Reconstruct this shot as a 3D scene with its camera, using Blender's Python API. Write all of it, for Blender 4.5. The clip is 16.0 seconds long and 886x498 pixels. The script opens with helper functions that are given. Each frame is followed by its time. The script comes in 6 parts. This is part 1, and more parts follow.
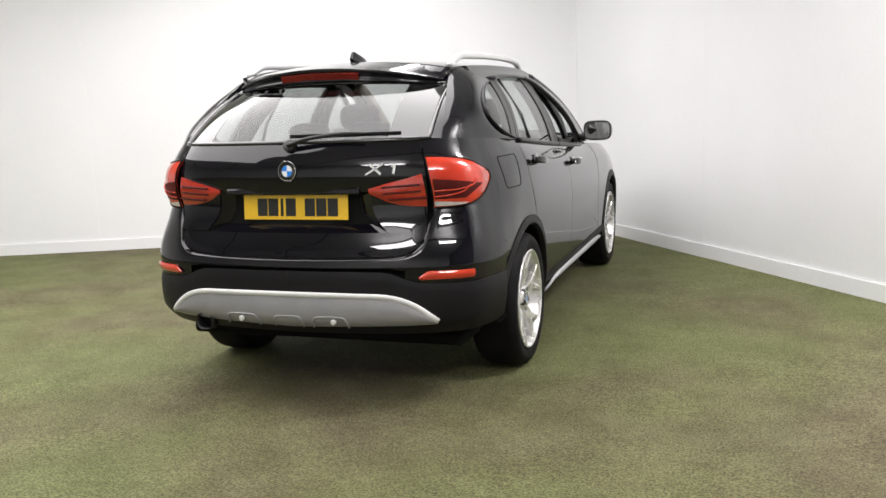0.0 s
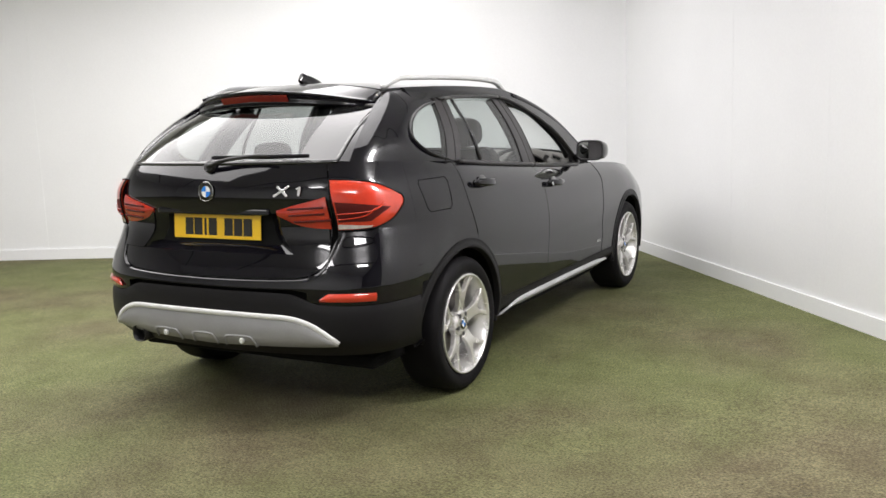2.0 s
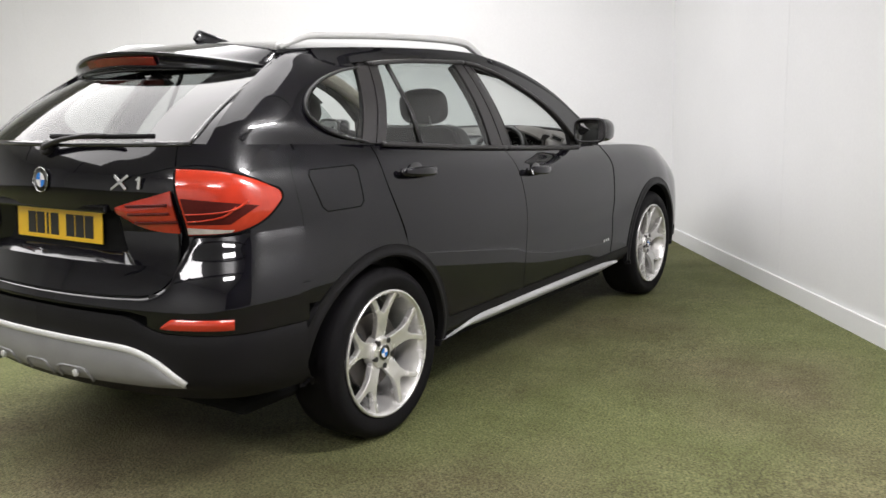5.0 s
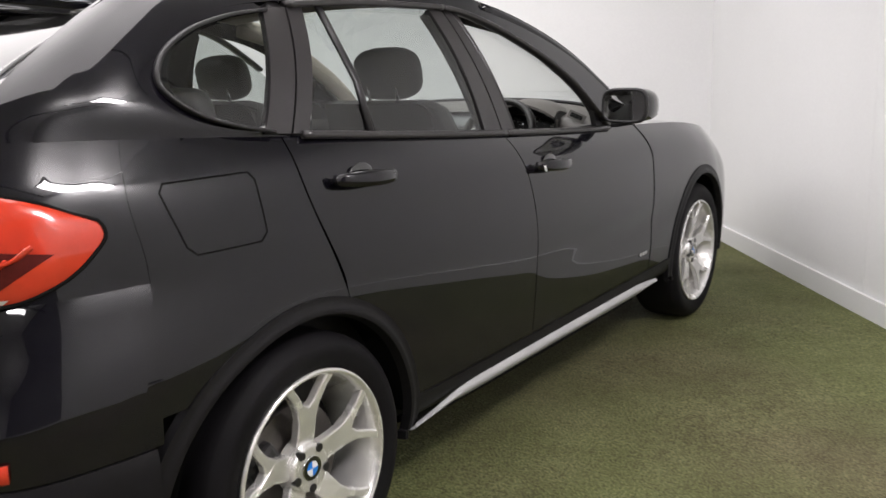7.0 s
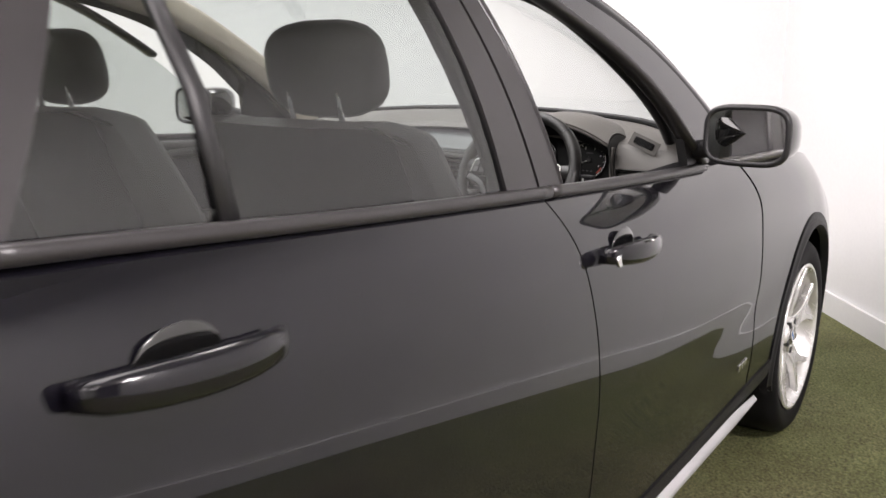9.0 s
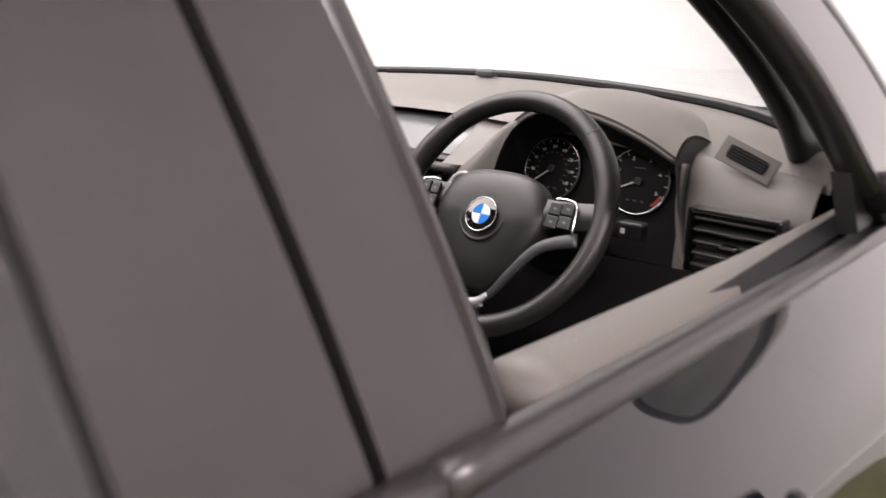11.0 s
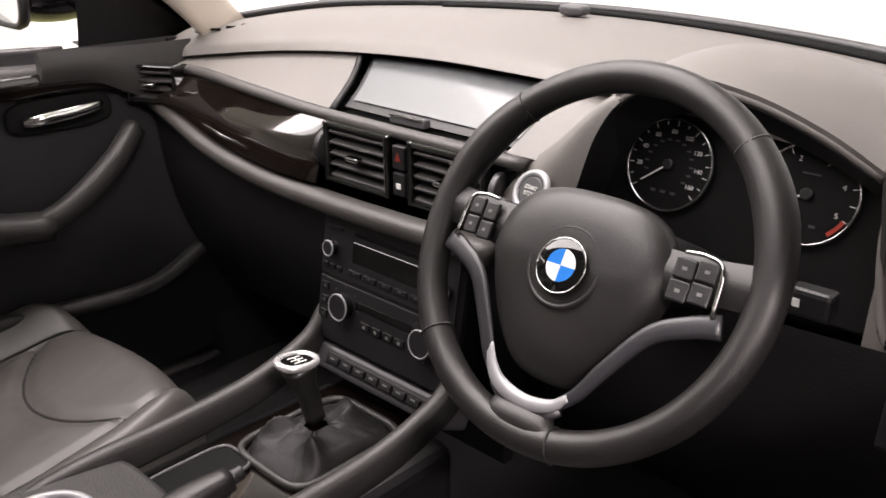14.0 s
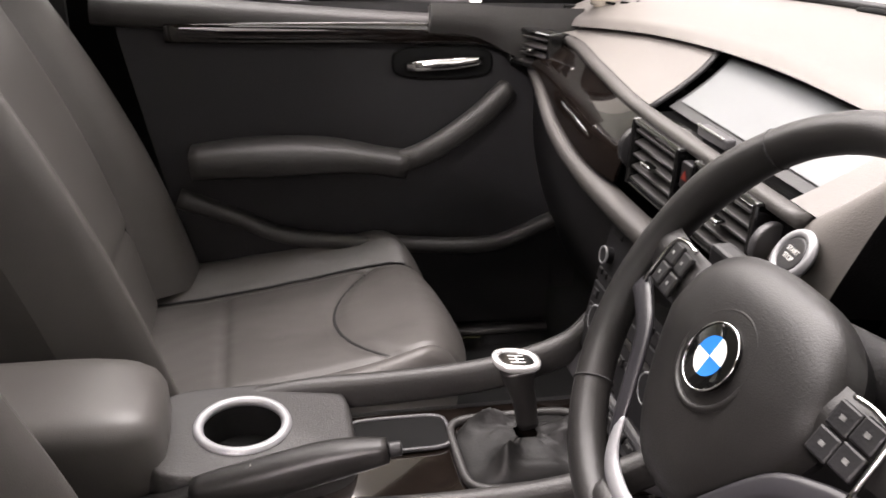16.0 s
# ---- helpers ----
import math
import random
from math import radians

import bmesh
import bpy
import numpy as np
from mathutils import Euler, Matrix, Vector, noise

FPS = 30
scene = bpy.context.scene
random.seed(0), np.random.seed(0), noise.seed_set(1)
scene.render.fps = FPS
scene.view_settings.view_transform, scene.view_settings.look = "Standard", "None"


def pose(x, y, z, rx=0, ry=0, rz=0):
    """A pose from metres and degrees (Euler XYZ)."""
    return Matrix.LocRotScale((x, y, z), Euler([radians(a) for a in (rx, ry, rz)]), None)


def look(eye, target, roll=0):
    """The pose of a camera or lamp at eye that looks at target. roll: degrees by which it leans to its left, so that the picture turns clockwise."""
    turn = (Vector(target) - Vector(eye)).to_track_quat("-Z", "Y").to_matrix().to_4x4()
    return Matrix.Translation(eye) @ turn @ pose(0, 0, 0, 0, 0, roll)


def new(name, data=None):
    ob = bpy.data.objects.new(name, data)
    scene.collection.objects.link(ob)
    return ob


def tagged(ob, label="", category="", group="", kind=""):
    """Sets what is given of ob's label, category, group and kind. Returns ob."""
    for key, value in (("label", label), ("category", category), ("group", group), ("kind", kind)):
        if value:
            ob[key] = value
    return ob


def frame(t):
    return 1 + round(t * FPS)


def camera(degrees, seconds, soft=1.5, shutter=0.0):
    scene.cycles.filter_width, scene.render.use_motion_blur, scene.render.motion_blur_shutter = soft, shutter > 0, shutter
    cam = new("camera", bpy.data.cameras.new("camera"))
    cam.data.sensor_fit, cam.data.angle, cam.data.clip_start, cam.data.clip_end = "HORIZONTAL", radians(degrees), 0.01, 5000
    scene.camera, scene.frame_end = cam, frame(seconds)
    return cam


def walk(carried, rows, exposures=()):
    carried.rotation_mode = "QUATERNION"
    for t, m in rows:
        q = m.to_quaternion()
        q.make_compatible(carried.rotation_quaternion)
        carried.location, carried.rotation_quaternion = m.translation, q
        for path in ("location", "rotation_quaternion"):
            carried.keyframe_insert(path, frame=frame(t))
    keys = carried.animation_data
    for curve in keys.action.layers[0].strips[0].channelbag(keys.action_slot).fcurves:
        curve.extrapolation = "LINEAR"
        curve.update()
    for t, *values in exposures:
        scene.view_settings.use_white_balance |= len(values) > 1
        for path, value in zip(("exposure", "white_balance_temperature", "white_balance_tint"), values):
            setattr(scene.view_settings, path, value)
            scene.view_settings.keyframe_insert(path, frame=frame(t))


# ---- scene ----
cam = camera(53.6, 16.0, shutter=0.4)
PATH = [
    (0, (1.904, -4.227, 1.323), (1.25, -2.366, 0.996), -2.3),
    (0.5, (2.159, -4.13, 1.321), (1.404, -2.305, 1.008), -2.8),
    (1, (2.4, -4.03, 1.335), (1.563, -2.242, 1.016), -2.4),
    (1.5, (2.571, -3.905, 1.317), (1.689, -2.134, 1.021), -2.6),
    (2, (2.817, -3.779, 1.348), (1.869, -2.043, 1.052), -2.1),
    (2.5, (2.966, -3.681, 1.349), (1.993, -1.962, 1.038), -2.3),
    (3, (3.188, -3.541, 1.342), (2.143, -1.864, 1.034), -1.9),
    (3.5, (3.312, -3.386, 1.359), (2.224, -1.737, 1.047), -1.8),
    (4, (3.244, -3.192, 1.333), (2.149, -1.544, 1.041), -1.6),
    (4.2, (3.174, -3.07, 1.33), (2.07, -1.43, 1.03), -1.6),
    (6.3, (2.488, -1.809, 1.312), (1.377, -0.199, 0.893), -1.8),
    (6.5, (2.408, -1.704, 1.329), (1.33, -0.074, 0.903), -1.1),
    (7, (2.262, -1.424, 1.291), (1.14, 0.178, 0.872), -2.0),
    (7.5, (2.124, -1.122, 1.322), (0.909, 0.405, 0.882), -1.8),
    (8, (1.894, -0.861, 1.27), (0.703, 0.692, 0.858), -2.5),
    (8.2, (1.795, -0.749, 1.289), (0.63, 0.825, 0.883), -2.2),
    (10.3, (1.173, 0.46, 1.279), (0.089, 2.049, 0.733), -0.6),
    (10.5, (1.133, 0.534, 1.276), (0.048, 2.117, 0.711), -0.9),
    (11, (1.017, 0.774, 1.251), (-0.178, 2.28, 0.699), 0.6),
    (11.5, (0.93, 1.007, 1.261), (-0.383, 2.379, 0.632), -0.4),
    (12, (0.824, 1.108, 1.266), (-0.476, 2.455, 0.564), -3.0),
    (12.5, (0.76, 1.134, 1.263), (-0.522, 2.488, 0.539), -3.8),
    (13, (0.754, 1.133, 1.266), (-0.512, 2.495, 0.53), -3.4),
    (13.5, (0.754, 1.135, 1.265), (-0.519, 2.493, 0.532), -3.3),
    (14, (0.749, 1.14, 1.26), (-0.54, 2.475, 0.515), -0.5),
    (14.5, (0.759, 1.205, 1.263), (-0.667, 2.387, 0.506), 1.8),
    (15, (0.792, 1.308, 1.267), (-0.86, 2.145, 0.51), 2.8),
    (15.5, (0.817, 1.359, 1.275), (-0.928, 1.953, 0.501), 2.6),
    (16, (0.794, 1.411, 1.263), (-0.986, 1.81, 0.444), 2.5),
]
EXPOSURE = [(0.0, -0.15, 6380, 10), (4.0, -0.2, 6380, 10), (6.5, -0.42, 6400, 12), (7.0, -0.35, 6450, 13), (7.5, -0.08, 6450, 13), (8.2, 0.18, 6450, 14), (10.3, 0.35, 6800, 20), (11.5, 0.8, 6800, 22), (14.0, 0.9, 6800, 21), (16.0, 1.35, 6800, 20)]

walk(cam, [(t, look(eye, target, roll)) for t, eye, target, roll in PATH], EXPOSURE)

# ---- world and lamps ----
world = bpy.data.worlds.new("studio_air")
world.use_nodes = True
world.node_tree.nodes["Background"].inputs[0].default_value = (0.9, 0.95, 1.0, 1)
world.node_tree.nodes["Background"].inputs[1].default_value = 0.05
scene.world = world
CEIL = 3.7


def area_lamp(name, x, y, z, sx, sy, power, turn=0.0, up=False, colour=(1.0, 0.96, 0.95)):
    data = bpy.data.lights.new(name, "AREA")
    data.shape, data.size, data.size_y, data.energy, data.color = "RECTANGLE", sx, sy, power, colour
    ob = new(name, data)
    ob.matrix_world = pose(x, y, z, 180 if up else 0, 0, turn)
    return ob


LAMP_Z = CEIL - 0.42
# assumed lamps; the 5.8 m panel is added to whiten the rear glass
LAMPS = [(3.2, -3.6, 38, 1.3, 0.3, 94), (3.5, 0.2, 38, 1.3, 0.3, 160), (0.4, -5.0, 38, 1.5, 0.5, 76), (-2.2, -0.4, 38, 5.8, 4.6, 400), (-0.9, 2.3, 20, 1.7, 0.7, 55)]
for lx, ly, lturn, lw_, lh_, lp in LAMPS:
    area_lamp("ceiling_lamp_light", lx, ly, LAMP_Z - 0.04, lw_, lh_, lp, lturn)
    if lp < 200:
        # added fill, aimed up so the ceiling reflects brighter in the paint
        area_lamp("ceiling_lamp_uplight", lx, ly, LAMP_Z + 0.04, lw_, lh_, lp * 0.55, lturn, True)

# ---- materials ----


def material(name, base, rough=0.5, metal=0.0, vary=0.12, scale=8.0, fine=120.0, bump=0.0, coat=0.0, spec=0.5, second=None, objvary=0.0):
    """A surface with a coarse and a fine variation of colour and roughness, and fine relief."""
    m = bpy.data.materials.new(name)
    m.use_nodes = True
    nt = m.node_tree
    p = nt.nodes["Principled BSDF"]
    tc = nt.nodes.new("ShaderNodeTexCoord")
    n1, n2 = nt.nodes.new("ShaderNodeTexNoise"), nt.nodes.new("ShaderNodeTexNoise")
    n1.inputs["Scale"].default_value, n1.inputs["Detail"].default_value = scale, 4
    n2.inputs["Scale"].default_value, n2.inputs["Detail"].default_value = fine, 3
    nt.links.new(tc.outputs["Object"], n1.inputs["Vector"])
    nt.links.new(tc.outputs["Object"], n2.inputs["Vector"])
    add = nt.nodes.new("ShaderNodeMath")
    add.operation = "MULTIPLY_ADD"
    add.inputs[1].default_value = 0.6
    nt.links.new(n1.outputs["Fac"], add.inputs[0])
    half = nt.nodes.new("ShaderNodeMath")
    half.operation = "MULTIPLY"
    half.inputs[1].default_value = 0.4
    nt.links.new(n2.outputs["Fac"], half.inputs[0])
    nt.links.new(half.outputs[0], add.inputs[2])
    ramp = nt.nodes.new("ShaderNodeValToRGB")
    lo = [c * (1 - vary) for c in base]
    hi = [min(1, c * (1 + vary)) for c in (second or base)]
    ramp.color_ramp.elements[0].position, ramp.color_ramp.elements[1].position = 0.35, 0.65
    ramp.color_ramp.elements[0].color, ramp.color_ramp.elements[1].color = (*lo, 1), (*hi, 1)
    nt.links.new(add.outputs[0], ramp.inputs[0])
    nt.links.new(ramp.outputs[0], p.inputs["Base Color"])
    rr = nt.nodes.new("ShaderNodeMapRange")
    rr.inputs[3].default_value, rr.inputs[4].default_value = max(0.0, rough - 0.06), min(1, rough + 0.06)
    nt.links.new(add.outputs[0], rr.inputs[0])
    nt.links.new(rr.outputs[0], p.inputs["Roughness"])
    p.inputs["Metallic"].default_value = metal
    p.inputs["Specular IOR Level"].default_value = spec
    p.inputs["Coat Weight"].default_value = coat
    p.inputs["Coat Roughness"].default_value = 0.02
    if bump:
        b = nt.nodes.new("ShaderNodeBump")
        b.inputs["Strength"].default_value, b.inputs["Distance"].default_value = bump, 0.002
        nt.links.new(n2.outputs["Fac"], b.inputs["Height"])
        nt.links.new(b.outputs[0], p.inputs["Normal"])
    return m


def glass_material(name, tint, gloss=1.0):
    m = bpy.data.materials.new(name)
    m.use_nodes = True
    nt = m.node_tree
    nt.nodes.remove(nt.nodes["Principled BSDF"])
    out = nt.nodes["Material Output"]
    tr, gl, mix, lw, pw, ma = (nt.nodes.new(k) for k in ("ShaderNodeBsdfTransparent", "ShaderNodeBsdfGlossy", "ShaderNodeMixShader", "ShaderNodeLayerWeight", "ShaderNodeMath", "ShaderNodeMath"))
    tr.inputs[0].default_value = (*tint, 1)
    gl.inputs["Roughness"].default_value = 0.01
    gl.inputs[0].default_value = (gloss, gloss, gloss, 1)
    lw.inputs[0].default_value = 0.5
    pw.operation, ma.operation = "POWER", "MULTIPLY_ADD"
    pw.inputs[1].default_value = 5.0
    ma.inputs[1].default_value, ma.inputs[2].default_value = 0.92, 0.07
    nt.links.new(lw.outputs["Facing"], pw.inputs[0])
    nt.links.new(pw.outputs[0], ma.inputs[0])
    nt.links.new(ma.outputs[0], mix.inputs[0])
    nt.links.new(tr.outputs[0], mix.inputs[1])
    nt.links.new(gl.outputs[0], mix.inputs[2])
    nt.links.new(mix.outputs[0], out.inputs[0])
    return m


PAINT = material("black_paint", (0.0042, 0.0038, 0.0062), 0.22, 0.0, 0.1, 3.0, 900.0, coat=1.0, spec=0.03)
PAINT.node_tree.nodes["Principled BSDF"].inputs["Coat IOR"].default_value = 1.48
TRIM = material("black_plastic_trim", (0.011, 0.0105, 0.0115), 0.42, vary=0.15, bump=0.15, fine=500)
CLADDING = material("grey_black_cladding", (0.0075, 0.007, 0.0082), 0.46, vary=0.12, bump=0.2, fine=600, spec=0.2)
GLOSSBLACK = material("gloss_black", (0.006, 0.006, 0.006), 0.08, vary=0.05, coat=1.0)
PILLAR = material("satin_black_pillar", (0.025, 0.0228, 0.0240), 0.33, vary=0.08, bump=0.05, fine=800)
RUBBER = material("tyre_rubber", (0.0065, 0.006, 0.007), 0.6, spec=0.12, vary=0.25, bump=0.25, fine=300)
ALLOY = material("silver_alloy", (0.82, 0.81, 0.80), 0.26, 0.7, 0.06, 12, 500)
SILVER = material("satin_silver", (0.30, 0.30, 0.31), 0.42, 0.35, 0.08, 9, 500)
SILVERLIGHT = material("bright_silver", (0.72, 0.72, 0.72), 0.4, 0.2, 0.05, 9, 500)
STRIPSILVER = material("brushed_silver_strip", (0.46, 0.46, 0.47), 0.4, 0.3, 0.06, 9, 500)
CHROME = material("chrome", (0.8, 0.8, 0.8), 0.12, 1.0, 0.04, 9, 300)
REDLENS = material("red_lens", (0.42, 0.025, 0.010), 0.12, vary=0.12, scale=20, coat=1.0)
REDBRIGHT = material("bright_red_lens", (0.56, 0.040, 0.016), 0.14, vary=0.10, scale=9, fine=30, coat=0.8)
DEEPRED = material("deep_red_lens", (0.17, 0.016, 0.010), 0.15, vary=0.2, scale=20, coat=0.5)
REDDARK = material("dark_red_band", (0.085, 0.008, 0.006), 0.6, vary=0.2, spec=0.2)
CLEARLENS = material("clear_lens", (0.6, 0.55, 0.52), 0.1, vary=0.15, scale=30, coat=1.0)
BRAKESTEEL = material("brake_steel", (0.12, 0.11, 0.105), 0.4, 0.8, 0.15, 20, 200)
YELLOW = material("yellow_plate", (0.8, 0.5, 0.015), 0.3, vary=0.04, coat=0.3)
INK = material("black_ink", (0.012, 0.012, 0.012), 0.5, vary=0.05)
WHITEINK = material("white_ink", (0.75, 0.75, 0.72), 0.5, vary=0.05)
REDINK = material("red_ink", (0.36, 0.035, 0.018), 0.5, vary=0.05)
REDINKDIM = material("dull_red_ink", (0.18, 0.02, 0.012), 0.5, vary=0.05)
BLUE = material("badge_blue", (0.02, 0.2, 0.65), 0.2, vary=0.05, coat=0.6)
BADGEWHITE = material("badge_white", (0.8, 0.8, 0.8), 0.25, vary=0.04, coat=0.6)
GLASS = glass_material("tinted_glass", (0.62, 0.66, 0.65))
SCREENGLASS = glass_material("windscreen_glass", (0.86, 0.9, 0.89), 0.7)
MIRROR = material("mirror_silver", (0.9, 0.9, 0.9), 0.02, 1.0, 0.01)
MIRROR.node_tree.nodes["Principled BSDF"].inputs["Roughness"].default_value = 0.02
WALL = material("white_wall_paint", (0.78, 0.785, 0.79), 0.6, vary=0.025, scale=1.2, fine=60, bump=0.05, spec=0.3)
# for the unseen wall behind: grey, so the rear corner reflects dark
UNSEENWALL = material("unseen_dark_wall", (0.11, 0.11, 0.115), 0.7, vary=0.05, scale=1.2, fine=60, bump=0.05, spec=0.3)
CEILING = material("white_ceiling_paint", (0.7, 0.7, 0.7), 0.8, vary=0.03, scale=1.0)
BEAM = material("grey_steel_beam", (0.05, 0.05, 0.05), 0.6, vary=0.1)
# near-black underbody and gaps; also puts shade into trays and the cup holder
UNDER = material("dark_underbody_and_recess_shade", (0.006, 0.006, 0.006), 0.8, vary=0.2, spec=0.1)

# artificial turf: coarse patches, worn brownish areas, fine blade grain
TURF = bpy.data.materials.new("artificial_turf")
TURF.use_nodes = True
nt = TURF.node_tree
bs = nt.nodes["Principled BSDF"]
bs.inputs["Roughness"].default_value, bs.inputs["Specular IOR Level"].default_value = 0.75, 0.2
tcn = nt.nodes.new("ShaderNodeTexCoord")


def turf_noise(sc, det, lo, hi):
    n = nt.nodes.new("ShaderNodeTexNoise")
    n.inputs["Scale"].default_value, n.inputs["Detail"].default_value = sc, det
    nt.links.new(tcn.outputs["Object"], n.inputs["Vector"])
    r = nt.nodes.new("ShaderNodeMapRange")
    r.inputs[1].default_value, r.inputs[2].default_value = lo, hi
    nt.links.new(n.outputs["Fac"], r.inputs[0])
    return r.outputs[0], n


def turf_mix(fac, a, b):
    m = nt.nodes.new("ShaderNodeMix")
    m.data_type = "RGBA"
    nt.links.new(fac, m.inputs[0])
    for slot, v in ((6, a), (7, b)):
        if isinstance(v, tuple):
            m.inputs[slot].default_value = (*v, 1)
        else:
            nt.links.new(v, m.inputs[slot])
    return m.outputs[2]


worn, _ = turf_noise(0.55, 5, 0.42, 0.64)
patch_f, _ = turf_noise(3.5, 4, 0.35, 0.65)
grain, gn = turf_noise(105, 4, 0.3, 0.7)
clump, _ = turf_noise(26, 3, 0.32, 0.68)
green = turf_mix(patch_f, (0.130, 0.142, 0.056), (0.166, 0.177, 0.076))
brown = turf_mix(patch_f, (0.118, 0.100, 0.056), (0.165, 0.147, 0.082))
ground_c = turf_mix(worn, green, brown)
dark = turf_mix(clump, (0.78, 0.78, 0.78), (1.0, 1.0, 1.0))
darker = turf_mix(grain, (0.36, 0.37, 0.36), (1.55, 1.55, 1.5))


def turf_mul(a, b):
    m = nt.nodes.new("ShaderNodeMix")
    m.data_type, m.blend_type = "RGBA", "MULTIPLY"
    m.inputs[0].default_value = 1.0
    nt.links.new(a, m.inputs[6]), nt.links.new(b, m.inputs[7])
    return m.outputs[2]


nt.links.new(turf_mul(turf_mul(ground_c, dark), darker), bs.inputs["Base Color"])
tb = nt.nodes.new("ShaderNodeBump")
tb.inputs["Strength"].default_value, tb.inputs["Distance"].default_value = 0.9, 0.012
nt.links.new(gn.outputs["Fac"], tb.inputs["Height"])
nt.links.new(tb.outputs[0], bs.inputs["Normal"])

# ---- mesh tools ----


def link_mesh(name, verts, faces, mat, parent=None, label="", smooth=True, solid=0.0):
    me = bpy.data.meshes.new(name)
    me.from_pydata([tuple(v) for v in verts], [], faces)
    me.materials.append(mat)
    if smooth:
        me.shade_smooth()
    me.update()
    ob = new(name, me)
    if parent:
        ob.parent = parent
    if label:
        ob["label"] = label
    if solid:
        md = ob.modifiers.new("thickness", "SOLIDIFY")
        md.thickness, md.offset = solid, -1
        es = ob.modifiers.new("crisp_rims", "EDGE_SPLIT")
        es.split_angle = radians(50)
    return ob


def part(name, bm, mat, parent=None, label="", smooth=False, at=None):
    me = bpy.data.meshes.new(name)
    bm.to_mesh(me)
    bm.free()
    me.materials.append(mat)
    if smooth:
        me.shade_smooth()
    ob = new(name, me)
    if parent:
        ob.parent = parent
    if at is not None:
        ob.matrix_local = at
    if label:
        ob["label"] = label
    return ob


def smooth_fn(pairs):
    """A smooth function through pairs of (at, value)."""
    xs, ys = np.array(pairs, float).T
    d = np.diff(ys) / np.diff(xs)
    tan = np.r_[d[0], (d[1:] + d[:-1]) / 2 * (d[1:] * d[:-1] > 0), d[-1]]
    for i in range(len(d)):
        for j in (i, i + 1):
            if abs(tan[j]) > 3 * abs(d[i]):
                tan[j] = 3 * d[i]

    def f(x):
        x = min(max(x, xs[0]), xs[-1])
        i = min(max(int(np.searchsorted(xs, x)) - 1, 0), len(d) - 1)
        h = xs[i + 1] - xs[i]
        t = (x - xs[i]) / h
        return float((2 * t**3 - 3 * t**2 + 1) * ys[i] + (t**3 - 2 * t**2 + t) * h * tan[i] + (3 * t**2 - 2 * t**3) * ys[i + 1] + (t**3 - t**2) * h * tan[i + 1])

    return f


def crv(pts):
    """A Catmull-Rom curve through points, t from 0 to 1."""
    p = [Vector(q) for q in pts]
    p = [2 * p[0] - p[1]] + p + [2 * p[-1] - p[-2]]
    n = len(p) - 3

    def f(t):
        t = min(max(t, 0), 1) * n
        i = min(int(t), n - 1)
        t -= i
        a, b, c, d = p[i : i + 4]
        return 0.5 * (2 * b + (c - a) * t + (2 * a - 5 * b + 4 * c - d) * t**2 + (3 * b - 3 * c + d - a) * t**3)

    return f


def grid(fn, nu, nv, flip=False, loop=False):
    v = [fn(i / nu, j / nv) for j in range(nv + 1) for i in range(nu + (0 if loop else 1))]
    w = nu if loop else nu + 1
    f = []
    for j in range(nv):
        for i in range(nu):
            q = (j * w + i, j * w + (i + 1) % w, (j + 1) * w + (i + 1) % w, (j + 1) * w + i)
            f.append(q[::-1] if flip else q)
    return v, f


def coons(c0, c1, d0, d1, bulge=0.0, way=(0, 0, 1)):
    """The surface between two rails c0, c1 (along u) and two ends d0, d1 (along v)."""
    p00, p10, p01, p11 = c0(0), c0(1), c1(0), c1(1)
    way = Vector(way)

    def f(u, v):
        a = c0(u) * (1 - v) + c1(u) * v
        b = d0(v) * (1 - u) + d1(v) * u
        c = p00 * (1 - u) * (1 - v) + p10 * u * (1 - v) + p01 * (1 - u) * v + p11 * u * v
        return a + b - c + way * bulge * 16 * u * (1 - u) * v * (1 - v)

    return f


def ruled(c0, c1, bulge=0.0, way=(0, 0, 1)):
    way = Vector(way)
    return lambda u, v: c0(u) * (1 - v) + c1(u) * v + way * bulge * 4 * v * (1 - v)


def tube(pts, rx, ry=None, n=10, closed=False, up=(0, 0, 1), taper=None):
    """A tube along points: half-widths rx (sideways) and ry (towards up)."""
    pts = [Vector(p) for p in pts]
    ry = rx if ry is None else ry
    v, f, m = [], [], len(pts)
    for i, p in enumerate(pts):
        a, b = (pts[i - 1], pts[(i + 1) % m]) if closed else (pts[max(i - 1, 0)], pts[min(i + 1, m - 1)])
        t = (b - a).normalized()
        side = t.cross(Vector(up))
        side = side.normalized() if side.length > 1e-4 else Vector((1, 0, 0))
        top = side.cross(t)
        k = taper(i / (m - 1)) if taper else 1.0
        for j in range(n):
            an = 2 * math.pi * j / n
            ca, sa = math.cos(an), math.sin(an)
            ca, sa = math.copysign(abs(ca) ** 0.7, ca), math.copysign(abs(sa) ** 0.7, sa)
            v.append(p + side * rx * k * ca + top * ry * k * sa)
    for i in range(m if closed else m - 1):
        for j in range(n):
            f.append((i * n + j, i * n + (j + 1) % n, (i + 1) % m * n + (j + 1) % n, (i + 1) % m * n + j))
    if not closed:
        f += [tuple(range(n))[::-1], tuple((m - 1) * n + j for j in range(n))]
    return v, f


def along(c, n):
    return [c(i / n) for i in range(n + 1)]


def box(sx, sy, sz, bevel=0.0, m=None, seg=2):
    bm = bmesh.new()
    bmesh.ops.create_cube(bm, size=1.0, matrix=Matrix.Diagonal((sx, sy, sz, 1)))
    if bevel:
        bmesh.ops.bevel(bm, geom=bm.edges[:], offset=bevel, segments=seg, affect="EDGES", profile=0.5)
    if m is not None:
        bm.transform(m)
    return bm


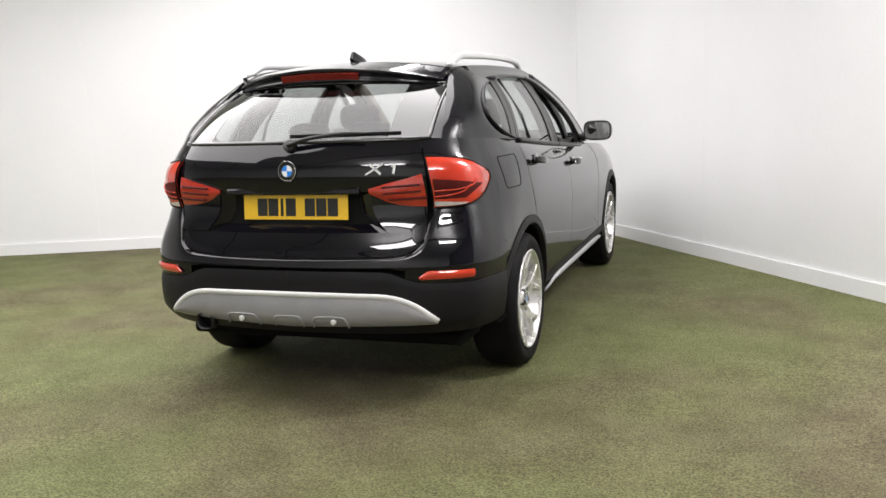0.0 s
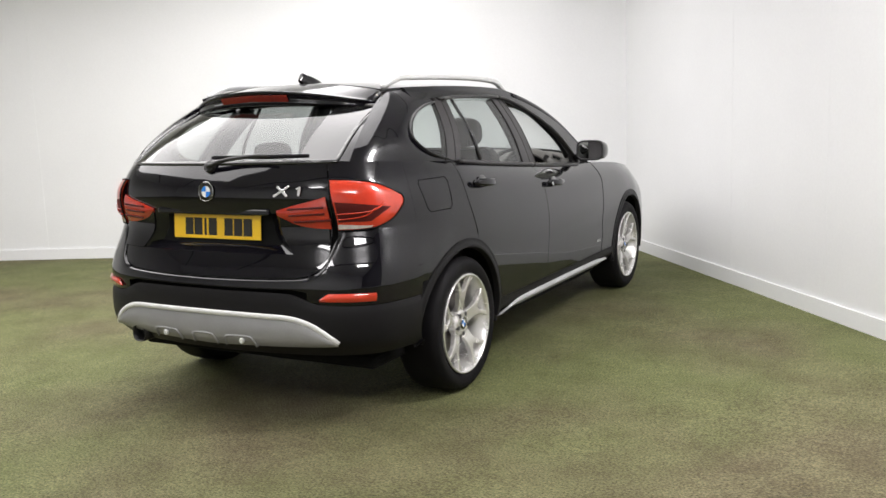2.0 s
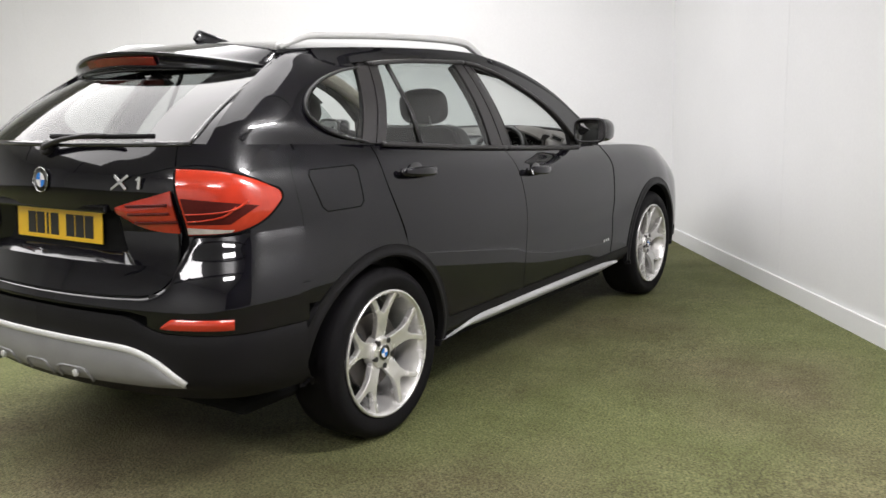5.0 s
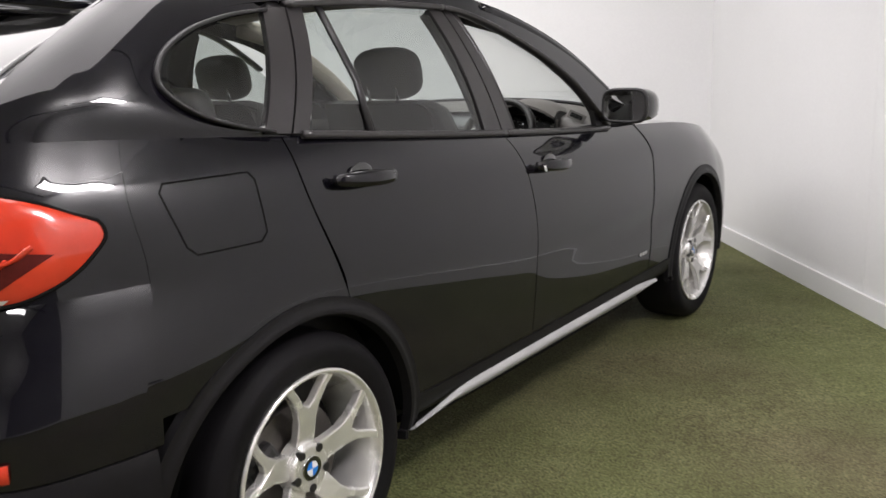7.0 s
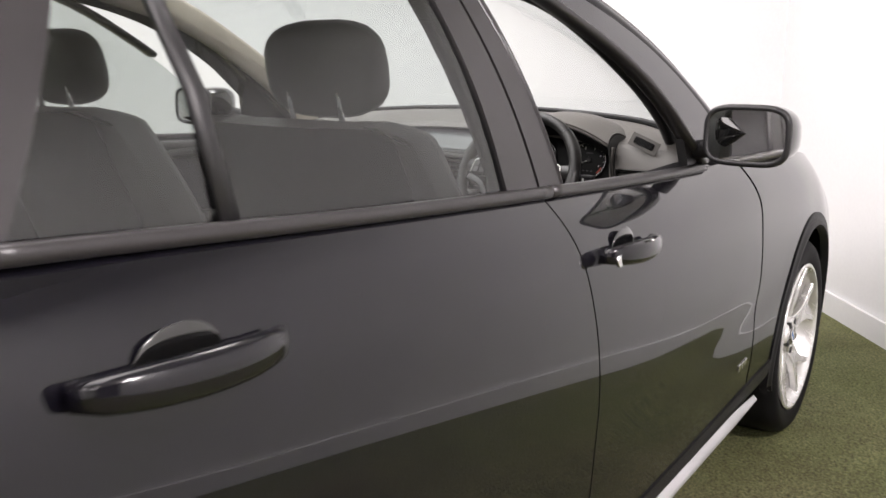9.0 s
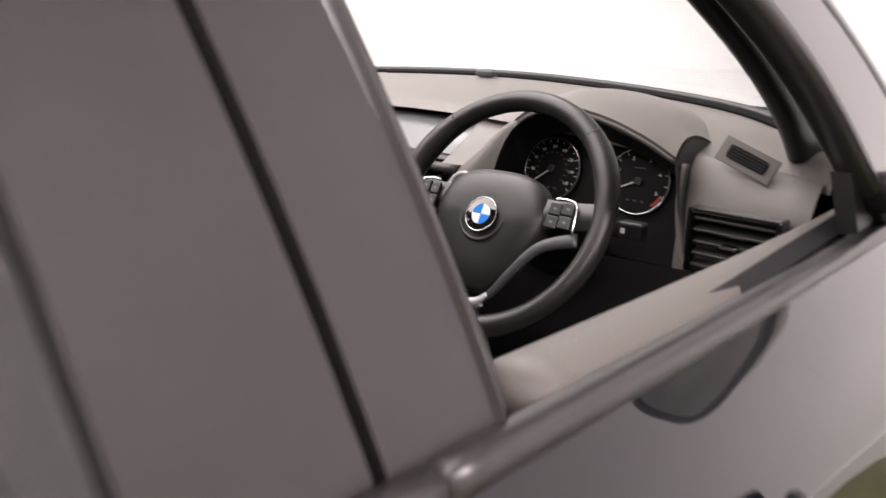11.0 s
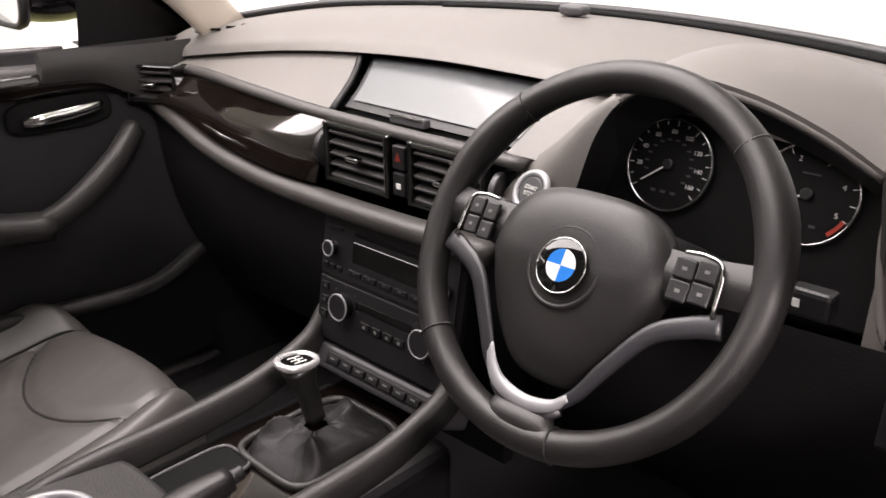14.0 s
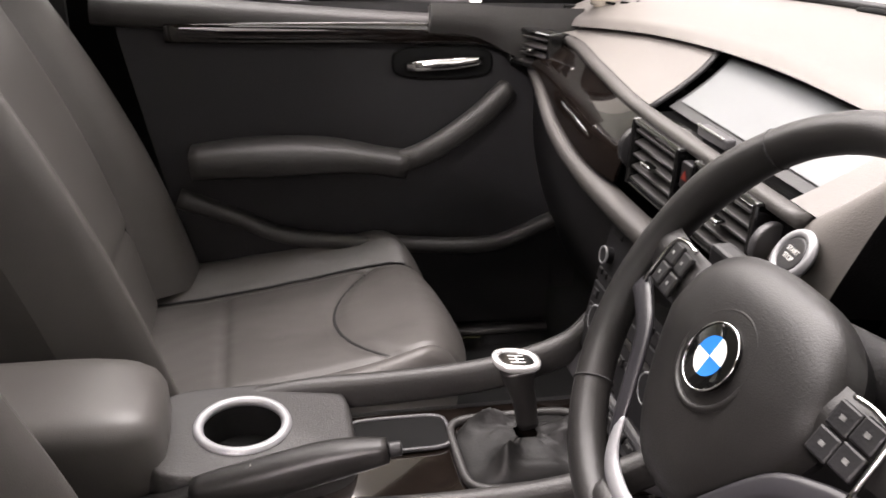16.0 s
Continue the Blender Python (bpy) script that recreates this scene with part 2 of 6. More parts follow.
def cyl(r, h, n=32, m=None, r2=None, bevel=0.0):
    bm = bmesh.new()
    bmesh.ops.create_cone(bm, cap_ends=True, segments=n, radius1=r, radius2=r if r2 is None else r2, depth=h)
    if bevel:
        ring = [e for e in bm.edges if abs(e.verts[0].co.z - e.verts[1].co.z) < 1e-6]
        bmesh.ops.bevel(bm, geom=ring, offset=bevel, segments=2, affect="EDGES", profile=0.5)
    if m is not None:
        bm.transform(m)
    return bm


def ring_mesh(r, tube_r, n=48, k=8, m=None):
    v, f = grid(lambda a, b: Vector(((r + tube_r * math.cos(2 * math.pi * b)) * math.cos(2 * math.pi * a), (r + tube_r * math.cos(2 * math.pi * b)) * math.sin(2 * math.pi * a), tube_r * math.sin(2 * math.pi * b))), n, k, loop=True)
    return ([m @ p for p in v] if m is not None else v), f


def prism(pts, h, m, bevel=0.0):
    """A flat plate from an outline in the plane of m, h thick along its z."""
    bm = bmesh.new()
    face = bm.faces.new([bm.verts.new((x, y, 0)) for x, y in pts])
    ext = bmesh.ops.extrude_face_region(bm, geom=[face])
    bmesh.ops.translate(bm, vec=(0, 0, h), verts=[g for g in ext["geom"] if isinstance(g, bmesh.types.BMVert)])
    bmesh.ops.recalc_face_normals(bm, faces=bm.faces[:])
    if bevel:
        bmesh.ops.bevel(bm, geom=bm.edges[:], offset=bevel, segments=2, affect="EDGES", profile=0.5)
    bm.transform(m)
    return bm


def words(text, size, m, mat, parent, name="lettering", extrude=0.0003):
    cu = bpy.data.curves.new(name, "FONT")
    cu.body, cu.size, cu.align_x, cu.align_y, cu.extrude = text, size, "CENTER", "CENTER", extrude
    tmp = new(name + "_source", cu)
    dg = bpy.context.evaluated_depsgraph_get()
    me = bpy.data.meshes.new_from_object(tmp.evaluated_get(dg))
    bpy.data.objects.remove(tmp)
    me.materials.clear()
    me.materials.append(mat)
    ob = new(name, me)
    ob.parent = parent
    ob.matrix_local = m
    return ob


def frame_at(origin, right, up):
    """A pose whose x is right and y is up, as a panel's face is seen."""
    r = Vector(right).normalized()
    z = r.cross(Vector(up)).normalized()
    u = z.cross(r)
    return Matrix.Translation(origin) @ Matrix((r, u, z)).transposed().to_4x4()


def badge(m, r, parent, name="round_badge"):
    """A black-rimmed disc in blue and white quarters."""
    b = part(name, cyl(r, 0.004, 40, m, bevel=0.001), GLOSSBLACK, parent, "round black badge with blue and white quarters", True)
    v, f = ring_mesh(r, r * 0.03, 40, 6, m @ Matrix.Translation((0, 0, 0.002)))
    link_mesh("badge_rim", v, f, CHROME, parent)
    for q in range(4):
        bm = bmesh.new()
        pts = [(0, 0)] + [(0.6 * r * math.cos(math.pi / 2 * (q + k / 8)), 0.6 * r * math.sin(math.pi / 2 * (q + k / 8))) for k in range(9)]
        bm.faces.new([bm.verts.new((x, y, 0.0024)) for x, y in pts])
        bm.transform(m)
        part("badge_quarter", bm, BLUE if q % 2 else BADGEWHITE, parent)
    return b


# ---- room ----
CORNER = Vector((0.24, 4.84, 0))
RIGHT_END = CORNER + Vector((0.616, -0.788, 0)) * 7.6
LEFT_END = CORNER + Vector((-0.914, -0.405, 0)) * 9.0
# back corners are unseen, set near so the tail reflects their walls
ROOM = [CORNER, RIGHT_END, Vector((5.6, -6.8, 0)), Vector((-8.0, -6.6, 0)), LEFT_END]
ROOM_MID = Vector((0, -2, 0))


def wall_run(name, a, b, z0, z1, thick, mat, inset=0.0, label="", parent=None):
    d = (b - a).normalized()
    n = Vector((-d.y, d.x, 0))
    if n.dot(ROOM_MID - a) < 0:
        n = -n
    bm = bmesh.new()
    bot = [a + n * inset, b + n * inset, b - n * thick, a - n * thick]
    vs = [bm.verts.new((p.x, p.y, z)) for z in (z0, z1) for p in bot]
    for q in ((0, 1, 2, 3), (4, 5, 6, 7), (0, 1, 5, 4), (1, 2, 6, 5), (2, 3, 7, 6), (3, 0, 4, 7)):
        bm.faces.new([vs[i] for i in q])
    bmesh.ops.recalc_face_normals(bm, faces=bm.faces[:])
    return tagged(part(name, bm, mat, parent), label, "wall", kind="structure")


# wall_behind is added out of view and kept dark to shape reflections
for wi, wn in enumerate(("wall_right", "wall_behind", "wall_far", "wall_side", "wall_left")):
    wall_run(wn, ROOM[wi], ROOM[(wi + 1) % 5], 0, CEIL, 0.12, UNSEENWALL if wi == 1 else WALL, label="unseen added wall, grey to darken reflections in the car" if wi == 1 else "plain white painted studio wall")
    bb = wall_run("baseboard", ROOM[wi], ROOM[(wi + 1) % 5], 0.0, 0.11, -0.002, WALL, inset=0.018, label="low white painted baseboard along the wall")
    bb["category"] = "baseboard"
# joints between the wall boards: thin cover strips
d_left = (LEFT_END - CORNER).normalized()
for k in range(1, 6):
    p = CORNER + d_left * (1.22 * k)
    wall_run("wall_joint_strip", p, p + d_left * 0.045, 0.11, CEIL, -0.0005, WALL, inset=0.0025, label="thin white cover strip on a wall joint")["category"] = "trim"
d_right = (RIGHT_END - CORNER).normalized()
for k in range(1, 6):
    p = CORNER + d_right * (1.22 * k + 0.9)
    wall_run("wall_joint_strip", p, p + d_right * 0.03, 0.11, CEIL, -0.0005, WALL, inset=0.0015, label="thin white cover strip on a wall joint")["category"] = "trim"

gv, gf = grid(lambda u, v: Vector((-9 + 18.5 * u, -10 + 16 * v, 0.006 * noise.noise((u * 30, v * 26, 0.3)))), 90, 80)
tagged(link_mesh("ground", gv, gf, TURF), "worn green artificial turf with brownish patches", "floor", kind="structure")
bm = bmesh.new()
bm.faces.new([bm.verts.new((p.x, p.y, CEIL)) for p in ROOM])
tagged(part("ceiling", bm, CEILING), "plain white ceiling", "ceiling", kind="structure")
for k in range(4):
    y = -6.0 + 2.6 * k
    tagged(part("ceiling_beam", box(17, 0.045, 0.07, 0.01, pose(0, y, CEIL - 0.3, 0, 0, 38)), BEAM), "dark steel roof beam under the ceiling", "beam", kind="structure")
# housings and rods made up for the assumed lamps
for lx, ly, lturn, lw_, lh_, lp in LAMPS:
    lf = tagged(part("ceiling_lamp", box(lw_ + 0.06, lh_ + 0.06, 0.05, 0.006, pose(lx, ly, LAMP_Z, 0, 0, lturn)), WALL), "assumed white ceiling light panel, switched on", "lamp", "ceiling lights")
    for sg in (-1, 1):
        part("suspension_rod", cyl(0.006, CEIL - LAMP_Z, 10, pose(lx, ly, 0, 0, 0, lturn) @ Matrix.Translation((sg * lw_ * 0.4, 0, (CEIL + LAMP_Z) / 2))), BEAM, lf)

# ---- car: body shape ----
car = tagged(new("car"), "glossy black five-door estate car parked on the turf, driver's window open", "car")
R_TYRE, WHEELBASE = 0.335, 2.76
OUT_A = crv([(0, -0.82, 0), (0.2, -0.815, 0), (0.40, -0.79, 0), (0.615, -0.738, 0), (0.765, -0.63, 0), (0.820, -0.46, 0), (0.857, -0.27, 0), (0.875, -0.08, 0), (0.888, 0.2, 0), (0.892, 0.7, 0),
             (0.892, 1.6, 0), (0.888, 2.3, 0), (0.88, 2.75, 0), (0.85, 3.05, 0), (0.77, 3.32, 0), (0.55, 3.5, 0), (0.28, 3.57, 0), (0, 3.59, 0)])
OUT_B = crv([(0, -0.875, 0), (0.2, -0.868, 0), (0.44, -0.838, 0), (0.645, -0.788, 0), (0.800, -0.688, 0), (0.860, -0.52, 0), (0.879, -0.3, 0), (0.88, -0.08, 0), (0.888, 0.2, 0), (0.892, 0.7, 0),
             (0.892, 1.6, 0), (0.888, 2.3, 0), (0.885, 2.75, 0), (0.87, 3.05, 0), (0.80, 3.36, 0), (0.58, 3.54, 0), (0.28, 3.60, 0), (0, 3.61, 0)])
S_TAB = np.linspace(0, 1, 600)
A_TAB = np.array([OUT_A(s)[:2] for s in S_TAB])
belt = smooth_fn([(-0.9, 1.185), (-0.4, 1.165), (0.03, 1.137), (0.55, 1.093), (1.05, 1.056), (1.77, 1.014), (2.2, 1.0), (2.8, 0.955), (3.2, 0.88), (3.45, 0.78), (3.6, 0.70)])
half_width = smooth_fn([(0.0, 0.812), (0.012, 0.822), (0.05, 0.85), (0.10, 0.872), (0.2, 0.886), (0.35, 0.892), (0.5, 0.886), (0.62, 0.878), (0.74, 0.868), (0.82, 0.85), (0.95, 0.80)])
half_width_rear = smooth_fn([(0.0, 0.813), (0.05, 0.838), (0.10, 0.862), (0.2, 0.885), (0.35, 0.892), (0.5, 0.886), (0.62, 0.878), (0.74, 0.868), (0.82, 0.85), (0.95, 0.80)])
rear_shift = smooth_fn([(0.2, 0.10), (0.34, 0.05), (0.42, 0.0), (0.64, 0.0), (0.70, 0.012), (0.78, 0.018), (0.9, 0.02), (1.04, 0.0), (1.12, 0.02), (1.185, 0.055)])


def s_of_y(y):
    return float(np.interp(y, A_TAB[:, 1], S_TAB))


def s_of_x(x):
    return float(np.interp(x, A_TAB[:280, 0], S_TAB[:280]))


def shell(s, z, out=0.0, side=1):
    """The lower body's skin: s round the plan from the middle of the tail, z the height, out metres outward."""
    b = min(max((0.89 - z) / 0.22, 0), 1)
    b = b * b * (3 - 2 * b)
    p = OUT_A(s) * (1 - b) + OUT_B(s) * b
    q = OUT_A(min(s + 0.004, 1)) - OUT_A(max(s - 0.004, 0))
    nrm = Vector((q.y, -q.x, 0)).normalized()
    rear = min(max((0.15 - p.y) / 0.75, 0), 1)
    deep, kr = max(belt(p.y) - z, 0), min(max((0.05 - p.y) / 0.3, 0), 1)
    w = (half_width(deep) * (1 - kr) + half_width_rear(deep) * kr) / 0.892
    tip = min(max((p.y - 2.9) / 0.6, 0), 1)
    # scooped flank above a flare that grows towards the front wheel
    sc = min(max((p.y - 0.95) / 1.0, 0), 1) * min(max((2.45 - p.y) / 0.3, 0), 1)
    x = p.x * w + sc * (0.002 * math.exp(-(((z - 0.465) / 0.045) ** 2)) - 0.006 * math.exp(-(((z - 0.60) / 0.055) ** 2)))
    y = p.y + rear_shift(z) * rear - 0.10 * tip * max(0, z - 0.6)
    return Vector(((x + nrm.x * out) * side, y + nrm.y * out, z))


def on_side(y, z, out=0.0, side=1):
    return shell(s_of_y(y), z, out, side)


def on_rear(x, z, out=0.0):
    return shell(s_of_x(abs(x)), z, out, 1 if x >= 0 else -1)


arch_y = {"rear": 0.0, "front": WHEELBASE}


def arch_low(y, base, r=0.405):
    """The lower edge of a panel: its base line, or the wheel arch above it."""
    z = base
    for y0 in arch_y.values():
        if abs(y - y0) < r:
            z = max(z, R_TYRE + math.sqrt(r * r - (y - y0) ** 2))
    return z


def side_panel(name, y_left, y_right, low, high, nu, nv, side, mat=PAINT, out=0.0, gap=0.0025, parent=car, label=""):
    """A panel of the side between two cut lines, given as y over z, and two heights, given as z over y."""
    def f(u, v):
        z = 0.36 + 0.68 * v
        for _ in range(3):
            y = (y_left(z) + gap) * (1 - u) + (y_right(z) - gap) * u
            z = low(y) * (1 - v) + high(y) * v
        return on_side(y, z, out, side)

    vs, fs = grid(f, nu, nv, flip=side < 0)
    return link_mesh(name, vs, fs, mat, parent, label, solid=0.012)


cut_b = smooth_fn([(0.3, 1.06), (0.45, 1.069), (0.70, 1.081), (0.86, 1.062), (1.06, 0.995)])
cut_c = smooth_fn([(0.3, 0.41), (0.4, 0.405), (0.5, 0.375), (0.6, 0.313), (0.66, 0.25), (0.70, 0.187), (0.725, 0.145), (0.787, 0.125), (1.013, 0.03), (1.14, 0.02)])
cut_q = smooth_fn([(0.3, 0.14), (0.725, 0.14), (0.787, 0.12), (1.013, 0.03), (1.14, 0.02)])
cut_f = smooth_fn([(0.3, 2.08), (0.444, 2.09), (0.858, 2.117), (1.0, 2.06)])
SILL_Z = 0.385


def belt_edge(y):
    return belt(y) - 0.002


def side_of_car(side):
    """Fender, two doors, quarter panel, sill and arches of one side."""
    # quarter panel, behind the rear door up to the lamp
    side_panel("quarter_panel", lambda z: -0.4035, cut_q, lambda y: arch_low(y, 0.62), belt_edge, 70, 34, side)
    rd = side_panel("rear_door", cut_c, cut_b, lambda y: SILL_Z, belt_edge, 60, 34, side)
    fd = side_panel("front_door", cut_b, cut_f, lambda y: SILL_Z, belt_edge, 60, 34, side)
    # fender runs to the nose
    def fen(u, v):
        z = 0.36 + 0.64 * v
        s0, s1 = s_of_y(cut_f(z)) + 0.001, 1.0
        s = s0 * (1 - u) + s1 * u
        y = OUT_A(s).y
        low = arch_low(y, SILL_Z) if y < 3.3 else 0.3
        return shell(s, low * (1 - v) + belt_edge(y) * v, 0, side)

    vs, fs = grid(fen, 110, 26, flip=side < 0)
    link_mesh("front_fender", vs, fs, PAINT, car, solid=0.012)
    # sill, arch trims
    vs, fs = grid(lambda u, v: on_side(0.40 + 1.96 * u, 0.292 + (SILL_Z - 0.004 - 0.292) * v, 0.004 - 0.05 * (1 - v) ** 4, side), 50, 10, flip=side < 0)
    sill = link_mesh("sill", vs, fs, CLADDING, car, "matt black lower sill", solid=0.02)
    strip = lambda u: 0.40 + 1.76 * u
    def silver(u, v):
        h = 0.022 * min(1, 0.2 + 5 * u) * min(1, 0.35 + 6 * (1 - u))
        y = strip(u) + (v - 0.5) * 0.03
        a = math.pi * v
        z = 0.318 + 0.045 * max(0, 1 - u * 9) * -0.6 + 0.03 * u * (1 - u) + h * (v - 0.5) * 2
        return on_side(y, z, 0.006 + 0.014 * math.sin(a), side)
    vs, fs = grid(silver, 60, 8, flip=side < 0)
    link_mesh("sill_strip", vs, fs, STRIPSILVER, sill, "bright silver sill strip")
    for which, y0 in arch_y.items():
        def arch(u, v):
            a = math.radians(-14 + 208 * u)
            r = 0.374 + 0.05 * v
            y, z = y0 + r * math.cos(a), R_TYRE + r * math.sin(a)
            lip = 0.006 * math.sin(math.pi * min(1, v * 1.6)) - (0.02 if v == 0 else 0)
            return on_side(y, max(z, 0.345 if y < 0 else 0.29), 0.004 + lip, side)
        vs, fs = grid(arch, 56, 6, flip=side > 0)
        link_mesh("wheel_arch_trim", vs, fs, CLADDING, car, "matt black wheel arch trim", solid=0.025)
        bm = cyl(0.40, 0.30, 48, pose(side * 0.70, y0, R_TYRE, 0, 90, 0))
        bmesh.ops.delete(bm, geom=[f for f in bm.faces if abs(f.calc_center_median().x) > 0.84 or f.calc_center_median().z < 0.36], context="FACES")
        part("wheel_well", bm, UNDER, car, smooth=True)
    # handles
    for y0, z0, door in ((0.225, 1.019, rd), (1.2, 0.94, fd)):
        m = Matrix.Translation(on_side(y0, z0, 0.0, side)) @ pose(0, 0, 0, 0, 0, 0)
        bowl = bmesh.new()
        bmesh.ops.create_uvsphere(bowl, u_segments=24, v_segments=12, radius=1.0, matrix=m @ Matrix.Diagonal((0.004, 0.05, 0.036, 1)))
        part("handle_bowl", bowl, GLOSSBLACK, door, smooth=True)
        pts = [on_side(y0 + (k / 12 - 0.5) * 0.225, z0 - 0.012 * (k / 12 - 0.5), 0.012 + 0.03 * math.sin(math.pi * k / 12) ** 0.5, side) for k in range(13)]
        vs, fs = tube(pts, 0.012, 0.017, 12, taper=lambda t: 0.75 + 0.45 * math.sin(math.pi * t) ** 0.6)
        link_mesh("door_handle", vs, fs, PAINT, door, "black pull handle")
        if door is fd and side > 0:
            part("key_barrel", cyl(0.011, 0.006, 20, Matrix.Translation(on_side(y0 - 0.095, z0 - 0.002, 0.034, side)) @ pose(0, 0, 0, 0, 90, 0), bevel=0.001), CHROME, door, smooth=True)
    if side > 0:
        fl = [(-0.325, 1.072), (-0.118, 1.072), (-0.105, 1.055), (-0.105, 0.94), (-0.125, 0.922), (-0.29, 0.922), (-0.31, 0.94), (-0.335, 1.055)]
        pts = []
        for k in range(8):
            a, b = fl[k], fl[(k + 1) % 8]
            pts += [on_side(a[0] + (b[0] - a[0]) * t / 4, a[1] + (b[1] - a[1]) * t / 4, 0.0004, side) for t in range(4)]
        vs, fs = tube(pts, 0.0020, 0.0016, 6, closed=True, up=(1, 0, 0))
        link_mesh("fuel_flap_gap", vs, fs, UNDER, car, "thin outline of the fuel flap")
    # badge bars low on the fender's rear edge
    for k in range(3):
        part("badge_bar", box(0.003, 0.02, 0.016, 0.001, Matrix.Translation(on_side(1.98 + 0.027 * k, 0.47, 0.002, side))), CHROME, fd)
    return rd, fd


doors = {sd: side_of_car(sd) for sd in (1, -1)}

# inner dark body, behind the gaps
for sd in (1, -1):
    vs, fs = grid(lambda u, v: on_side(0.42 + 1.6 * u, 0.26 + (belt(0.42 + 1.6 * u) - 0.03 - 0.26) * v, -0.03, sd), 20, 10, flip=sd < 0)
    link_mesh("inner_body_side", vs, fs, UNDER, car)
    vs, fs = grid(lambda u, v: shell(s_of_x(0.0) + (s_of_y(-0.40) - s_of_x(0.0)) * u, 0.42 + 0.72 * v, -0.035, sd), 24, 14, flip=sd < 0)
    link_mesh("inner_tail", vs, fs, UNDER, car)
part("underbody", box(1.42, 3.9, 0.06, 0.02, pose(0, 1.35, 0.27)), UNDER, car)
for yb in (0.0, WHEELBASE):
    part("axle", cyl(0.05, 1.3, 16, pose(0, yb, 0.30, 0, 90, 0)), UNDER, car, smooth=True)

# ---- car: tail ----


def rear_patch(name, x0, x1, z0, z1, nu, nv, mat, parent=car, out=0.0, label="", solid=0.01):
    """A piece of the tail; x0, x1 as functions of z, z0, z1 as functions of x."""
    def f(u, v):
        z = 0.7 + 0.4 * v
        for _ in range(3):
            x = x0(z) * (1 - u) + x1(z) * u
            z = z0(x) * (1 - v) + z1(x) * v
        return on_rear(x, z, out)
    vs, fs = grid(f, nu, nv)
    return link_mesh(name, vs, fs, mat, parent, label, solid=solid)


hatch_edge = smooth_fn([(0.66, 0.45), (0.69, 0.55), (0.74, 0.588), (0.85, 0.605), (1.0, 0.62), (1.19, 0.63)])
hatch_low = smooth_fn([(0.0, 0.682), (0.4, 0.688), (0.55, 0.72), (0.62, 0.80)])
REC_TOP, REC_LOW = 0.962, 0.785
rec_x = smooth_fn([(0.78, 0.43), (0.86, 0.385), (0.965, 0.37)])
hatch_top = lambda x: 1.178
up_hatch = rear_patch("tailgate", lambda z: -hatch_edge(z), hatch_edge, lambda x: REC_TOP, hatch_top, 60, 14, PAINT, label="black tailgate")
for sg in (1, -1):
    rear_patch("tailgate_cheek", lambda z: sg * rec_x(z), lambda z: sg * hatch_edge(z), lambda x: REC_LOW, lambda x: REC_TOP, 14, 14, PAINT, up_hatch)
rear_patch("tailgate_lower", lambda z: -hatch_edge(z), hatch_edge, lambda x: hatch_low(abs(x)), lambda x: REC_LOW, 60, 10, PAINT, up_hatch)
# recess round the number plate
def recess(u, v):
    """From the rim of the recess to its floor."""
    a = u * 4
    k, t = int(a) % 4, a - int(a)
    c = [(-1, REC_LOW), (1, REC_LOW), (1, REC_TOP), (-1, REC_TOP)]
    p, q = c[k], c[(k + 1) % 4]
    sx, z = p[0] + (q[0] - p[0]) * t, p[1] + (q[1] - p[1]) * t
    zz = z * (1 - v) + (0.875 + (z - 0.875) * 0.80 + (0.02 if z < 0.8 else 0)) * v
    x = sx * rec_x(z) * (1 - 0.16 * v)
    return on_rear(x, zz, -0.04 * v)
vs, fs = grid(recess, 80, 4)
link_mesh("plate_recess_rim", vs, fs, PAINT, up_hatch)
vs, fs = grid(lambda u, v: on_rear((u * 2 - 1) * 0.37, 0.80 + 0.15 * v, -0.038), 20, 4)
link_mesh("plate_recess_floor", vs, fs, PAINT, up_hatch)
plate_m = frame_at((0, -0.772, 0.893), (1, 0, 0), (0, 0.08, 1))
plate = part("number_plate", box(0.52, 0.111, 0.006, 0.0025, plate_m), YELLOW, up_hatch, "yellow plate with black bars")
for k, (bx, bw) in enumerate(((-0.163, 0.05), (-0.108, 0.05), (-0.064, 0.014), (-0.02, 0.05), (0.075, 0.05), (0.131, 0.05), (0.187, 0.05))):
    part("plate_bar", box(bw, 0.079, 0.001, 0, plate_m @ pose(bx, 0, 0.0036)), INK, plate)
part("plate_light_bar", box(0.66, 0.03, 0.03, 0.008, pose(0, -0.79, 0.966)), PAINT, up_hatch)
badge(frame_at(on_rear(0, 1.058, 0.004), (1, 0, 0), (0, 0.08, 1)), 0.043, up_hatch)
bm_m = frame_at(on_rear(0.44, 1.058, 0.004), (1, 0.12, 0), (0, 0.05, 1))
for bx, ang, ln, wd in ((-0.030, 30, 0.094, 0.009), (-0.026, -42, 0.066, 0.012), (0.058, 78, 0.042, 0.012), (0.052, 30, 0.014, 0.007)):
    part("model_badge_bar", box(ln, wd, 0.004, 0.001, bm_m @ pose(bx, 0.012 if ln < 0.03 else 0, 0, 0, 0, ang)), CHROME, up_hatch)

# shut line round the tailgate
seam_c = crv([(0.600, 0.905, 0), (0.600, 0.80, 0), (0.585, 0.745, 0), (0.548, 0.705, 0), (0.47, 0.686, 0), (0.25, 0.680, 0), (0, 0.678, 0)])
for sg in (1, -1):
    vs, fs = tube([on_rear(sg * p.x, p.y, 0.001) for p in along(seam_c, 40)], 0.0035, 0.003, 6, up=(0, -1, 0))
    link_mesh("tailgate_gap", vs, fs, UNDER, up_hatch, "thin black shut line")
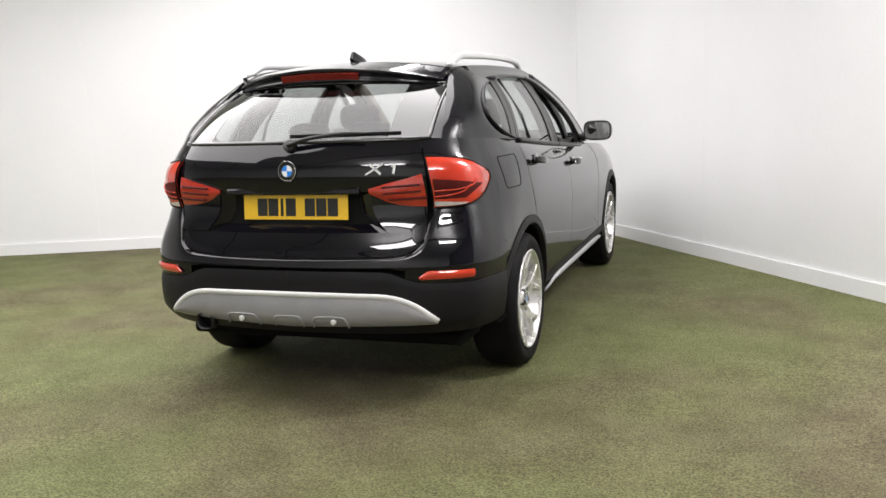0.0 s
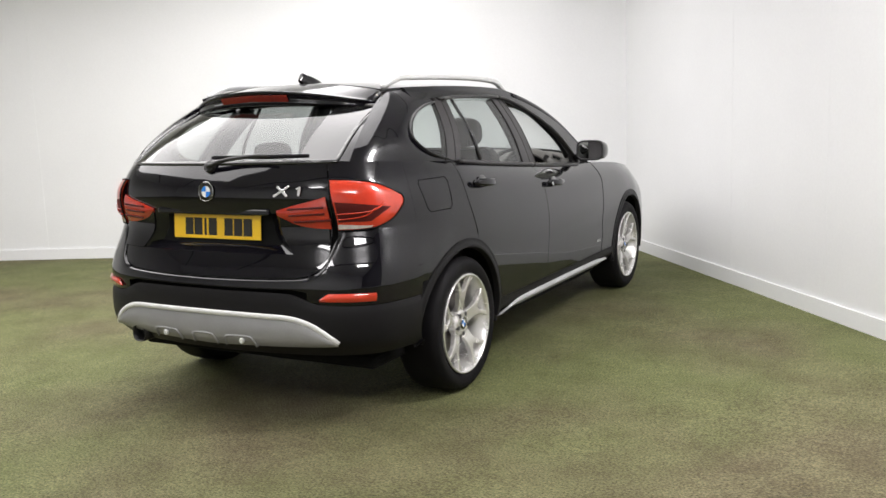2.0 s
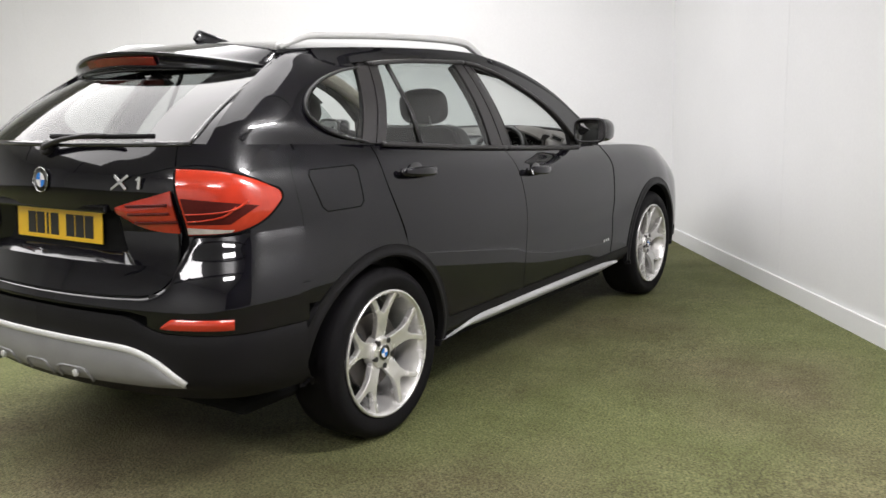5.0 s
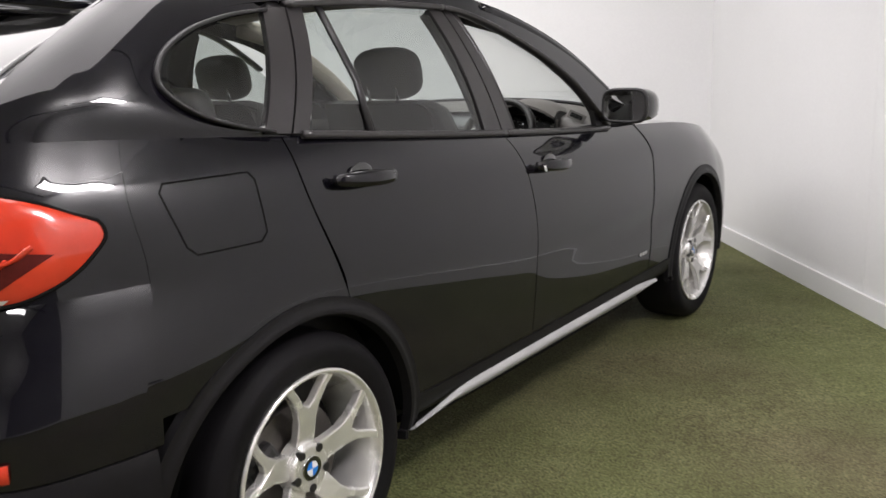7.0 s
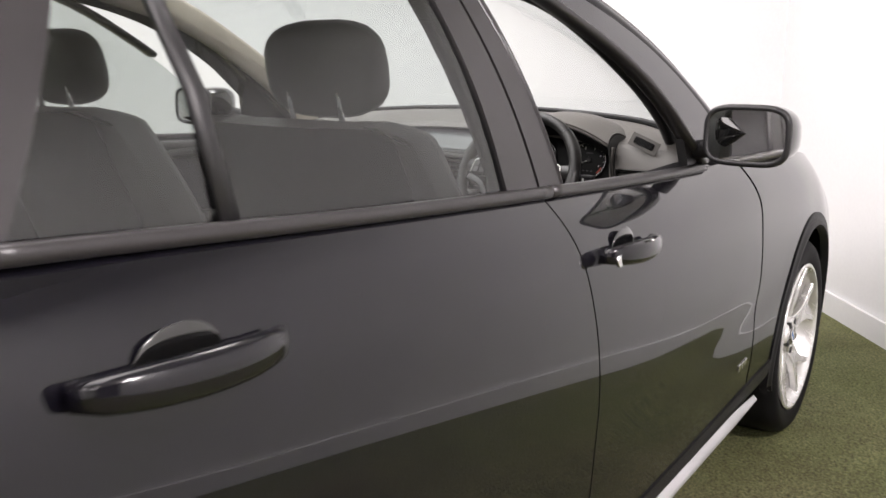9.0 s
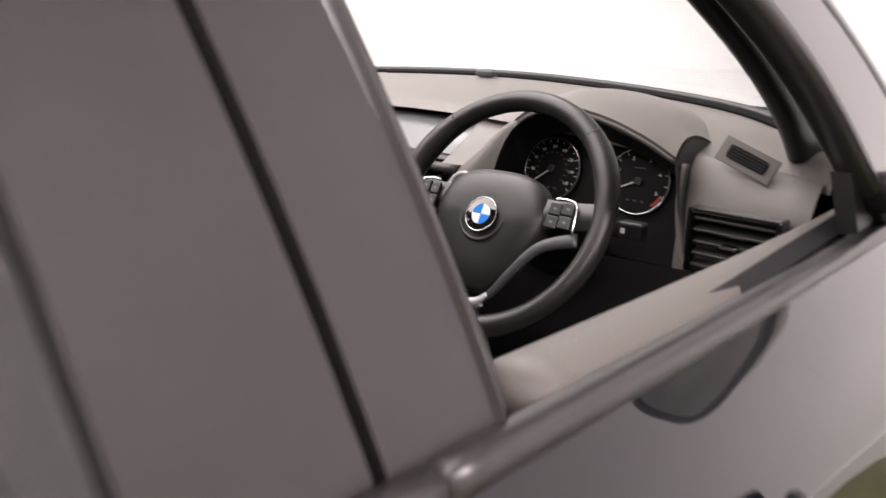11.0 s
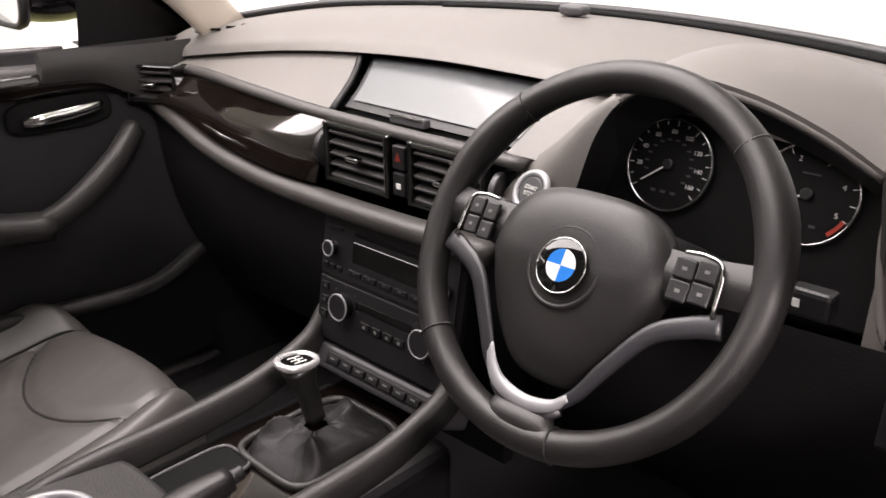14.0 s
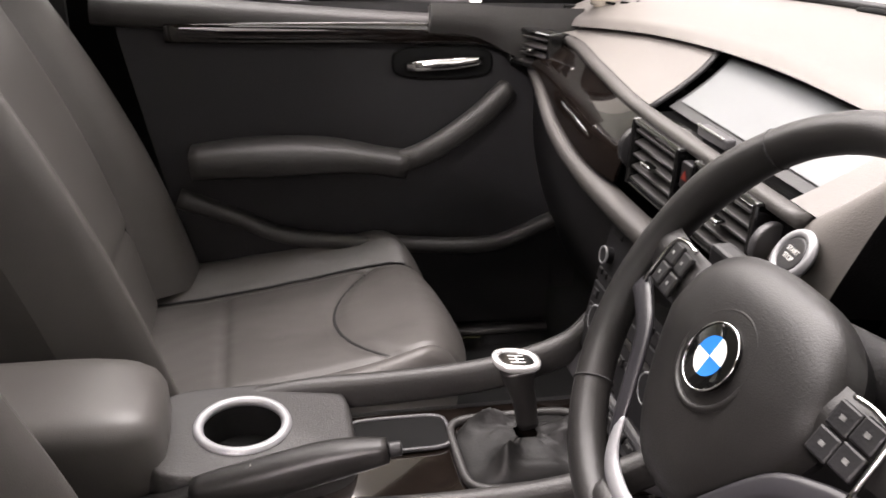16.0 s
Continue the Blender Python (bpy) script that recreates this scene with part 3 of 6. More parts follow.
# bumper
for sg in (1, -1):
    def upper(u, v):
        s = s_of_x(0) + (s_of_y(-0.402) - s_of_x(0)) * u
        x = OUT_A(s).x
        top = hatch_low(min(x, 0.62)) - 0.006 if x < 0.60 else 0.80 + min(1, (x - 0.60) / 0.05) * 0.085
        return shell(s, (0.640 - 0.03 * min(1, max(0, (x - 0.42) / 0.2))) * (1 - v) + top * v, 0.009 * min(1, (1 - v) * 8) ** 0.6, sg)
    vs, fs = grid(upper, 60, 12, flip=sg < 0)
    bumper = link_mesh("rear_bumper_upper", vs, fs, PAINT, car, "glossy black upper bumper", solid=0.01)
    low_top = smooth_fn([(0.0, 0.628), (0.44, 0.622), (0.60, 0.575), (0.9, 0.565)])
    def lower(u, v):
        s = s_of_x(0) + (s_of_y(-0.385) - s_of_x(0)) * u
        x = OUT_B(s).x
        return shell(s, 0.34 * (1 - v) + low_top(x) * v, 0.012 + 0.012 * math.sin(math.pi * v) ** 0.5, sg)
    vs, fs = grid(lower, 60, 12, flip=sg < 0)
    blow = link_mesh("rear_bumper_lower", vs, fs, CLADDING, car, "matt dark grey lower bumper", solid=0.01)
    def corner_patch(u, v):
        s = s_of_x(0.5) + (s_of_y(-0.37) - s_of_x(0.5)) * u
        x = OUT_B(s).x
        return shell(s, (low_top(x) + 0.002) * (1 - v) + 0.70 * v, 0.008, sg)
    vs, fs = grid(corner_patch, 30, 8, flip=sg < 0)
    link_mesh("rear_bumper_corner", vs, fs, PAINT, car, solid=0.01)
    vs, fs = grid(lambda u, v: on_rear(sg * (0.565 + 0.20 * u), 0.590 - 0.004 * u + 0.036 * v * min(1, 0.3 + 4 * u), 0.022 - 0.006 * (2 * v - 1) ** 2), 20, 6, flip=sg < 0)
    link_mesh("rear_reflector", vs, fs, REDBRIGHT, blow, "narrow red reflector", solid=0.006)
skid_top = smooth_fn([(0.0, 0.527), (0.3, 0.523), (0.46, 0.51), (0.56, 0.472), (0.66, 0.395)])
skid_low = smooth_fn([(0.0, 0.375), (0.35, 0.385), (0.66, 0.392)])
vs, fs = grid(lambda u, v: on_rear((u * 2 - 1) * 0.64, skid_low(abs(u * 2 - 1) * 0.64) * (1 - v) + skid_top(abs(u * 2 - 1) * 0.64) * v, 0.026 + 0.012 * math.sin(math.pi * v)), 70, 10)
skid = link_mesh("skid_plate", vs, fs, SILVER, car, "satin silver skid plate under the bumper", solid=0.012)
vs, fs = tube([on_rear((k / 40 - 0.5) * 2 * 0.645, skid_top(abs(k / 20 - 1) * 0.645), 0.030) for k in range(41)], 0.007, 0.012, 8)
link_mesh("skid_edge", vs, fs, SILVERLIGHT, skid, "bright upper edge")
for bx in (-0.23, 0.0, 0.2):
    pts = [on_rear(bx + sx * 0.075, zz, 0.036) for sx, zz in ((-1, 0.38), (-0.9, 0.415), (-0.6, 0.428), (0.6, 0.428), (0.9, 0.415), (1, 0.38))]
    vs, fs = tube(along(crv(pts), 20), 0.004, 0.005, 6)
    link_mesh("skid_rib", vs, fs, SILVER, skid)
for bx in (-0.235, 0.222):
    m = Matrix.Translation(on_rear(bx, 0.408, 0.04)) @ pose(0, 0, 0, 90)
    part("sensor", cyl(0.013, 0.012, 20, m, bevel=0.003), SILVERLIGHT, skid, smooth=True)
ex_pts = along(crv([(-0.45, -0.45, 0.36), (-0.46, -0.7, 0.37), (-0.465, -0.86, 0.372)]), 10)
vs, fs = tube(ex_pts, 0.04, 0.036, 18)
exhaust = link_mesh("exhaust_pipe", vs, fs[:-1], TRIM, car, "dark round exhaust tip")
exhaust.modifiers.new("wall", "SOLIDIFY").thickness = 0.004
part("silencer", box(0.5, 0.3, 0.16, 0.05, pose(-0.35, -0.45, 0.36), 3), UNDER, car)

# tail lamps: hatch piece and corner piece
for sg in (1, -1):
    in_low = smooth_fn([(0.36, 0.958), (0.45, 0.915), (0.56, 0.895), (0.63, 0.893)])
    in_top = smooth_fn([(0.36, 0.972), (0.45, 0.995), (0.56, 1.02), (0.63, 1.04)])
    def inner(u, v):
        x = 0.37 + 0.238 * u
        return on_rear(sg * x, in_low(x) * (1 - v) + in_top(x) * v, 0.008 + 0.012 * math.sin(math.pi * v) * min(1, 4 * u + 0.1))
    vs, fs = grid(inner, 24, 12, flip=sg < 0)
    li = link_mesh("tail_lamp_inner", vs, fs, REDLENS, up_hatch, "red tail lamp section", solid=0.006)
    for k in range(3):
        zk = 0.925 + 0.028 * k
        vs, fs = tube([on_rear(sg * (0.43 + 0.02 * (k == 0) + 0.018 * j), zk + 0.004 * j * 0.2, 0.021 - 0.001 * abs(k - 1)) for j in range(10)], 0.003, 0.005, 6)
        link_mesh("lamp_band", vs, fs, REDDARK, li)
    out_top = smooth_fn([(0.0, 1.106), (0.3, 1.100), (0.6, 1.086), (0.85, 1.062), (1.0, 1.040)])
    out_low = smooth_fn([(0.0, 0.884), (0.5, 0.886), (0.8, 0.893), (1.0, 0.905)])
    out_end = smooth_fn([(0.0, -0.600), (0.12, -0.560), (0.4, -0.500), (0.7, -0.462), (0.85, -0.466), (1.0, -0.510)])
    sa, sb = s_of_x(0.632), s_of_y(-0.475)
    def lens(u, v, lift=0.0):
        s = sa + (s_of_y(out_end(v)) - sa) * u
        return shell(s, out_low(u) * (1 - v) + out_top(u) * v, 0.008 + lift + 0.016 * math.sin(math.pi * v) ** 0.6 * min(1, (1 - u) * 4), sg)
    vs, fs = grid(lens, 30, 20, flip=sg < 0)
    lo = link_mesh("tail_lamp_outer", vs, fs, REDBRIGHT, car, "large red tail lamp wrapping the corner", solid=0.008)
    edge = [lens(t, 0) for t in np.linspace(0, 1, 16)] + [lens(1, t) for t in np.linspace(0.06, 1, 16)] + [lens(t, 1) for t in np.linspace(0.94, 0, 16)] + [lens(0, t) for t in np.linspace(0.94, 0.06, 10)]
    vs, fs = tube(edge, 0.004, 0.004, 6, closed=True, up=(0, -1, 0.2))
    link_mesh("lamp_seal", vs, fs, UNDER, lo)
    vs, fs = grid(lambda u, v: lens(0.02 + 0.62 * u, 0.03 + 0.10 * v * (1 - 0.6 * u), 0.002), 20, 4, flip=sg < 0)
    link_mesh("reversing_lens", vs, fs, CLEARLENS, lo, "clear reversing lens")
    vs, fs = grid(lambda u, v: lens(0.03 + (0.50 + 0.22 * v) * u, 0.17 + (0.40 - 0.10 * u) * v, 0.0015), 20, 8, flip=sg < 0)
    link_mesh("lamp_inner", vs, fs, REDDARK, lo, "dark inner part of the lamp")
    for k in range(2):
        w = 0.17 - 0.10 * k
        pts = [lens(a - w * (a > 0.2), b + 0.11 * k, 0.004) for a, b in ((0.03, 0.22), (0.40, 0.24), (0.60, 0.30), (0.70, 0.44))]
        vs, fs = tube(along(crv(pts), 20), 0.003, 0.006, 6, up=(0, -1, 0.2))
        link_mesh("lamp_band", vs, fs, REDBRIGHT, lo)
    # body behind the lamp, up to the shoulder
    def above(u, v):
        s = sa + (s_of_y(-0.402) - sa) * u
        return shell(s, 0.84 * (1 - v) + (belt(OUT_A(s).y) - 0.002) * v, 0.0, sg)
    vs, fs = grid(above, 24, 14, flip=sg < 0)
    link_mesh("rear_corner_panel", vs, fs, PAINT, car, solid=0.008)

# ---- car: glasshouse ----
roof_edge = smooth_fn([(-0.55, 1.45), (-0.2, 1.492), (0.2, 1.510), (0.6, 1.516), (0.95, 1.511), (1.15, 1.494), (1.4, 1.435), (1.66, 1.322), (1.9, 1.16), (2.1, 1.015)])
glass_top = smooth_fn([(-0.3, 1.27), (-0.2, 1.35), (0.03, 1.412), (0.27, 1.436), (0.6, 1.449), (0.92, 1.447), (1.1, 1.418), (1.3, 1.343), (1.56, 1.205), (1.78, 1.02)])


def cabin(y, z, out=0.0, side=1):
    """The side of the glasshouse, leaning in towards the roof."""
    zb = belt(y)
    t = min(max((z - zb) / (1.49 - zb), 0), 1.1)
    x = 0.812 * (1 - t) + 0.60 * t + 0.034 * math.sin(math.pi * min(t, 1)) + out
    k = min(max((-0.05 - y) / 0.6, 0), 1)
    return Vector((side * x * (1 - 0.16 * k * k), y, z))


def cabin_patch(name, yl, yr, zl, zh, nu, nv, side, mat, parent, out=0.0, label="", solid=0.0):
    def f(u, v):
        z = 1.1 + 0.3 * v
        for _ in range(3):
            y = yl(z) * (1 - u) + yr(z) * u
            z = zl(y) * (1 - v) + zh(y) * v
        return cabin(y, z, out, side)
    vs, fs = grid(f, nu, nv, flip=side < 0)
    return link_mesh(name, vs, fs, mat, parent, label, solid=solid)


HATCH_SIDE = {}
c_front = smooth_fn([(1.1, 0.09), (1.44, 0.29)])
c_mid = smooth_fn([(1.1, 0.035), (1.44, 0.235)])
c_rear = smooth_fn([(1.1, -0.055), (1.44, 0.15)])
b_rear = smooth_fn([(1.05, 0.898), (1.28, 0.876), (1.46, 0.868)])
b_mid = smooth_fn([(1.05, 1.0), (1.28, 0.957), (1.46, 0.94)])
b_front = smooth_fn([(1.05, 1.078), (1.28, 1.022), (1.46, 0.99)])
glass_low = lambda y: belt(y) + 0.010
top_in = lambda y: glass_top(y)
for sd in (1, -1):
    rd, fd = doors[sd]
    g = cabin_patch("rear_door_glass", c_front, b_rear, glass_low, top_in, 24, 14, sd, GLASS, rd, -0.004, "tinted side window, closed")
    if sd < 0:
        cabin_patch("front_door_glass", b_front, lambda z: 1.75, glass_low, top_in, 30, 14, sd, GLASS, fd, -0.004, "tinted side window, closed")
    cabin_patch("pillar_cover", b_rear, lambda z: b_mid(z) - 0.004, lambda y: belt(y) + 0.004, lambda y: top_in(y) + 0.004, 5, 14, sd, PILLAR, rd, 0.002, "satin black pillar cover", 0.02)
    cabin_patch("pillar_cover", lambda z: b_mid(z) + 0.004, b_front, lambda y: belt(y) + 0.004, lambda y: top_in(y) + 0.004, 5, 14, sd, PILLAR, fd, 0.002, "satin black pillar cover", 0.02)
    cabin_patch("pillar_cover", c_mid, c_front, lambda y: belt(y) + 0.004, lambda y: top_in(y) + 0.004, 4, 14, sd, PILLAR, rd, 0.002, "", 0.02)
    cabin_patch("pillar_cover", c_rear, lambda z: c_mid(z) - 0.006, lambda y: belt(y) + 0.004, lambda y: top_in(y) + 0.004, 4, 14, sd, PILLAR, car, 0.001, "", 0.02)
    vs, fs = tube([cabin(b_front(z) + 0.004, z, -0.024, sd) for z in np.linspace(1.03, 1.43, 12)], 0.013, 0.026, 10, up=(1, 0, 0))
    link_mesh("window_frame", vs, fs, PILLAR, fd, "satin dark upright window frame")
    vs, fs = tube([cabin(y, z, 0.001, sd) for y, z in ((0.345, 1.115), (0.348, 1.25), (0.355, 1.44))], 0.013, 0.006, 8, up=(1, 0, 0))
    link_mesh("window_divider", vs, fs, TRIM, rd)
    # quarter glass: a rounded tail towards the rear
    q_out = crv([(0.0, 1.148, 0), (-0.11, 1.170, 0), (-0.205, 1.205, 0), (-0.262, 1.262, 0), (-0.225, 1.325, 0), (-0.12, 1.378, 0), (0.02, 1.412, 0), (0.15, 1.428, 0)])
    q_front = lambda t: Vector((c_rear(1.148 + 0.28 * t), 1.148 + 0.28 * t, 0))
    def quarter(u, v):
        p = q_front(u) * (1 - v) + q_out(u) * v
        return cabin(p.x, p.y, -0.004, sd)
    vs, fs = grid(quarter, 24, 12, flip=sd < 0)
    link_mesh("quarter_glass", vs, fs, GLASS, car, "tinted fixed quarter window")
    vs, fs = tube([cabin(p.x, p.y, 0.002, sd) for p in along(q_out, 40)], 0.005, 0.009, 8, up=(1, 0, 0))
    link_mesh("quarter_glass_seal", vs, fs, TRIM, car)
    # frames above the doors, and the bright-edged strip along the belt
    for nm, ya, yb, dr in (("rear", c_mid(1.44), b_mid(1.44) - 0.004, rd), ("front", b_mid(1.44) + 0.004, 1.80 if sd > 0 else 1.45, fd)):
        pts = [cabin(y, glass_top(y) + 0.010, 0.003, sd) for y in np.linspace(ya, yb, 40)]
        vs, fs = tube(pts, 0.010, 0.019, 10, up=(1, 0, 0))
        link_mesh("window_frame", vs, fs, PILLAR, dr)
    for ya, yb, dr in ((0.085, 1.017, rd), (1.023, 1.80, fd)):
        pts = [cabin(y, belt(y) + 0.001, 0.006, sd) for y in np.linspace(ya, yb, 30)]
        vs, fs = tube(pts, 0.011, 0.010, 10)
        link_mesh("belt_strip", vs, fs, PILLAR, dr, "satin dark strip under the window")
    # paint from the window frames up to the roof's edge
    def cant(u, v):
        y = -0.05 + 2.12 * u
        z0, z1 = glass_top(y) + 0.02, roof_edge(y)
        if sd < 0 and y < 1.83:
            z0 = max(z0, z1 - 0.07)
        z = z0 * (1 - v) + z1 * v
        return cabin(y, z, 0.0015, sd)
    vs, fs = grid(cant, 60, 5, flip=sd < 0)
    link_mesh("roof_side_frame", vs, fs, PAINT, car, solid=0.015)
    # rear pillar: from the quarter window to the tailgate
    rail0 = lambda t: (lambda q: cabin(q.x, q.y, 0.001, sd))(q_out(t))
    s0, s1 = s_of_y(0.05), s_of_x(0.715)
    base = lambda t: shell(s0 + (s1 - s0) * t, belt(OUT_A(s0 + (s1 - s0) * t).y) - 0.003, 0, sd)
    foot = base(1)
    hatch_side = crv([foot, (sd * 0.640, -0.545, 1.26), (sd * 0.608, -0.42, 1.345), (sd * 0.574, -0.27, 1.432), (sd * 0.572, -0.15, 1.486), (sd * 0.586, 0.05, 1.503)])
    HATCH_SIDE[sd] = hatch_side
    head = lambda t: rail0(1) * (1 - t) + hatch_side(1) * t
    fpat = coons(rail0, hatch_side, base, head, 0.0)
    def pillar_d(u, v):
        k = math.sin(math.pi * v) * math.sin(math.pi * u) * 0.014
        return fpat(u, v) + Vector((sd * k, -k * 0.3, k * 0.3))
    vs, fs = grid(pillar_d, 40, 24, flip=sd < 0)
    link_mesh("rear_pillar_panel", vs, fs, PAINT, car, solid=0.008)

# roof, spoiler, rear glass
def roof(u, v):
    y = -0.205 + 1.425 * v
    e = cabin(y, roof_edge(y), 0.0, 1)
    x = (u * 2 - 1) * e.x
    if y < 0:
        x = (u * 2 - 1) * (e.x + (0.566 - e.x) * min(1, -y / 0.2))
    return Vector((x, y + 0.06 * (1 - (u * 2 - 1) ** 2) * max(0, v - 0.8) / 0.2, e.z + 0.047 * (1 - abs(u * 2 - 1) ** 2.2)))
vs, fs = grid(roof, 30, 40)
link_mesh("roof", vs, fs, PAINT, car, "black roof", solid=0.012)
def spoiler(u, v):
    a = u * 2 - 1
    x = a * 0.565
    c = 1 - a * a
    lead = Vector((x, -0.20, 1.492 + 0.048 * c))
    trail = Vector((x * 0.985, -0.25 - 0.23 * c ** 0.8, 1.436 + 0.064 * c))
    under = Vector((x * 0.98, -0.24 - 0.21 * c ** 0.8, 1.406 + 0.032 * c))
    under2 = Vector((x * 0.96, -0.20, 1.412 + 0.03 * c))
    return crv([lead, trail + Vector((0, 0.03, 0.008)), trail, trail * 0.5 + under * 0.5, under, under2])(v)
vs, fs = grid(spoiler, 30, 24)
fs += [tuple(j * 31 for j in range(25)), tuple(j * 31 + 30 for j in range(24, -1, -1))]
sp = link_mesh("roof_spoiler", vs, fs, PAINT, car, "black roof spoiler over the rear window")
vs, fs = grid(lambda u, v: Vector(((u - 0.5) * 0.40, -0.484 + 0.020 * (2 * u - 1) ** 2 + 0.014 * (1 - v), 1.453 + 0.028 * v - 0.006 * (2 * u - 1) ** 2)), 16, 4)
link_mesh("high_brake_lamp", vs, fs, DEEPRED, sp, "dark red high brake lamp", solid=0.006)
def rear_glass(u, v):
    a = u * 2 - 1
    lo = shell(s_of_x(0.668 * abs(a)), 1.180, 0.0, 1 if a >= 0 else -1)
    hi = Vector((a * 0.572, -0.245 - 0.185 * (1 - a * a), 1.416 + 0.022 * (1 - a * a)))
    return lo * (1 - v) + hi * v + Vector((0, -0.018, 0.012)) * math.sin(math.pi * v)
vs, fs = grid(lambda u, v: rear_glass(0.13 + 0.73 * u, v), 40, 16)
link_mesh("rear_window", vs, fs, glass_material("rear_glass", (0.5, 0.51, 0.51), 1.0), up_hatch, "tinted rear window")
# printed border, made wider to stand in for reflection hiding the view through
for ua, ub in ((0.0, 0.13), (0.86, 1.0)):
    vs, fs = grid(lambda u, v: rear_glass(ua + (ub - ua) * u, v), 8, 16)
    link_mesh("rear_window_border", vs, fs, GLOSSBLACK, up_hatch, "gloss black rear window border, widened over glass hidden by reflection", solid=0.004)
for sd in (1, -1):
    side_c = HATCH_SIDE[sd]
    vs, fs = grid(lambda u, v: rear_glass(1.0 if sd > 0 else 0.0, v) * (1 - u) + (side_c(0.64 * v) + Vector((0, 0.004, 0.002))) * u, 6, 20, flip=sd < 0)
    link_mesh("tailgate_side", vs, fs, PAINT, up_hatch, "black side of the tailgate beside the window", solid=0.01)
rim_pts = [rear_glass(t, 0) for t in np.linspace(0, 1, 24)] + [rear_glass(1, t) for t in np.linspace(0.05, 1, 14)] + [rear_glass(t, 1) for t in np.linspace(0.97, 0, 24)] + [rear_glass(0, t) for t in np.linspace(0.95, 0.05, 14)]
vs, fs = tube([p + Vector((0, -0.002, 0)) for p in rim_pts], 0.010, 0.006, 6, closed=True, up=(0, -1, 0.4))
link_mesh("rear_window_seal", vs, fs, GLOSSBLACK, up_hatch)
# wiper
wp = part("rear_wiper", cyl(0.028, 0.03, 24, Matrix.Translation((0.0, -0.785, 1.165)) @ pose(0, 0, 0, 65), bevel=0.006), TRIM, up_hatch, "black rear wiper at rest", True)
vs, fs = tube(along(crv([(0.0, -0.80, 1.168), (0.1, -0.80, 1.195), (0.25, -0.79, 1.212), (0.34, -0.785, 1.212)]), 14), 0.011, 0.009, 8, taper=lambda t: 1.2 - 0.5 * t)
link_mesh("wiper_arm", vs, fs, TRIM, wp)
vs, fs = tube([(x, -0.768 + 0.09 * (x / 0.63) ** 2, 1.206) for x in np.linspace(0.0, 0.5, 12)], 0.006, 0.009, 6)
link_mesh("wiper_blade", vs, fs, RUBBER, wp)
# fin and rails
def fin(u, v):
    y = -0.07 + 0.17 * v
    h = 0.062 * (1 - v) ** 0.8 * min(1, 0.3 + v * 5) + 0.002
    w = 0.026 * math.sin(math.pi * (0.12 + 0.86 * v)) ** 0.7
    a = math.pi * u
    return Vector((w * math.cos(a), y - 0.03 * math.sin(a) * (1 - v), roof_edge(y) + 0.045 + h * math.sin(a) ** 0.8))
vs, fs = grid(fin, 16, 18, flip=True)
link_mesh("roof_aerial", vs, fs, PAINT, car, "black shark-fin aerial", solid=0.002)
for sd in (1, -1):
    pts = []
    for k in range(31):
        y = -0.17 + 1.42 * k / 30
        h = 0.040 * min(1, math.sin(math.pi * k / 30) * 3.0) - 0.012
        pts.append(Vector((sd * (0.548 + 0.012 * math.sin(math.pi * k / 30)), y, roof_edge(y) + 0.022 + h)))
    vs, fs = tube(pts, 0.019, 0.017, 12, taper=lambda t: 0.75 + 0.25 * min(1, 8 * t, 8 * (1 - t)))
    rl = link_mesh("roof_rail", vs, fs, SILVERLIGHT, car, "bright satin silver roof rail")
# windscreen, bonnet, cowl
ws_top = crv([(-0.56, 1.16, 1.462), (-0.3, 1.235, 1.492), (0, 1.26, 1.502), (0.3, 1.235, 1.492), (0.56, 1.16, 1.462)])
ws_low = crv([(-0.735, 2.06, 1.045), (-0.48, 2.21, 1.085), (0, 2.29, 1.10), (0.48, 2.21, 1.085), (0.735, 2.06, 1.045)])
vs, fs = grid(ruled(ws_low, ws_top, 0.045, (0, 0.5, 0.85)), 30, 16)
link_mesh("windscreen", vs, fs, SCREENGLASS, car, "clear windscreen")
cowl_out = crv([(-0.80, 2.12, 0.995), (-0.48, 2.33, 1.03), (0, 2.42, 1.045), (0.48, 2.33, 1.03), (0.80, 2.12, 0.995)])
vs, fs = grid(ruled(ws_low, cowl_out, 0.0), 30, 4)
link_mesh("windscreen_cowl", vs, fs, TRIM, car, "black ribbed cowl under the windscreen", solid=0.01)
for k in range(36):
    p, q = ws_low(0.16 + 0.68 * k / 36), cowl_out(0.16 + 0.68 * k / 36)
    vs, fs = tube([p * 0.85 + q * 0.15 + Vector((0, 0, 0.004)), p * 0.45 + q * 0.55 + Vector((0, 0, 0.004))], 0.003, 0.005, 4)
    link_mesh("cowl_rib", vs, fs, TRIM, car)
def bonnet(u, v):
    a = u * 2 - 1
    c0 = cowl_out(u)
    y1 = 3.5 - 0.55 * a * a
    y = c0.y * (1 - v) + y1 * v
    e = on_side(min(y, 3.45), belt(y) - 0.003, 0, 1)
    x = a * min(e.x, 0.80)
    return Vector((x, y, belt(y) - 0.003 + 0.05 * (1 - abs(a) ** 2.2) * (1 - 0.4 * v)))
vs, fs = grid(bonnet, 30, 24)
link_mesh("bonnet", vs, fs, PAINT, car, "black bonnet", solid=0.01)
for sd in (1, -1):
    pts = [(cabin(y, roof_edge(y) - 0.01, 0.0, sd) * 0.6 + ruled(ws_low, ws_top, 0.045, (0, 0.5, 0.85))(0.0 if sd < 0 else 1.0, min(1, max(0, (2.06 - y) / 0.9))) * 0.4) for y in np.linspace(1.2, 2.08, 20)]
    vs, fs = tube(pts, 0.035, 0.018, 10)
    link_mesh("front_pillar", vs, fs, PAINT, car)
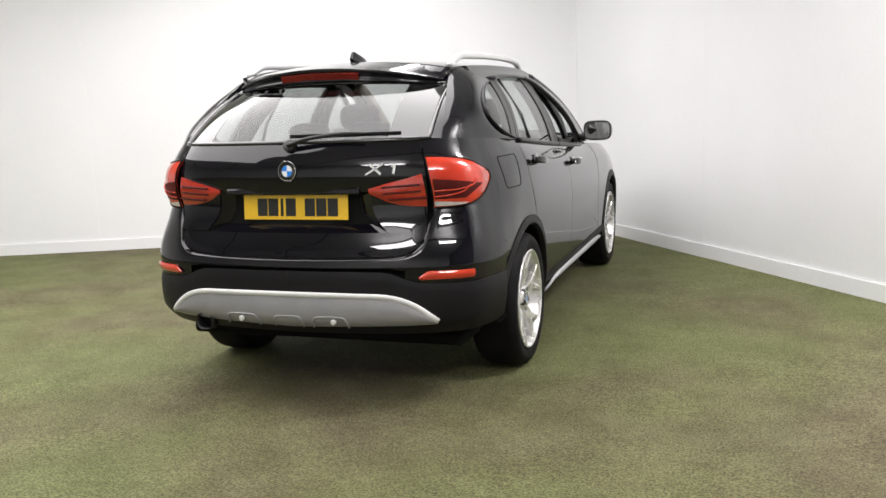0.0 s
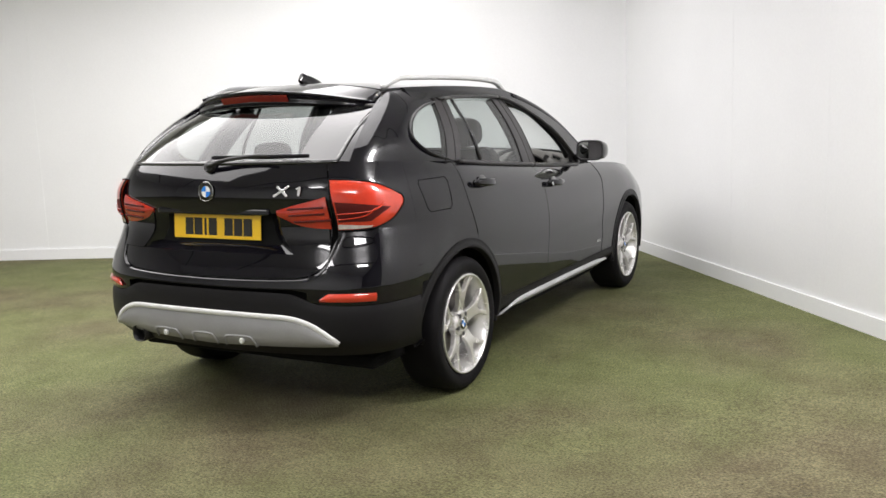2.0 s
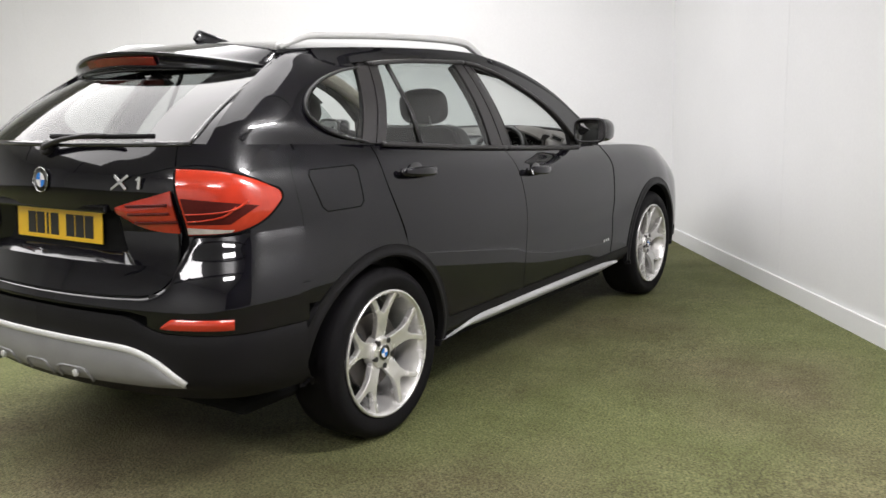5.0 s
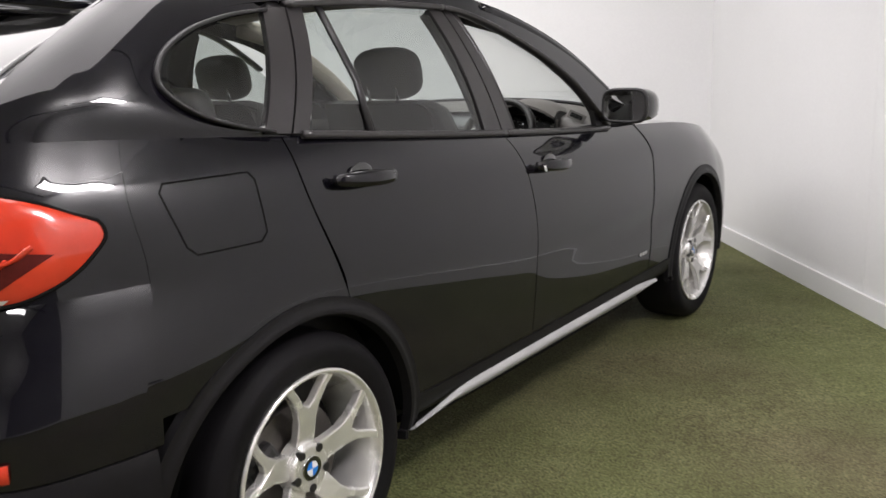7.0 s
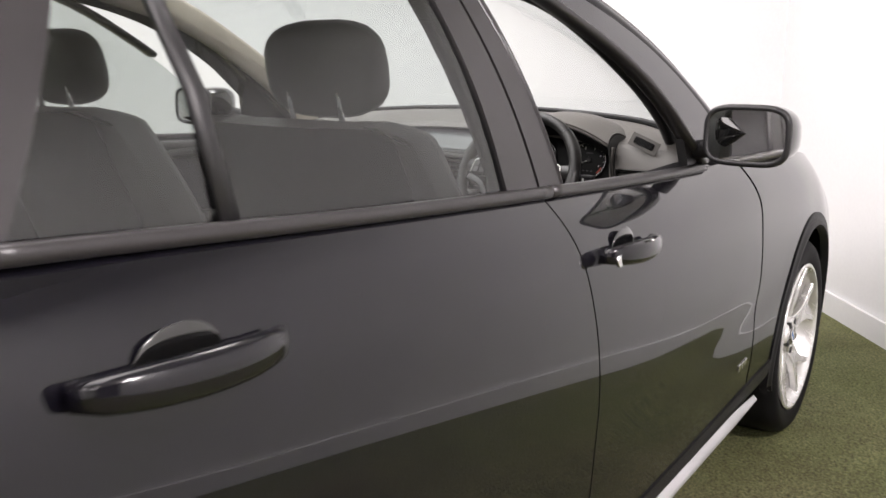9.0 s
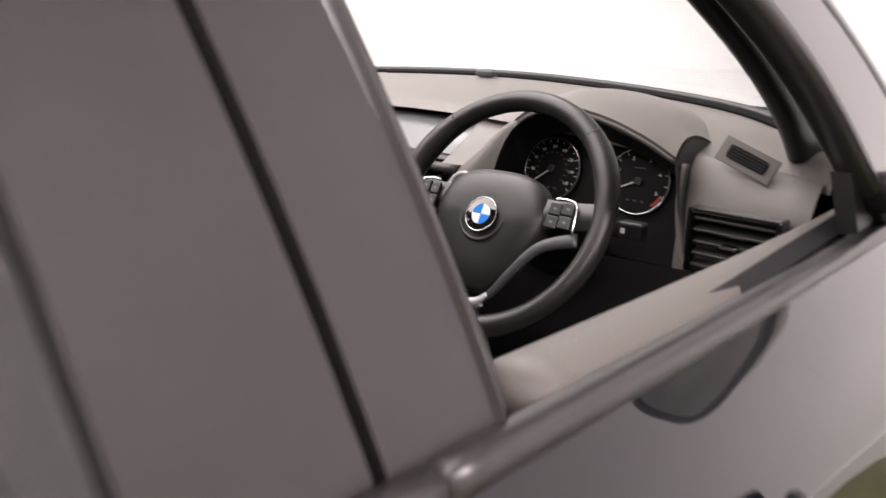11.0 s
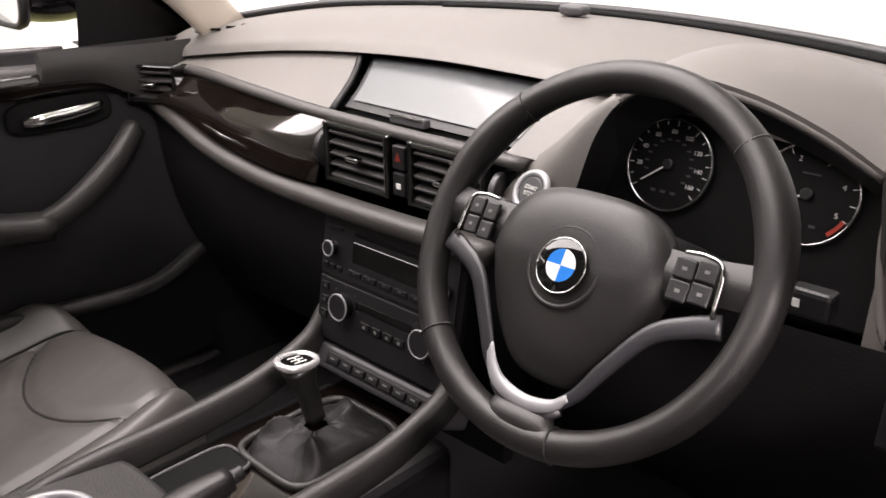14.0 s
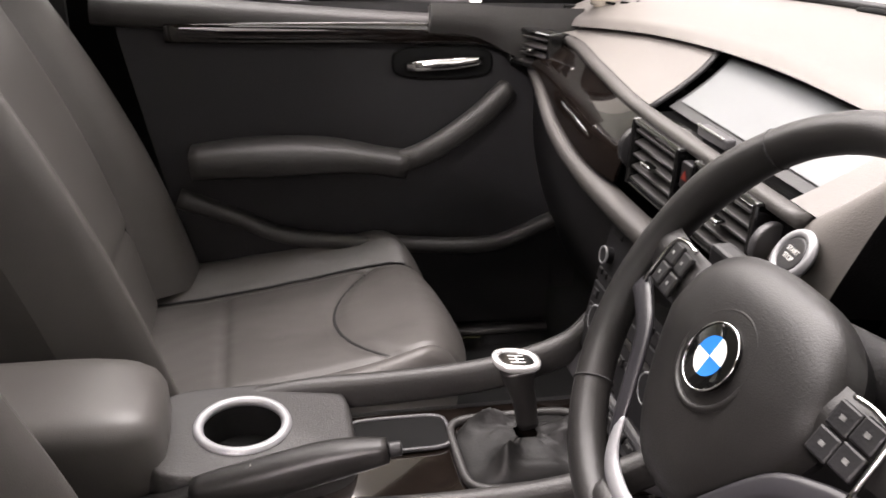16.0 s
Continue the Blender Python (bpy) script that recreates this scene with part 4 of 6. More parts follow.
# door mirrors
for sd in (1, -1):
    fd = doors[sd][1]
    my = 0.15 if sd < 0 else 0.0
    def shellm(u, v):
        a, b = 2 * math.pi * u, math.pi * v
        ex = lambda c, p: math.copysign(abs(c) ** p, c)
        y = 0.085 * -ex(math.cos(b), 0.8)
        k = 1 if y < 0 else max(0.2, 1 - (y / 0.1) ** 2 * 0.5)
        return Vector((sd * (0.960 + 0.086 * ex(math.cos(a), 0.6) * math.sin(b) ** 0.35 * k), 1.715 + my + y + 0.012 * math.cos(a), 1.108 + (0.061 * ex(math.sin(a), 0.7)) * math.sin(b) ** 0.35 * k - 0.006 * math.cos(a)))
    vs, fs = grid(shellm, 28, 14, loop=True, flip=sd < 0)
    mir = link_mesh("door_mirror", vs, fs, GLOSSBLACK, fd, "black folding door mirror")
    mm = frame_at((sd * 0.960, 1.628 + my, 1.108), (1, -0.06, 0), (0, 0.04, 1))
    pts = [(0.081 * math.copysign(abs(math.cos(t)) ** 0.5, math.cos(t)), 0.053 * math.copysign(abs(math.sin(t)) ** 0.5, math.sin(t))) for t in np.linspace(0, 2 * math.pi, 32, endpoint=False)]
    part("mirror_glass", prism(pts, 0.003, mm @ Matrix.Translation((0, 0, 0.003))), MIRROR, mir, "mirror pane")
    pts = [mm @ Vector((x * 1.06, y * 1.1, 0.0)) for x, y in pts]
    vs, fs = tube(pts, 0.007, 0.010, 6, closed=True, up=(0, -1, 0))
    link_mesh("mirror_rim", vs, fs, TRIM, mir)
    vs, fs = tube([(sd * 0.79, 1.765 + my, 1.055), (sd * 0.83, 1.755 + my, 1.062), (sd * 0.89, 1.745 + my, 1.075)], 0.025, 0.022, 10)
    link_mesh("mirror_foot", vs, fs, TRIM, mir)
    # black corner triangle in front of the window
    vs, fs = grid(lambda u, v: cabin((1.70 if sd > 0 else 1.82) + 0.16 * u, glass_low(1.7) * (1 - v) + max(glass_low(1.7) + 0.002, glass_top((1.70 if sd > 0 else 1.80) + 0.08 * u)) * v, 0.004, sd), 6, 6, flip=sd < 0)
    link_mesh("mirror_triangle", vs, fs, TRIM, fd, solid=0.02)

# ---- wheels ----


def wheel(x, y, side):
    """Tyre with a rim of five split spokes, hub facing outward."""
    prof = [(0.242, -0.1), (0.262, -0.112), (0.30, -0.116), (0.322, -0.10), (0.333, -0.075), (0.335, 0.0), (0.333, 0.075), (0.322, 0.10), (0.30, 0.116), (0.262, 0.110), (0.246, 0.098)]
    pf = crv([(r, h, 0) for r, h in prof])
    vs, fs = grid(lambda u, v: Vector((pf(v).y, pf(v).x * math.cos(2 * math.pi * u), pf(v).x * math.sin(2 * math.pi * u))), 72, 30, loop=True)
    tyre = link_mesh("wheel", vs, fs, RUBBER, car, "black road tyre on a silver split-spoke alloy rim")
    tyre.matrix_local = pose(x, y, R_TYRE, 0, 0, 0 if side > 0 else 180)
    rp = crv([(0.246, 0.100, 0), (0.250, 0.110, 0), (0.243, 0.115, 0), (0.234, 0.106, 0), (0.224, 0.08, 0), (0.206, 0.0, 0), (0.21, -0.1, 0)])
    vs, fs = grid(lambda u, v: Vector((rp(v).y, rp(v).x * math.cos(2 * math.pi * u), rp(v).x * math.sin(2 * math.pi * u))), 72, 18, loop=True, flip=True)
    rim = link_mesh("rim", vs, fs, ALLOY, tyre, "silver alloy rim")
    part("brake_disc", cyl(0.15, 0.02, 40, pose(0.02, 0, 0, 0, 90, 0), bevel=0.002), BRAKESTEEL, tyre, smooth=False)
    part("brake_drum", cyl(0.19, 0.02, 40, pose(-0.03, 0, 0, 0, 90, 0)), UNDER, tyre)
    part("brake_caliper", box(0.06, 0.1, 0.06, 0.015, pose(0.03, -0.12, 0.05, 30)), TRIM, tyre)
    part("hub", cyl(0.072, 0.05, 40, pose(0.062, 0, 0, 0, 90, 0), r2=0.06, bevel=0.006), ALLOY, tyre, smooth=False)
    half = [(0.050, 0.56), (0.072, 0.44), (0.098, 0.31), (0.130, 0.235), (0.165, 0.24), (0.205, 0.30), (0.243, 0.375), (0.243, 0.265), (0.205, 0.185), (0.172, 0.10), (0.160, 0.0)]
    star = half + [(r, -a) for r, a in half[-2::-1]]
    bm = prism([(r * math.cos(a), r * math.sin(a)) for r, a in star], 0.026, Matrix(), 0.0045)
    for v in bm.verts:
        v.co.z += 0.050 + 0.16 * max(0, math.hypot(v.co.x, v.co.y) - 0.05) - 0.35 * max(0, 0.12 - math.hypot(v.co.x, v.co.y)) ** 1.5
    spoke_mesh = bpy.data.meshes.new("spoke")
    bm.to_mesh(spoke_mesh)
    bm.free()
    spoke_mesh.materials.append(ALLOY)
    for k in range(5):
        a0 = math.pi / 2 + 2 * math.pi * k / 5
        at = lambda r, a, h: Vector((h, r * math.cos(a0 + a), r * math.sin(a0 + a)))
        sk = new("spoke", spoke_mesh)
        sk.parent = tyre
        sk.matrix_local = Matrix(((0, 0, 1, 0), (1, 0, 0, 0), (0, 1, 0, 0), (0, 0, 0, 1))) @ pose(0, 0, 0, 0, 0, math.degrees(a0))
        a1 = math.pi / 5
        part("wheel_bolt", cyl(0.011, 0.02, 16, Matrix.Translation(at(0.052, a1, 0.080)) @ pose(0, 0, 0, 0, 90, 0)), TRIM, tyre, smooth=False)
    badge(frame_at((0.0885, 0, 0), (0, 1, 0), (0, 0, 1)), 0.031, tyre)
    return tyre


for wx, wy, ws in ((0.765, 0.0, 1), (0.755, WHEELBASE, 1), (-0.765, 0.0, -1), (-0.755, WHEELBASE, -1)):
    wheel(wx, wy, ws)

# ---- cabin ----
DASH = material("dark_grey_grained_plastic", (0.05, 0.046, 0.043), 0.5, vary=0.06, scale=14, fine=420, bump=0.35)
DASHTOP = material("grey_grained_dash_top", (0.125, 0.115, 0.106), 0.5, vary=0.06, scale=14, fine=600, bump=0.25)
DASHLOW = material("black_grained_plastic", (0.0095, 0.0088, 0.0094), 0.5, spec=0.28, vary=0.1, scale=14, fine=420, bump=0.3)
LEATHER = material("black_leather", (0.070, 0.065, 0.061), 0.42, vary=0.1, scale=10, fine=650, bump=0.12)
WHEELSKIN = material("black_wheel_leather", (0.014, 0.013, 0.0125), 0.4, vary=0.12, scale=22, fine=900, bump=0.15)
BOOTSKIN = material("soft_black_leather", (0.010, 0.0095, 0.0092), 0.5, vary=0.12, scale=20, fine=300, bump=0.2, spec=0.25)
DOORCARD = material("charcoal_door_cloth", (0.013, 0.0122, 0.0135), 0.6, spec=0.3, vary=0.1, scale=10, fine=400, bump=0.3)
SEAM = material("dark_stitching", (0.008, 0.008, 0.008), 0.7)
CREAM = material("cream_pillar_trim", (0.5, 0.44, 0.37), 0.75, vary=0.04, fine=400, bump=0.15)
CARPET = material("black_carpet", (0.007, 0.007, 0.007), 0.95, vary=0.3, fine=300, bump=0.5)
WOOD = material("dark_gloss_wood", (0.006, 0.0042, 0.0034), 0.08, vary=0.35, scale=16, fine=90, coat=1.0)
# grey base carries the reflected light of a dark, switched-off screen
SCREEN = material("screen_with_reflection", (0.13, 0.137, 0.14), 0.35, vary=0.04, coat=0.3)
GREYPLASTIC = material("grey_satin_plastic", (0.055, 0.053, 0.056), 0.4, vary=0.06)
DIALFACE = material("dial_black", (0.006, 0.006, 0.006), 0.4, vary=0.1, spec=0.2)
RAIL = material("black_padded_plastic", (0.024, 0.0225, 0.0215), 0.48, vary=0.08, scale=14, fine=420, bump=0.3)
DIMINK = material("grey_ink", (0.15, 0.15, 0.145), 0.5, vary=0.05)
SPOKE = material("dark_satin_spoke", (0.022, 0.021, 0.024), 0.35, vary=0.06)
ORANGE = material("orange_plastic", (0.7, 0.25, 0.03), 0.5)

# floor, tunnel, headlining, rear bench
part("cabin_floor", box(1.5, 2.3, 0.04, 0.01, pose(0, 1.2, 0.33)), CARPET, car)
for sd in (1, -1):
    part("kick_panel", box(0.03, 0.52, 0.60, 0.01, pose(sd * 0.725, 2.10, 0.60)), CARPET, car)
part("bulkhead", box(1.4, 0.04, 0.75, 0.01, pose(0, 2.3, 0.7)), CARPET, car)
for mx in (-0.40, 0.40):
    mp = [(mx + 0.21 * math.copysign(abs(math.cos(a)) ** 0.3, math.cos(a)), 1.83 + 0.19 * math.copysign(abs(math.sin(a)) ** 0.3, math.sin(a))) for a in np.linspace(0, 2 * math.pi, 48, endpoint=False)]
    mat_ob = part("floor_mat", prism(mp, 0.012, Matrix.Translation((0, 0, 0.352))), CARPET, car, "black carpet floor mat with a bound edge")
    vs, fs = tube([(x, y, 0.364) for x, y in mp], 0.005, 0.004, 6, closed=True)
    link_mesh("mat_binding", vs, fs, RAIL, mat_ob)
for sd in (1, -1):
    vs, fs = tube([(sd * 0.70, 1.2 + 0.085 * k, 0.395) for k in range(10)], 0.018, 0.008, 8)
    link_mesh("door_sill_plate", vs, fs, RAIL, car, "dark ribbed door sill plate")
part("boot_floor", box(1.2, 1.0, 0.04, 0.01, pose(0, -0.25, 0.55)), CARPET, car)
part("luggage_cover", box(1.2, 0.62, 0.02, 0.008, pose(0, -0.2, 1.0)), CARPET, car)
hl = lambda u, v: Vector(((u * 2 - 1) * 0.55, -0.22 + 1.38 * v, roof_edge(-0.22 + 1.38 * v) - 0.03 + 0.03 * (1 - (u * 2 - 1) ** 2)))
vs, fs = grid(hl, 16, 20, flip=True)
link_mesh("headlining", vs, fs, CREAM, car, "cream headlining", solid=0.006)


def pillow(w, h, d, n=2.6, nu=28, nv=14):
    """A rounded block about the origin."""
    ex = lambda c, p: math.copysign(abs(c) ** p, c)
    k = 2 / n
    return grid(lambda a, b: Vector((w * ex(math.cos(2 * math.pi * a), k) * ex(math.sin(math.pi * b), k), d * ex(math.sin(2 * math.pi * a), k) * ex(math.sin(math.pi * b), k), -h * ex(math.cos(math.pi * b), k))), nu, nv, loop=True)


def block(name, w, h, d, m, mat, parent, label="", n=3.5):
    vs, fs = pillow(w, h, d, n)
    return link_mesh(name, [m @ p for p in vs], fs, mat, parent, label)


bench = block("rear_bench", 0.62, 0.26, 0.08, pose(0, 0.22, 0.84, 14), LEATHER, car, "black leather rear bench")
block("bench_cushion", 0.62, 0.09, 0.25, pose(0, 0.5, 0.56), LEATHER, bench)
for hx in (-0.36, 0.0, 0.36):
    block("headrest", 0.12, 0.075, 0.045, pose(hx, 0.1, 1.17, 10), LEATHER, bench)


def front_seat(cx, name):
    """Cushion with raised sides, backrest with bolsters, headrest."""
    hw = 0.262
    def top(u, v):
        a, y = u * 2 - 1, 1.20 + 0.47 * v
        z = 0.532 + 0.085 * v - 0.012 * math.sin(math.pi * v)
        side = max(0.0, abs(a) - 0.60) / 0.40
        sm = side * side * (3 - 2 * side)
        z += 0.034 * math.sin(math.pi * 0.62 * min(1, sm * 1.1)) - 0.075 * max(0.0, side - 0.70) ** 2 * 11
        z -= 0.085 * max(0.0, (v - 0.84) / 0.16) ** 2.6
        w = hw * (1 - 0.17 * max(0.0, (v - 0.55) / 0.45) ** 3)
        z -= 0.008 * math.exp(-((abs(a) - 0.60) / 0.028) ** 2)
        z -= 0.006 * math.exp(-((v - 0.30) / 0.016) ** 2) * (abs(a) < 0.60)
        cross = 0.80 - 0.16 * (1 - (a / 0.60) ** 2) if abs(a) < 0.60 else 9
        z -= 0.009 * math.exp(-((v - cross) / 0.02) ** 2)
        z += 0.0015 * noise.noise((a * 5 + cx, v * 7, 0.7)) + 0.0008 * noise.noise((a * 17, v * 14 + cx, 2.1))
        return Vector((cx + a * w, y + 0.07 * (1 - a * a) * max(0.0, v - 0.5) * 2 * 0.8, z))
    vs, fs = grid(top, 72, 60)
    seat = link_mesh(name, vs, fs, LEATHER, car, "black leather sports front seat with stitched bolsters")
    vs, fs = grid(lambda u, v: top(u, 1) * (1 - v) + Vector((cx + (u * 2 - 1) * hw * 0.85, 1.60, 0.40)) * v, 30, 6)
    link_mesh("seat_front_apron", vs, fs, LEATHER, seat)
    for sg in (0, 1):
        vs, fs = grid(lambda u, v: top(sg, u) * (1 - v) + Vector((cx + (sg * 2 - 1) * hw * 0.96, 1.20 + 0.45 * u, 0.40)) * v, 20, 5, flip=sg == 0)
        link_mesh("seat_side", vs, fs, DASHLOW, seat)
    for sg in (-1, 1):
        pts = [top(0.5 + sg * 0.31, t) + Vector((0, 0, 0.001)) for t in np.linspace(0.05, 0.93, 26)]
        vs, fs = tube(pts, 0.0022, 0.0022, 5)
        link_mesh("seat_seam", vs, fs, SEAM, seat)
    pts = [top(0.5 + 0.5 * a, 0.80 - 0.16 * (1 - (a / 0.60) ** 2)) + Vector((0, 0, 0.001)) for a in np.linspace(-0.58, 0.58, 24)]
    vs, fs = tube(pts, 0.0022, 0.0022, 5)
    link_mesh("seat_seam", vs, fs, SEAM, seat)
    def back(u, v):
        a = u * 2 - 1
        z = 0.55 + 0.62 * v
        w = hw * (0.98 - 0.16 * v ** 3)
        side = max(0, abs(a) - 0.58) / 0.42
        f = 0.075 * math.sin(min(1, side * 1.2) * math.pi * 0.6) * (1 - 0.5 * v) - 0.16 * max(0, side - 0.75) ** 1.3 * 4
        f -= 0.010 * math.exp(-((abs(a) - 0.58) / 0.03) ** 2) + 0.006 * math.exp(-((v - 0.22) / 0.015) ** 2) * (abs(a) < 0.58)
        f -= 0.10 * max(0, (v - 0.93) / 0.07) ** 2
        y = 1.23 - 0.235 * v + 0.03 * math.sin(math.pi * v) + f
        return Vector((cx + a * w, y, z))
    vs, fs = grid(back, 60, 50, flip=True)
    bk = link_mesh("backrest", vs, fs, LEATHER, seat, "black leather backrest with side bolsters")
    vs, fs = grid(lambda u, v: Vector((cx + (u * 2 - 1) * hw * 0.97 * (1 - 0.15 * v ** 3), 1.13 - 0.235 * v - 0.05 * (1 - (u * 2 - 1) ** 2), 0.5 + 0.66 * v)), 20, 14)
    link_mesh("backrest_shell", vs, fs, DASHLOW, seat)
    for sg in (0, 1):
        vs, fs = grid(lambda u, v: back(sg, u) * (1 - v) + Vector((cx + (sg * 2 - 1) * hw * 0.97 * (1 - 0.15 * u ** 3), 1.13 - 0.235 * u, 0.5 + 0.66 * u)) * v, 14, 4, flip=sg == 1)
        link_mesh("backrest_side", vs, fs, LEATHER, seat)
    vs, fs = grid(lambda u, v: back(u, 1) * (1 - v) + Vector((cx + (u * 2 - 1) * hw * 0.82, 0.895 - 0.05 * (1 - (u * 2 - 1) ** 2), 1.16)) * v, 20, 4)
    link_mesh("backrest_top", vs, fs, LEATHER, seat)
    for sg in (-1, 1):
        pts = [back(0.5 + sg * 0.29, t) + Vector((0, 0.001, 0)) for t in np.linspace(0.03, 0.9, 26)]
        vs, fs = tube(pts, 0.0022, 0.0022, 5)
        link_mesh("seat_seam", vs, fs, SEAM, seat)
        part("headrest_post", cyl(0.006, 0.16, 12, pose(cx + sg * 0.06, 0.955, 1.18, 8)), CHROME, seat, smooth=True)
    block("headrest", 0.135, 0.088, 0.05, pose(cx, 0.985, 1.255, 10), LEATHER, seat, n=3)
    return seat


front_seat(-0.455, "passenger_seat")
front_seat(0.37, "driver_seat")

# ---- dashboard ----
scr_low = lambda x: crv([(-0.72, 2.04, 1.045), (-0.48, 2.19, 1.082), (0, 2.275, 1.097), (0.48, 2.19, 1.082), (0.72, 2.04, 1.045)])((x + 0.72) / 1.44)
brow_y = smooth_fn([(-0.72, 1.93), (-0.6, 1.965), (-0.22, 1.985), (0.1, 1.97), (0.3, 1.96), (0.72, 1.95)])
brow_z = smooth_fn([(-0.72, 1.005), (-0.6, 1.022), (-0.4, 1.047), (-0.22, 1.062), (0.0, 1.07), (0.2, 1.066), (0.72, 1.02)])


def dash_top(u, v):
    x = -0.72 + 1.44 * u
    a, b = scr_low(x), Vector((x, brow_y(x), brow_z(x)))
    return a * (1 - v) + b * v + Vector((0, 0, 0.012 * math.sin(math.pi * v) - 0.010 * max(0, (v - 0.93) / 0.07) ** 2))


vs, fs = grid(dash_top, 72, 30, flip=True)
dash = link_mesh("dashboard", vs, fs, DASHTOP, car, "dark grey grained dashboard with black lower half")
# seal under the windscreen
vs, fs = tube([scr_low(x) + Vector((0, -0.004, 0.006)) for x in np.linspace(-0.71, 0.71, 50)], 0.008, 0.007, 6)
link_mesh("windscreen_seal", vs, fs, TRIM, dash)
vs, fs = tube([scr_low(x) + Vector((0, -0.022, 0.003)) for x in np.linspace(-0.2, 0.71, 40)], 0.012, 0.004, 6)
link_mesh("demister_slot", vs, fs, UNDER, dash, "black demister slot")
block("light_sensor", 0.022, 0.008, 0.014, Matrix.Translation((-0.013, 2.205, 1.108)), GREYPLASTIC, dash)
# shadow gap under the brow, then the recessed fascia
step_y = smooth_fn([(-0.72, 1.90), (-0.62, 1.925), (-0.4, 1.895), (-0.17, 1.866), (0.16, 1.862), (0.3, 1.87)])
step_z = smooth_fn([(-0.72, 0.985), (-0.62, 0.992), (-0.4, 0.994), (-0.17, 0.994), (0.3, 0.99)])


def fascia(x, v, deep=0.0):
    a = Vector((x, brow_y(x) + 0.016, brow_z(x) - 0.010))
    b = Vector((x, step_y(x) + 0.012, step_z(x) + 0.002))
    p = a * (1 - v) + b * v
    return p + Vector((0, 0.010 * math.sin(math.pi * v) + deep, 0))


edge_x = lambda v: -0.246 + 0.078 * v
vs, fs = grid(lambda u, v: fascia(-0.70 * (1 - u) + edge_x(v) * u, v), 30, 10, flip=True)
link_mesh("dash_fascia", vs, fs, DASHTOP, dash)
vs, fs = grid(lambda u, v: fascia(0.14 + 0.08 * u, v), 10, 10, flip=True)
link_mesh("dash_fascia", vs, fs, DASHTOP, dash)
vs, fs = grid(lambda u, v: Vector((-0.70 + 0.95 * u, brow_y(-0.70 + 0.95 * u) + 0.002 + 0.016 * v, brow_z(-0.70 + 0.95 * u) - 0.010 - 0.002 * v)), 40, 2, flip=True)
link_mesh("brow_underside", vs, fs, DASHLOW, dash)
# screen in its recess
vs, fs = grid(lambda u, v: fascia(edge_x(v) * (1 - u) + 0.14 * u, v, 0.022), 20, 6, flip=True)
recess_p = link_mesh("screen_recess", vs, fs, TRIM, dash)
vs, fs = grid(lambda u, v: fascia((edge_x(0.16 + 0.72 * v) + 0.012) * (1 - u) + 0.13 * u, 0.16 + 0.72 * v, 0.017), 20, 6, flip=True)
scr = link_mesh("display_screen", vs, fs, SCREEN, dash, "display screen, switched off, reflection put into its grey")
vs, fs = tube([fascia(edge_x(v), v, -0.001) for v in np.linspace(0, 1, 8)], 0.003, 0.005, 6, up=(1, 0, 0))
link_mesh("screen_edge", vs, fs, DASHLOW, dash)
part("dash_core", box(1.36, 0.06, 0.20, 0.02, pose(-0.0, 2.03, 0.905)), UNDER, dash)
part("dash_core", box(0.5, 0.05, 0.10, 0.01, pose(-0.42, 1.955, 0.94)), UNDER, dash)
vs, fs = grid(lambda u, v: Vector((-0.712, 1.95 + 0.08 * u, 0.84 + 0.19 * v)), 6, 6)
link_mesh("dash_side", vs, fs, DASHLOW, dash, solid=0.01)
tab_p = fascia(-0.03, 0.93, 0.004)
part("screen_tab", box(0.062, 0.014, 0.012, 0.003, Matrix.Translation(tab_p)), GREYPLASTIC, scr)
part("screen_tab_edge", box(0.058, 0.003, 0.003, 0.001, Matrix.Translation(tab_p + Vector((0, -0.008, 0.006)))), CHROME, scr)
# rounded ledge
vs, fs = tube([(x, step_y(x) + 0.004, step_z(x) - 0.004) for x in np.linspace(-0.68, 0.175, 50)], 0.010, 0.007, 10)
link_mesh("dash_ledge", vs, fs, DASH, dash)
# gloss trim, sweeping up to the door
wood_low = smooth_fn([(-0.70, 0.952), (-0.6, 0.937), (-0.45, 0.917), (-0.3, 0.906), (-0.16, 0.903), (0.16, 0.903)])
def gloss(u, v):
    x = -0.635 + 0.475 * u
    z = (step_z(x) - 0.010) * (1 - v) + wood_low(x) * v
    return Vector((x, step_y(x) - 0.002 - (0.050 - 0.022 * u ** 4) * v - 0.010 * math.sin(math.pi * v) * (1 - 0.6 * u ** 4), z))
vs, fs = grid(gloss, 40, 10, flip=True)
link_mesh("dash_trim", vs, fs, WOOD, dash, "dark gloss wood trim", solid=0.004)
# padded lip under it
lip = crv([(-0.70, 1.90, 0.932), (-0.6, 1.885, 0.916), (-0.45, 1.858, 0.896), (-0.3, 1.840, 0.886), (-0.15, 1.832, 0.884), (0.0, 1.83, 0.886), (0.16, 1.835, 0.888)])
vs, fs = tube(along(lip, 50), 0.018, 0.013, 14)
link_mesh("dash_lip", vs, fs, DASH, dash, "padded grey lip")
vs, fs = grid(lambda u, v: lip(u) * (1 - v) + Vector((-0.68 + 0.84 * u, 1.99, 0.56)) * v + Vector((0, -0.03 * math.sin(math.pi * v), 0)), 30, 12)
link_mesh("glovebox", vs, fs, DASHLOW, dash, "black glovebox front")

# vents


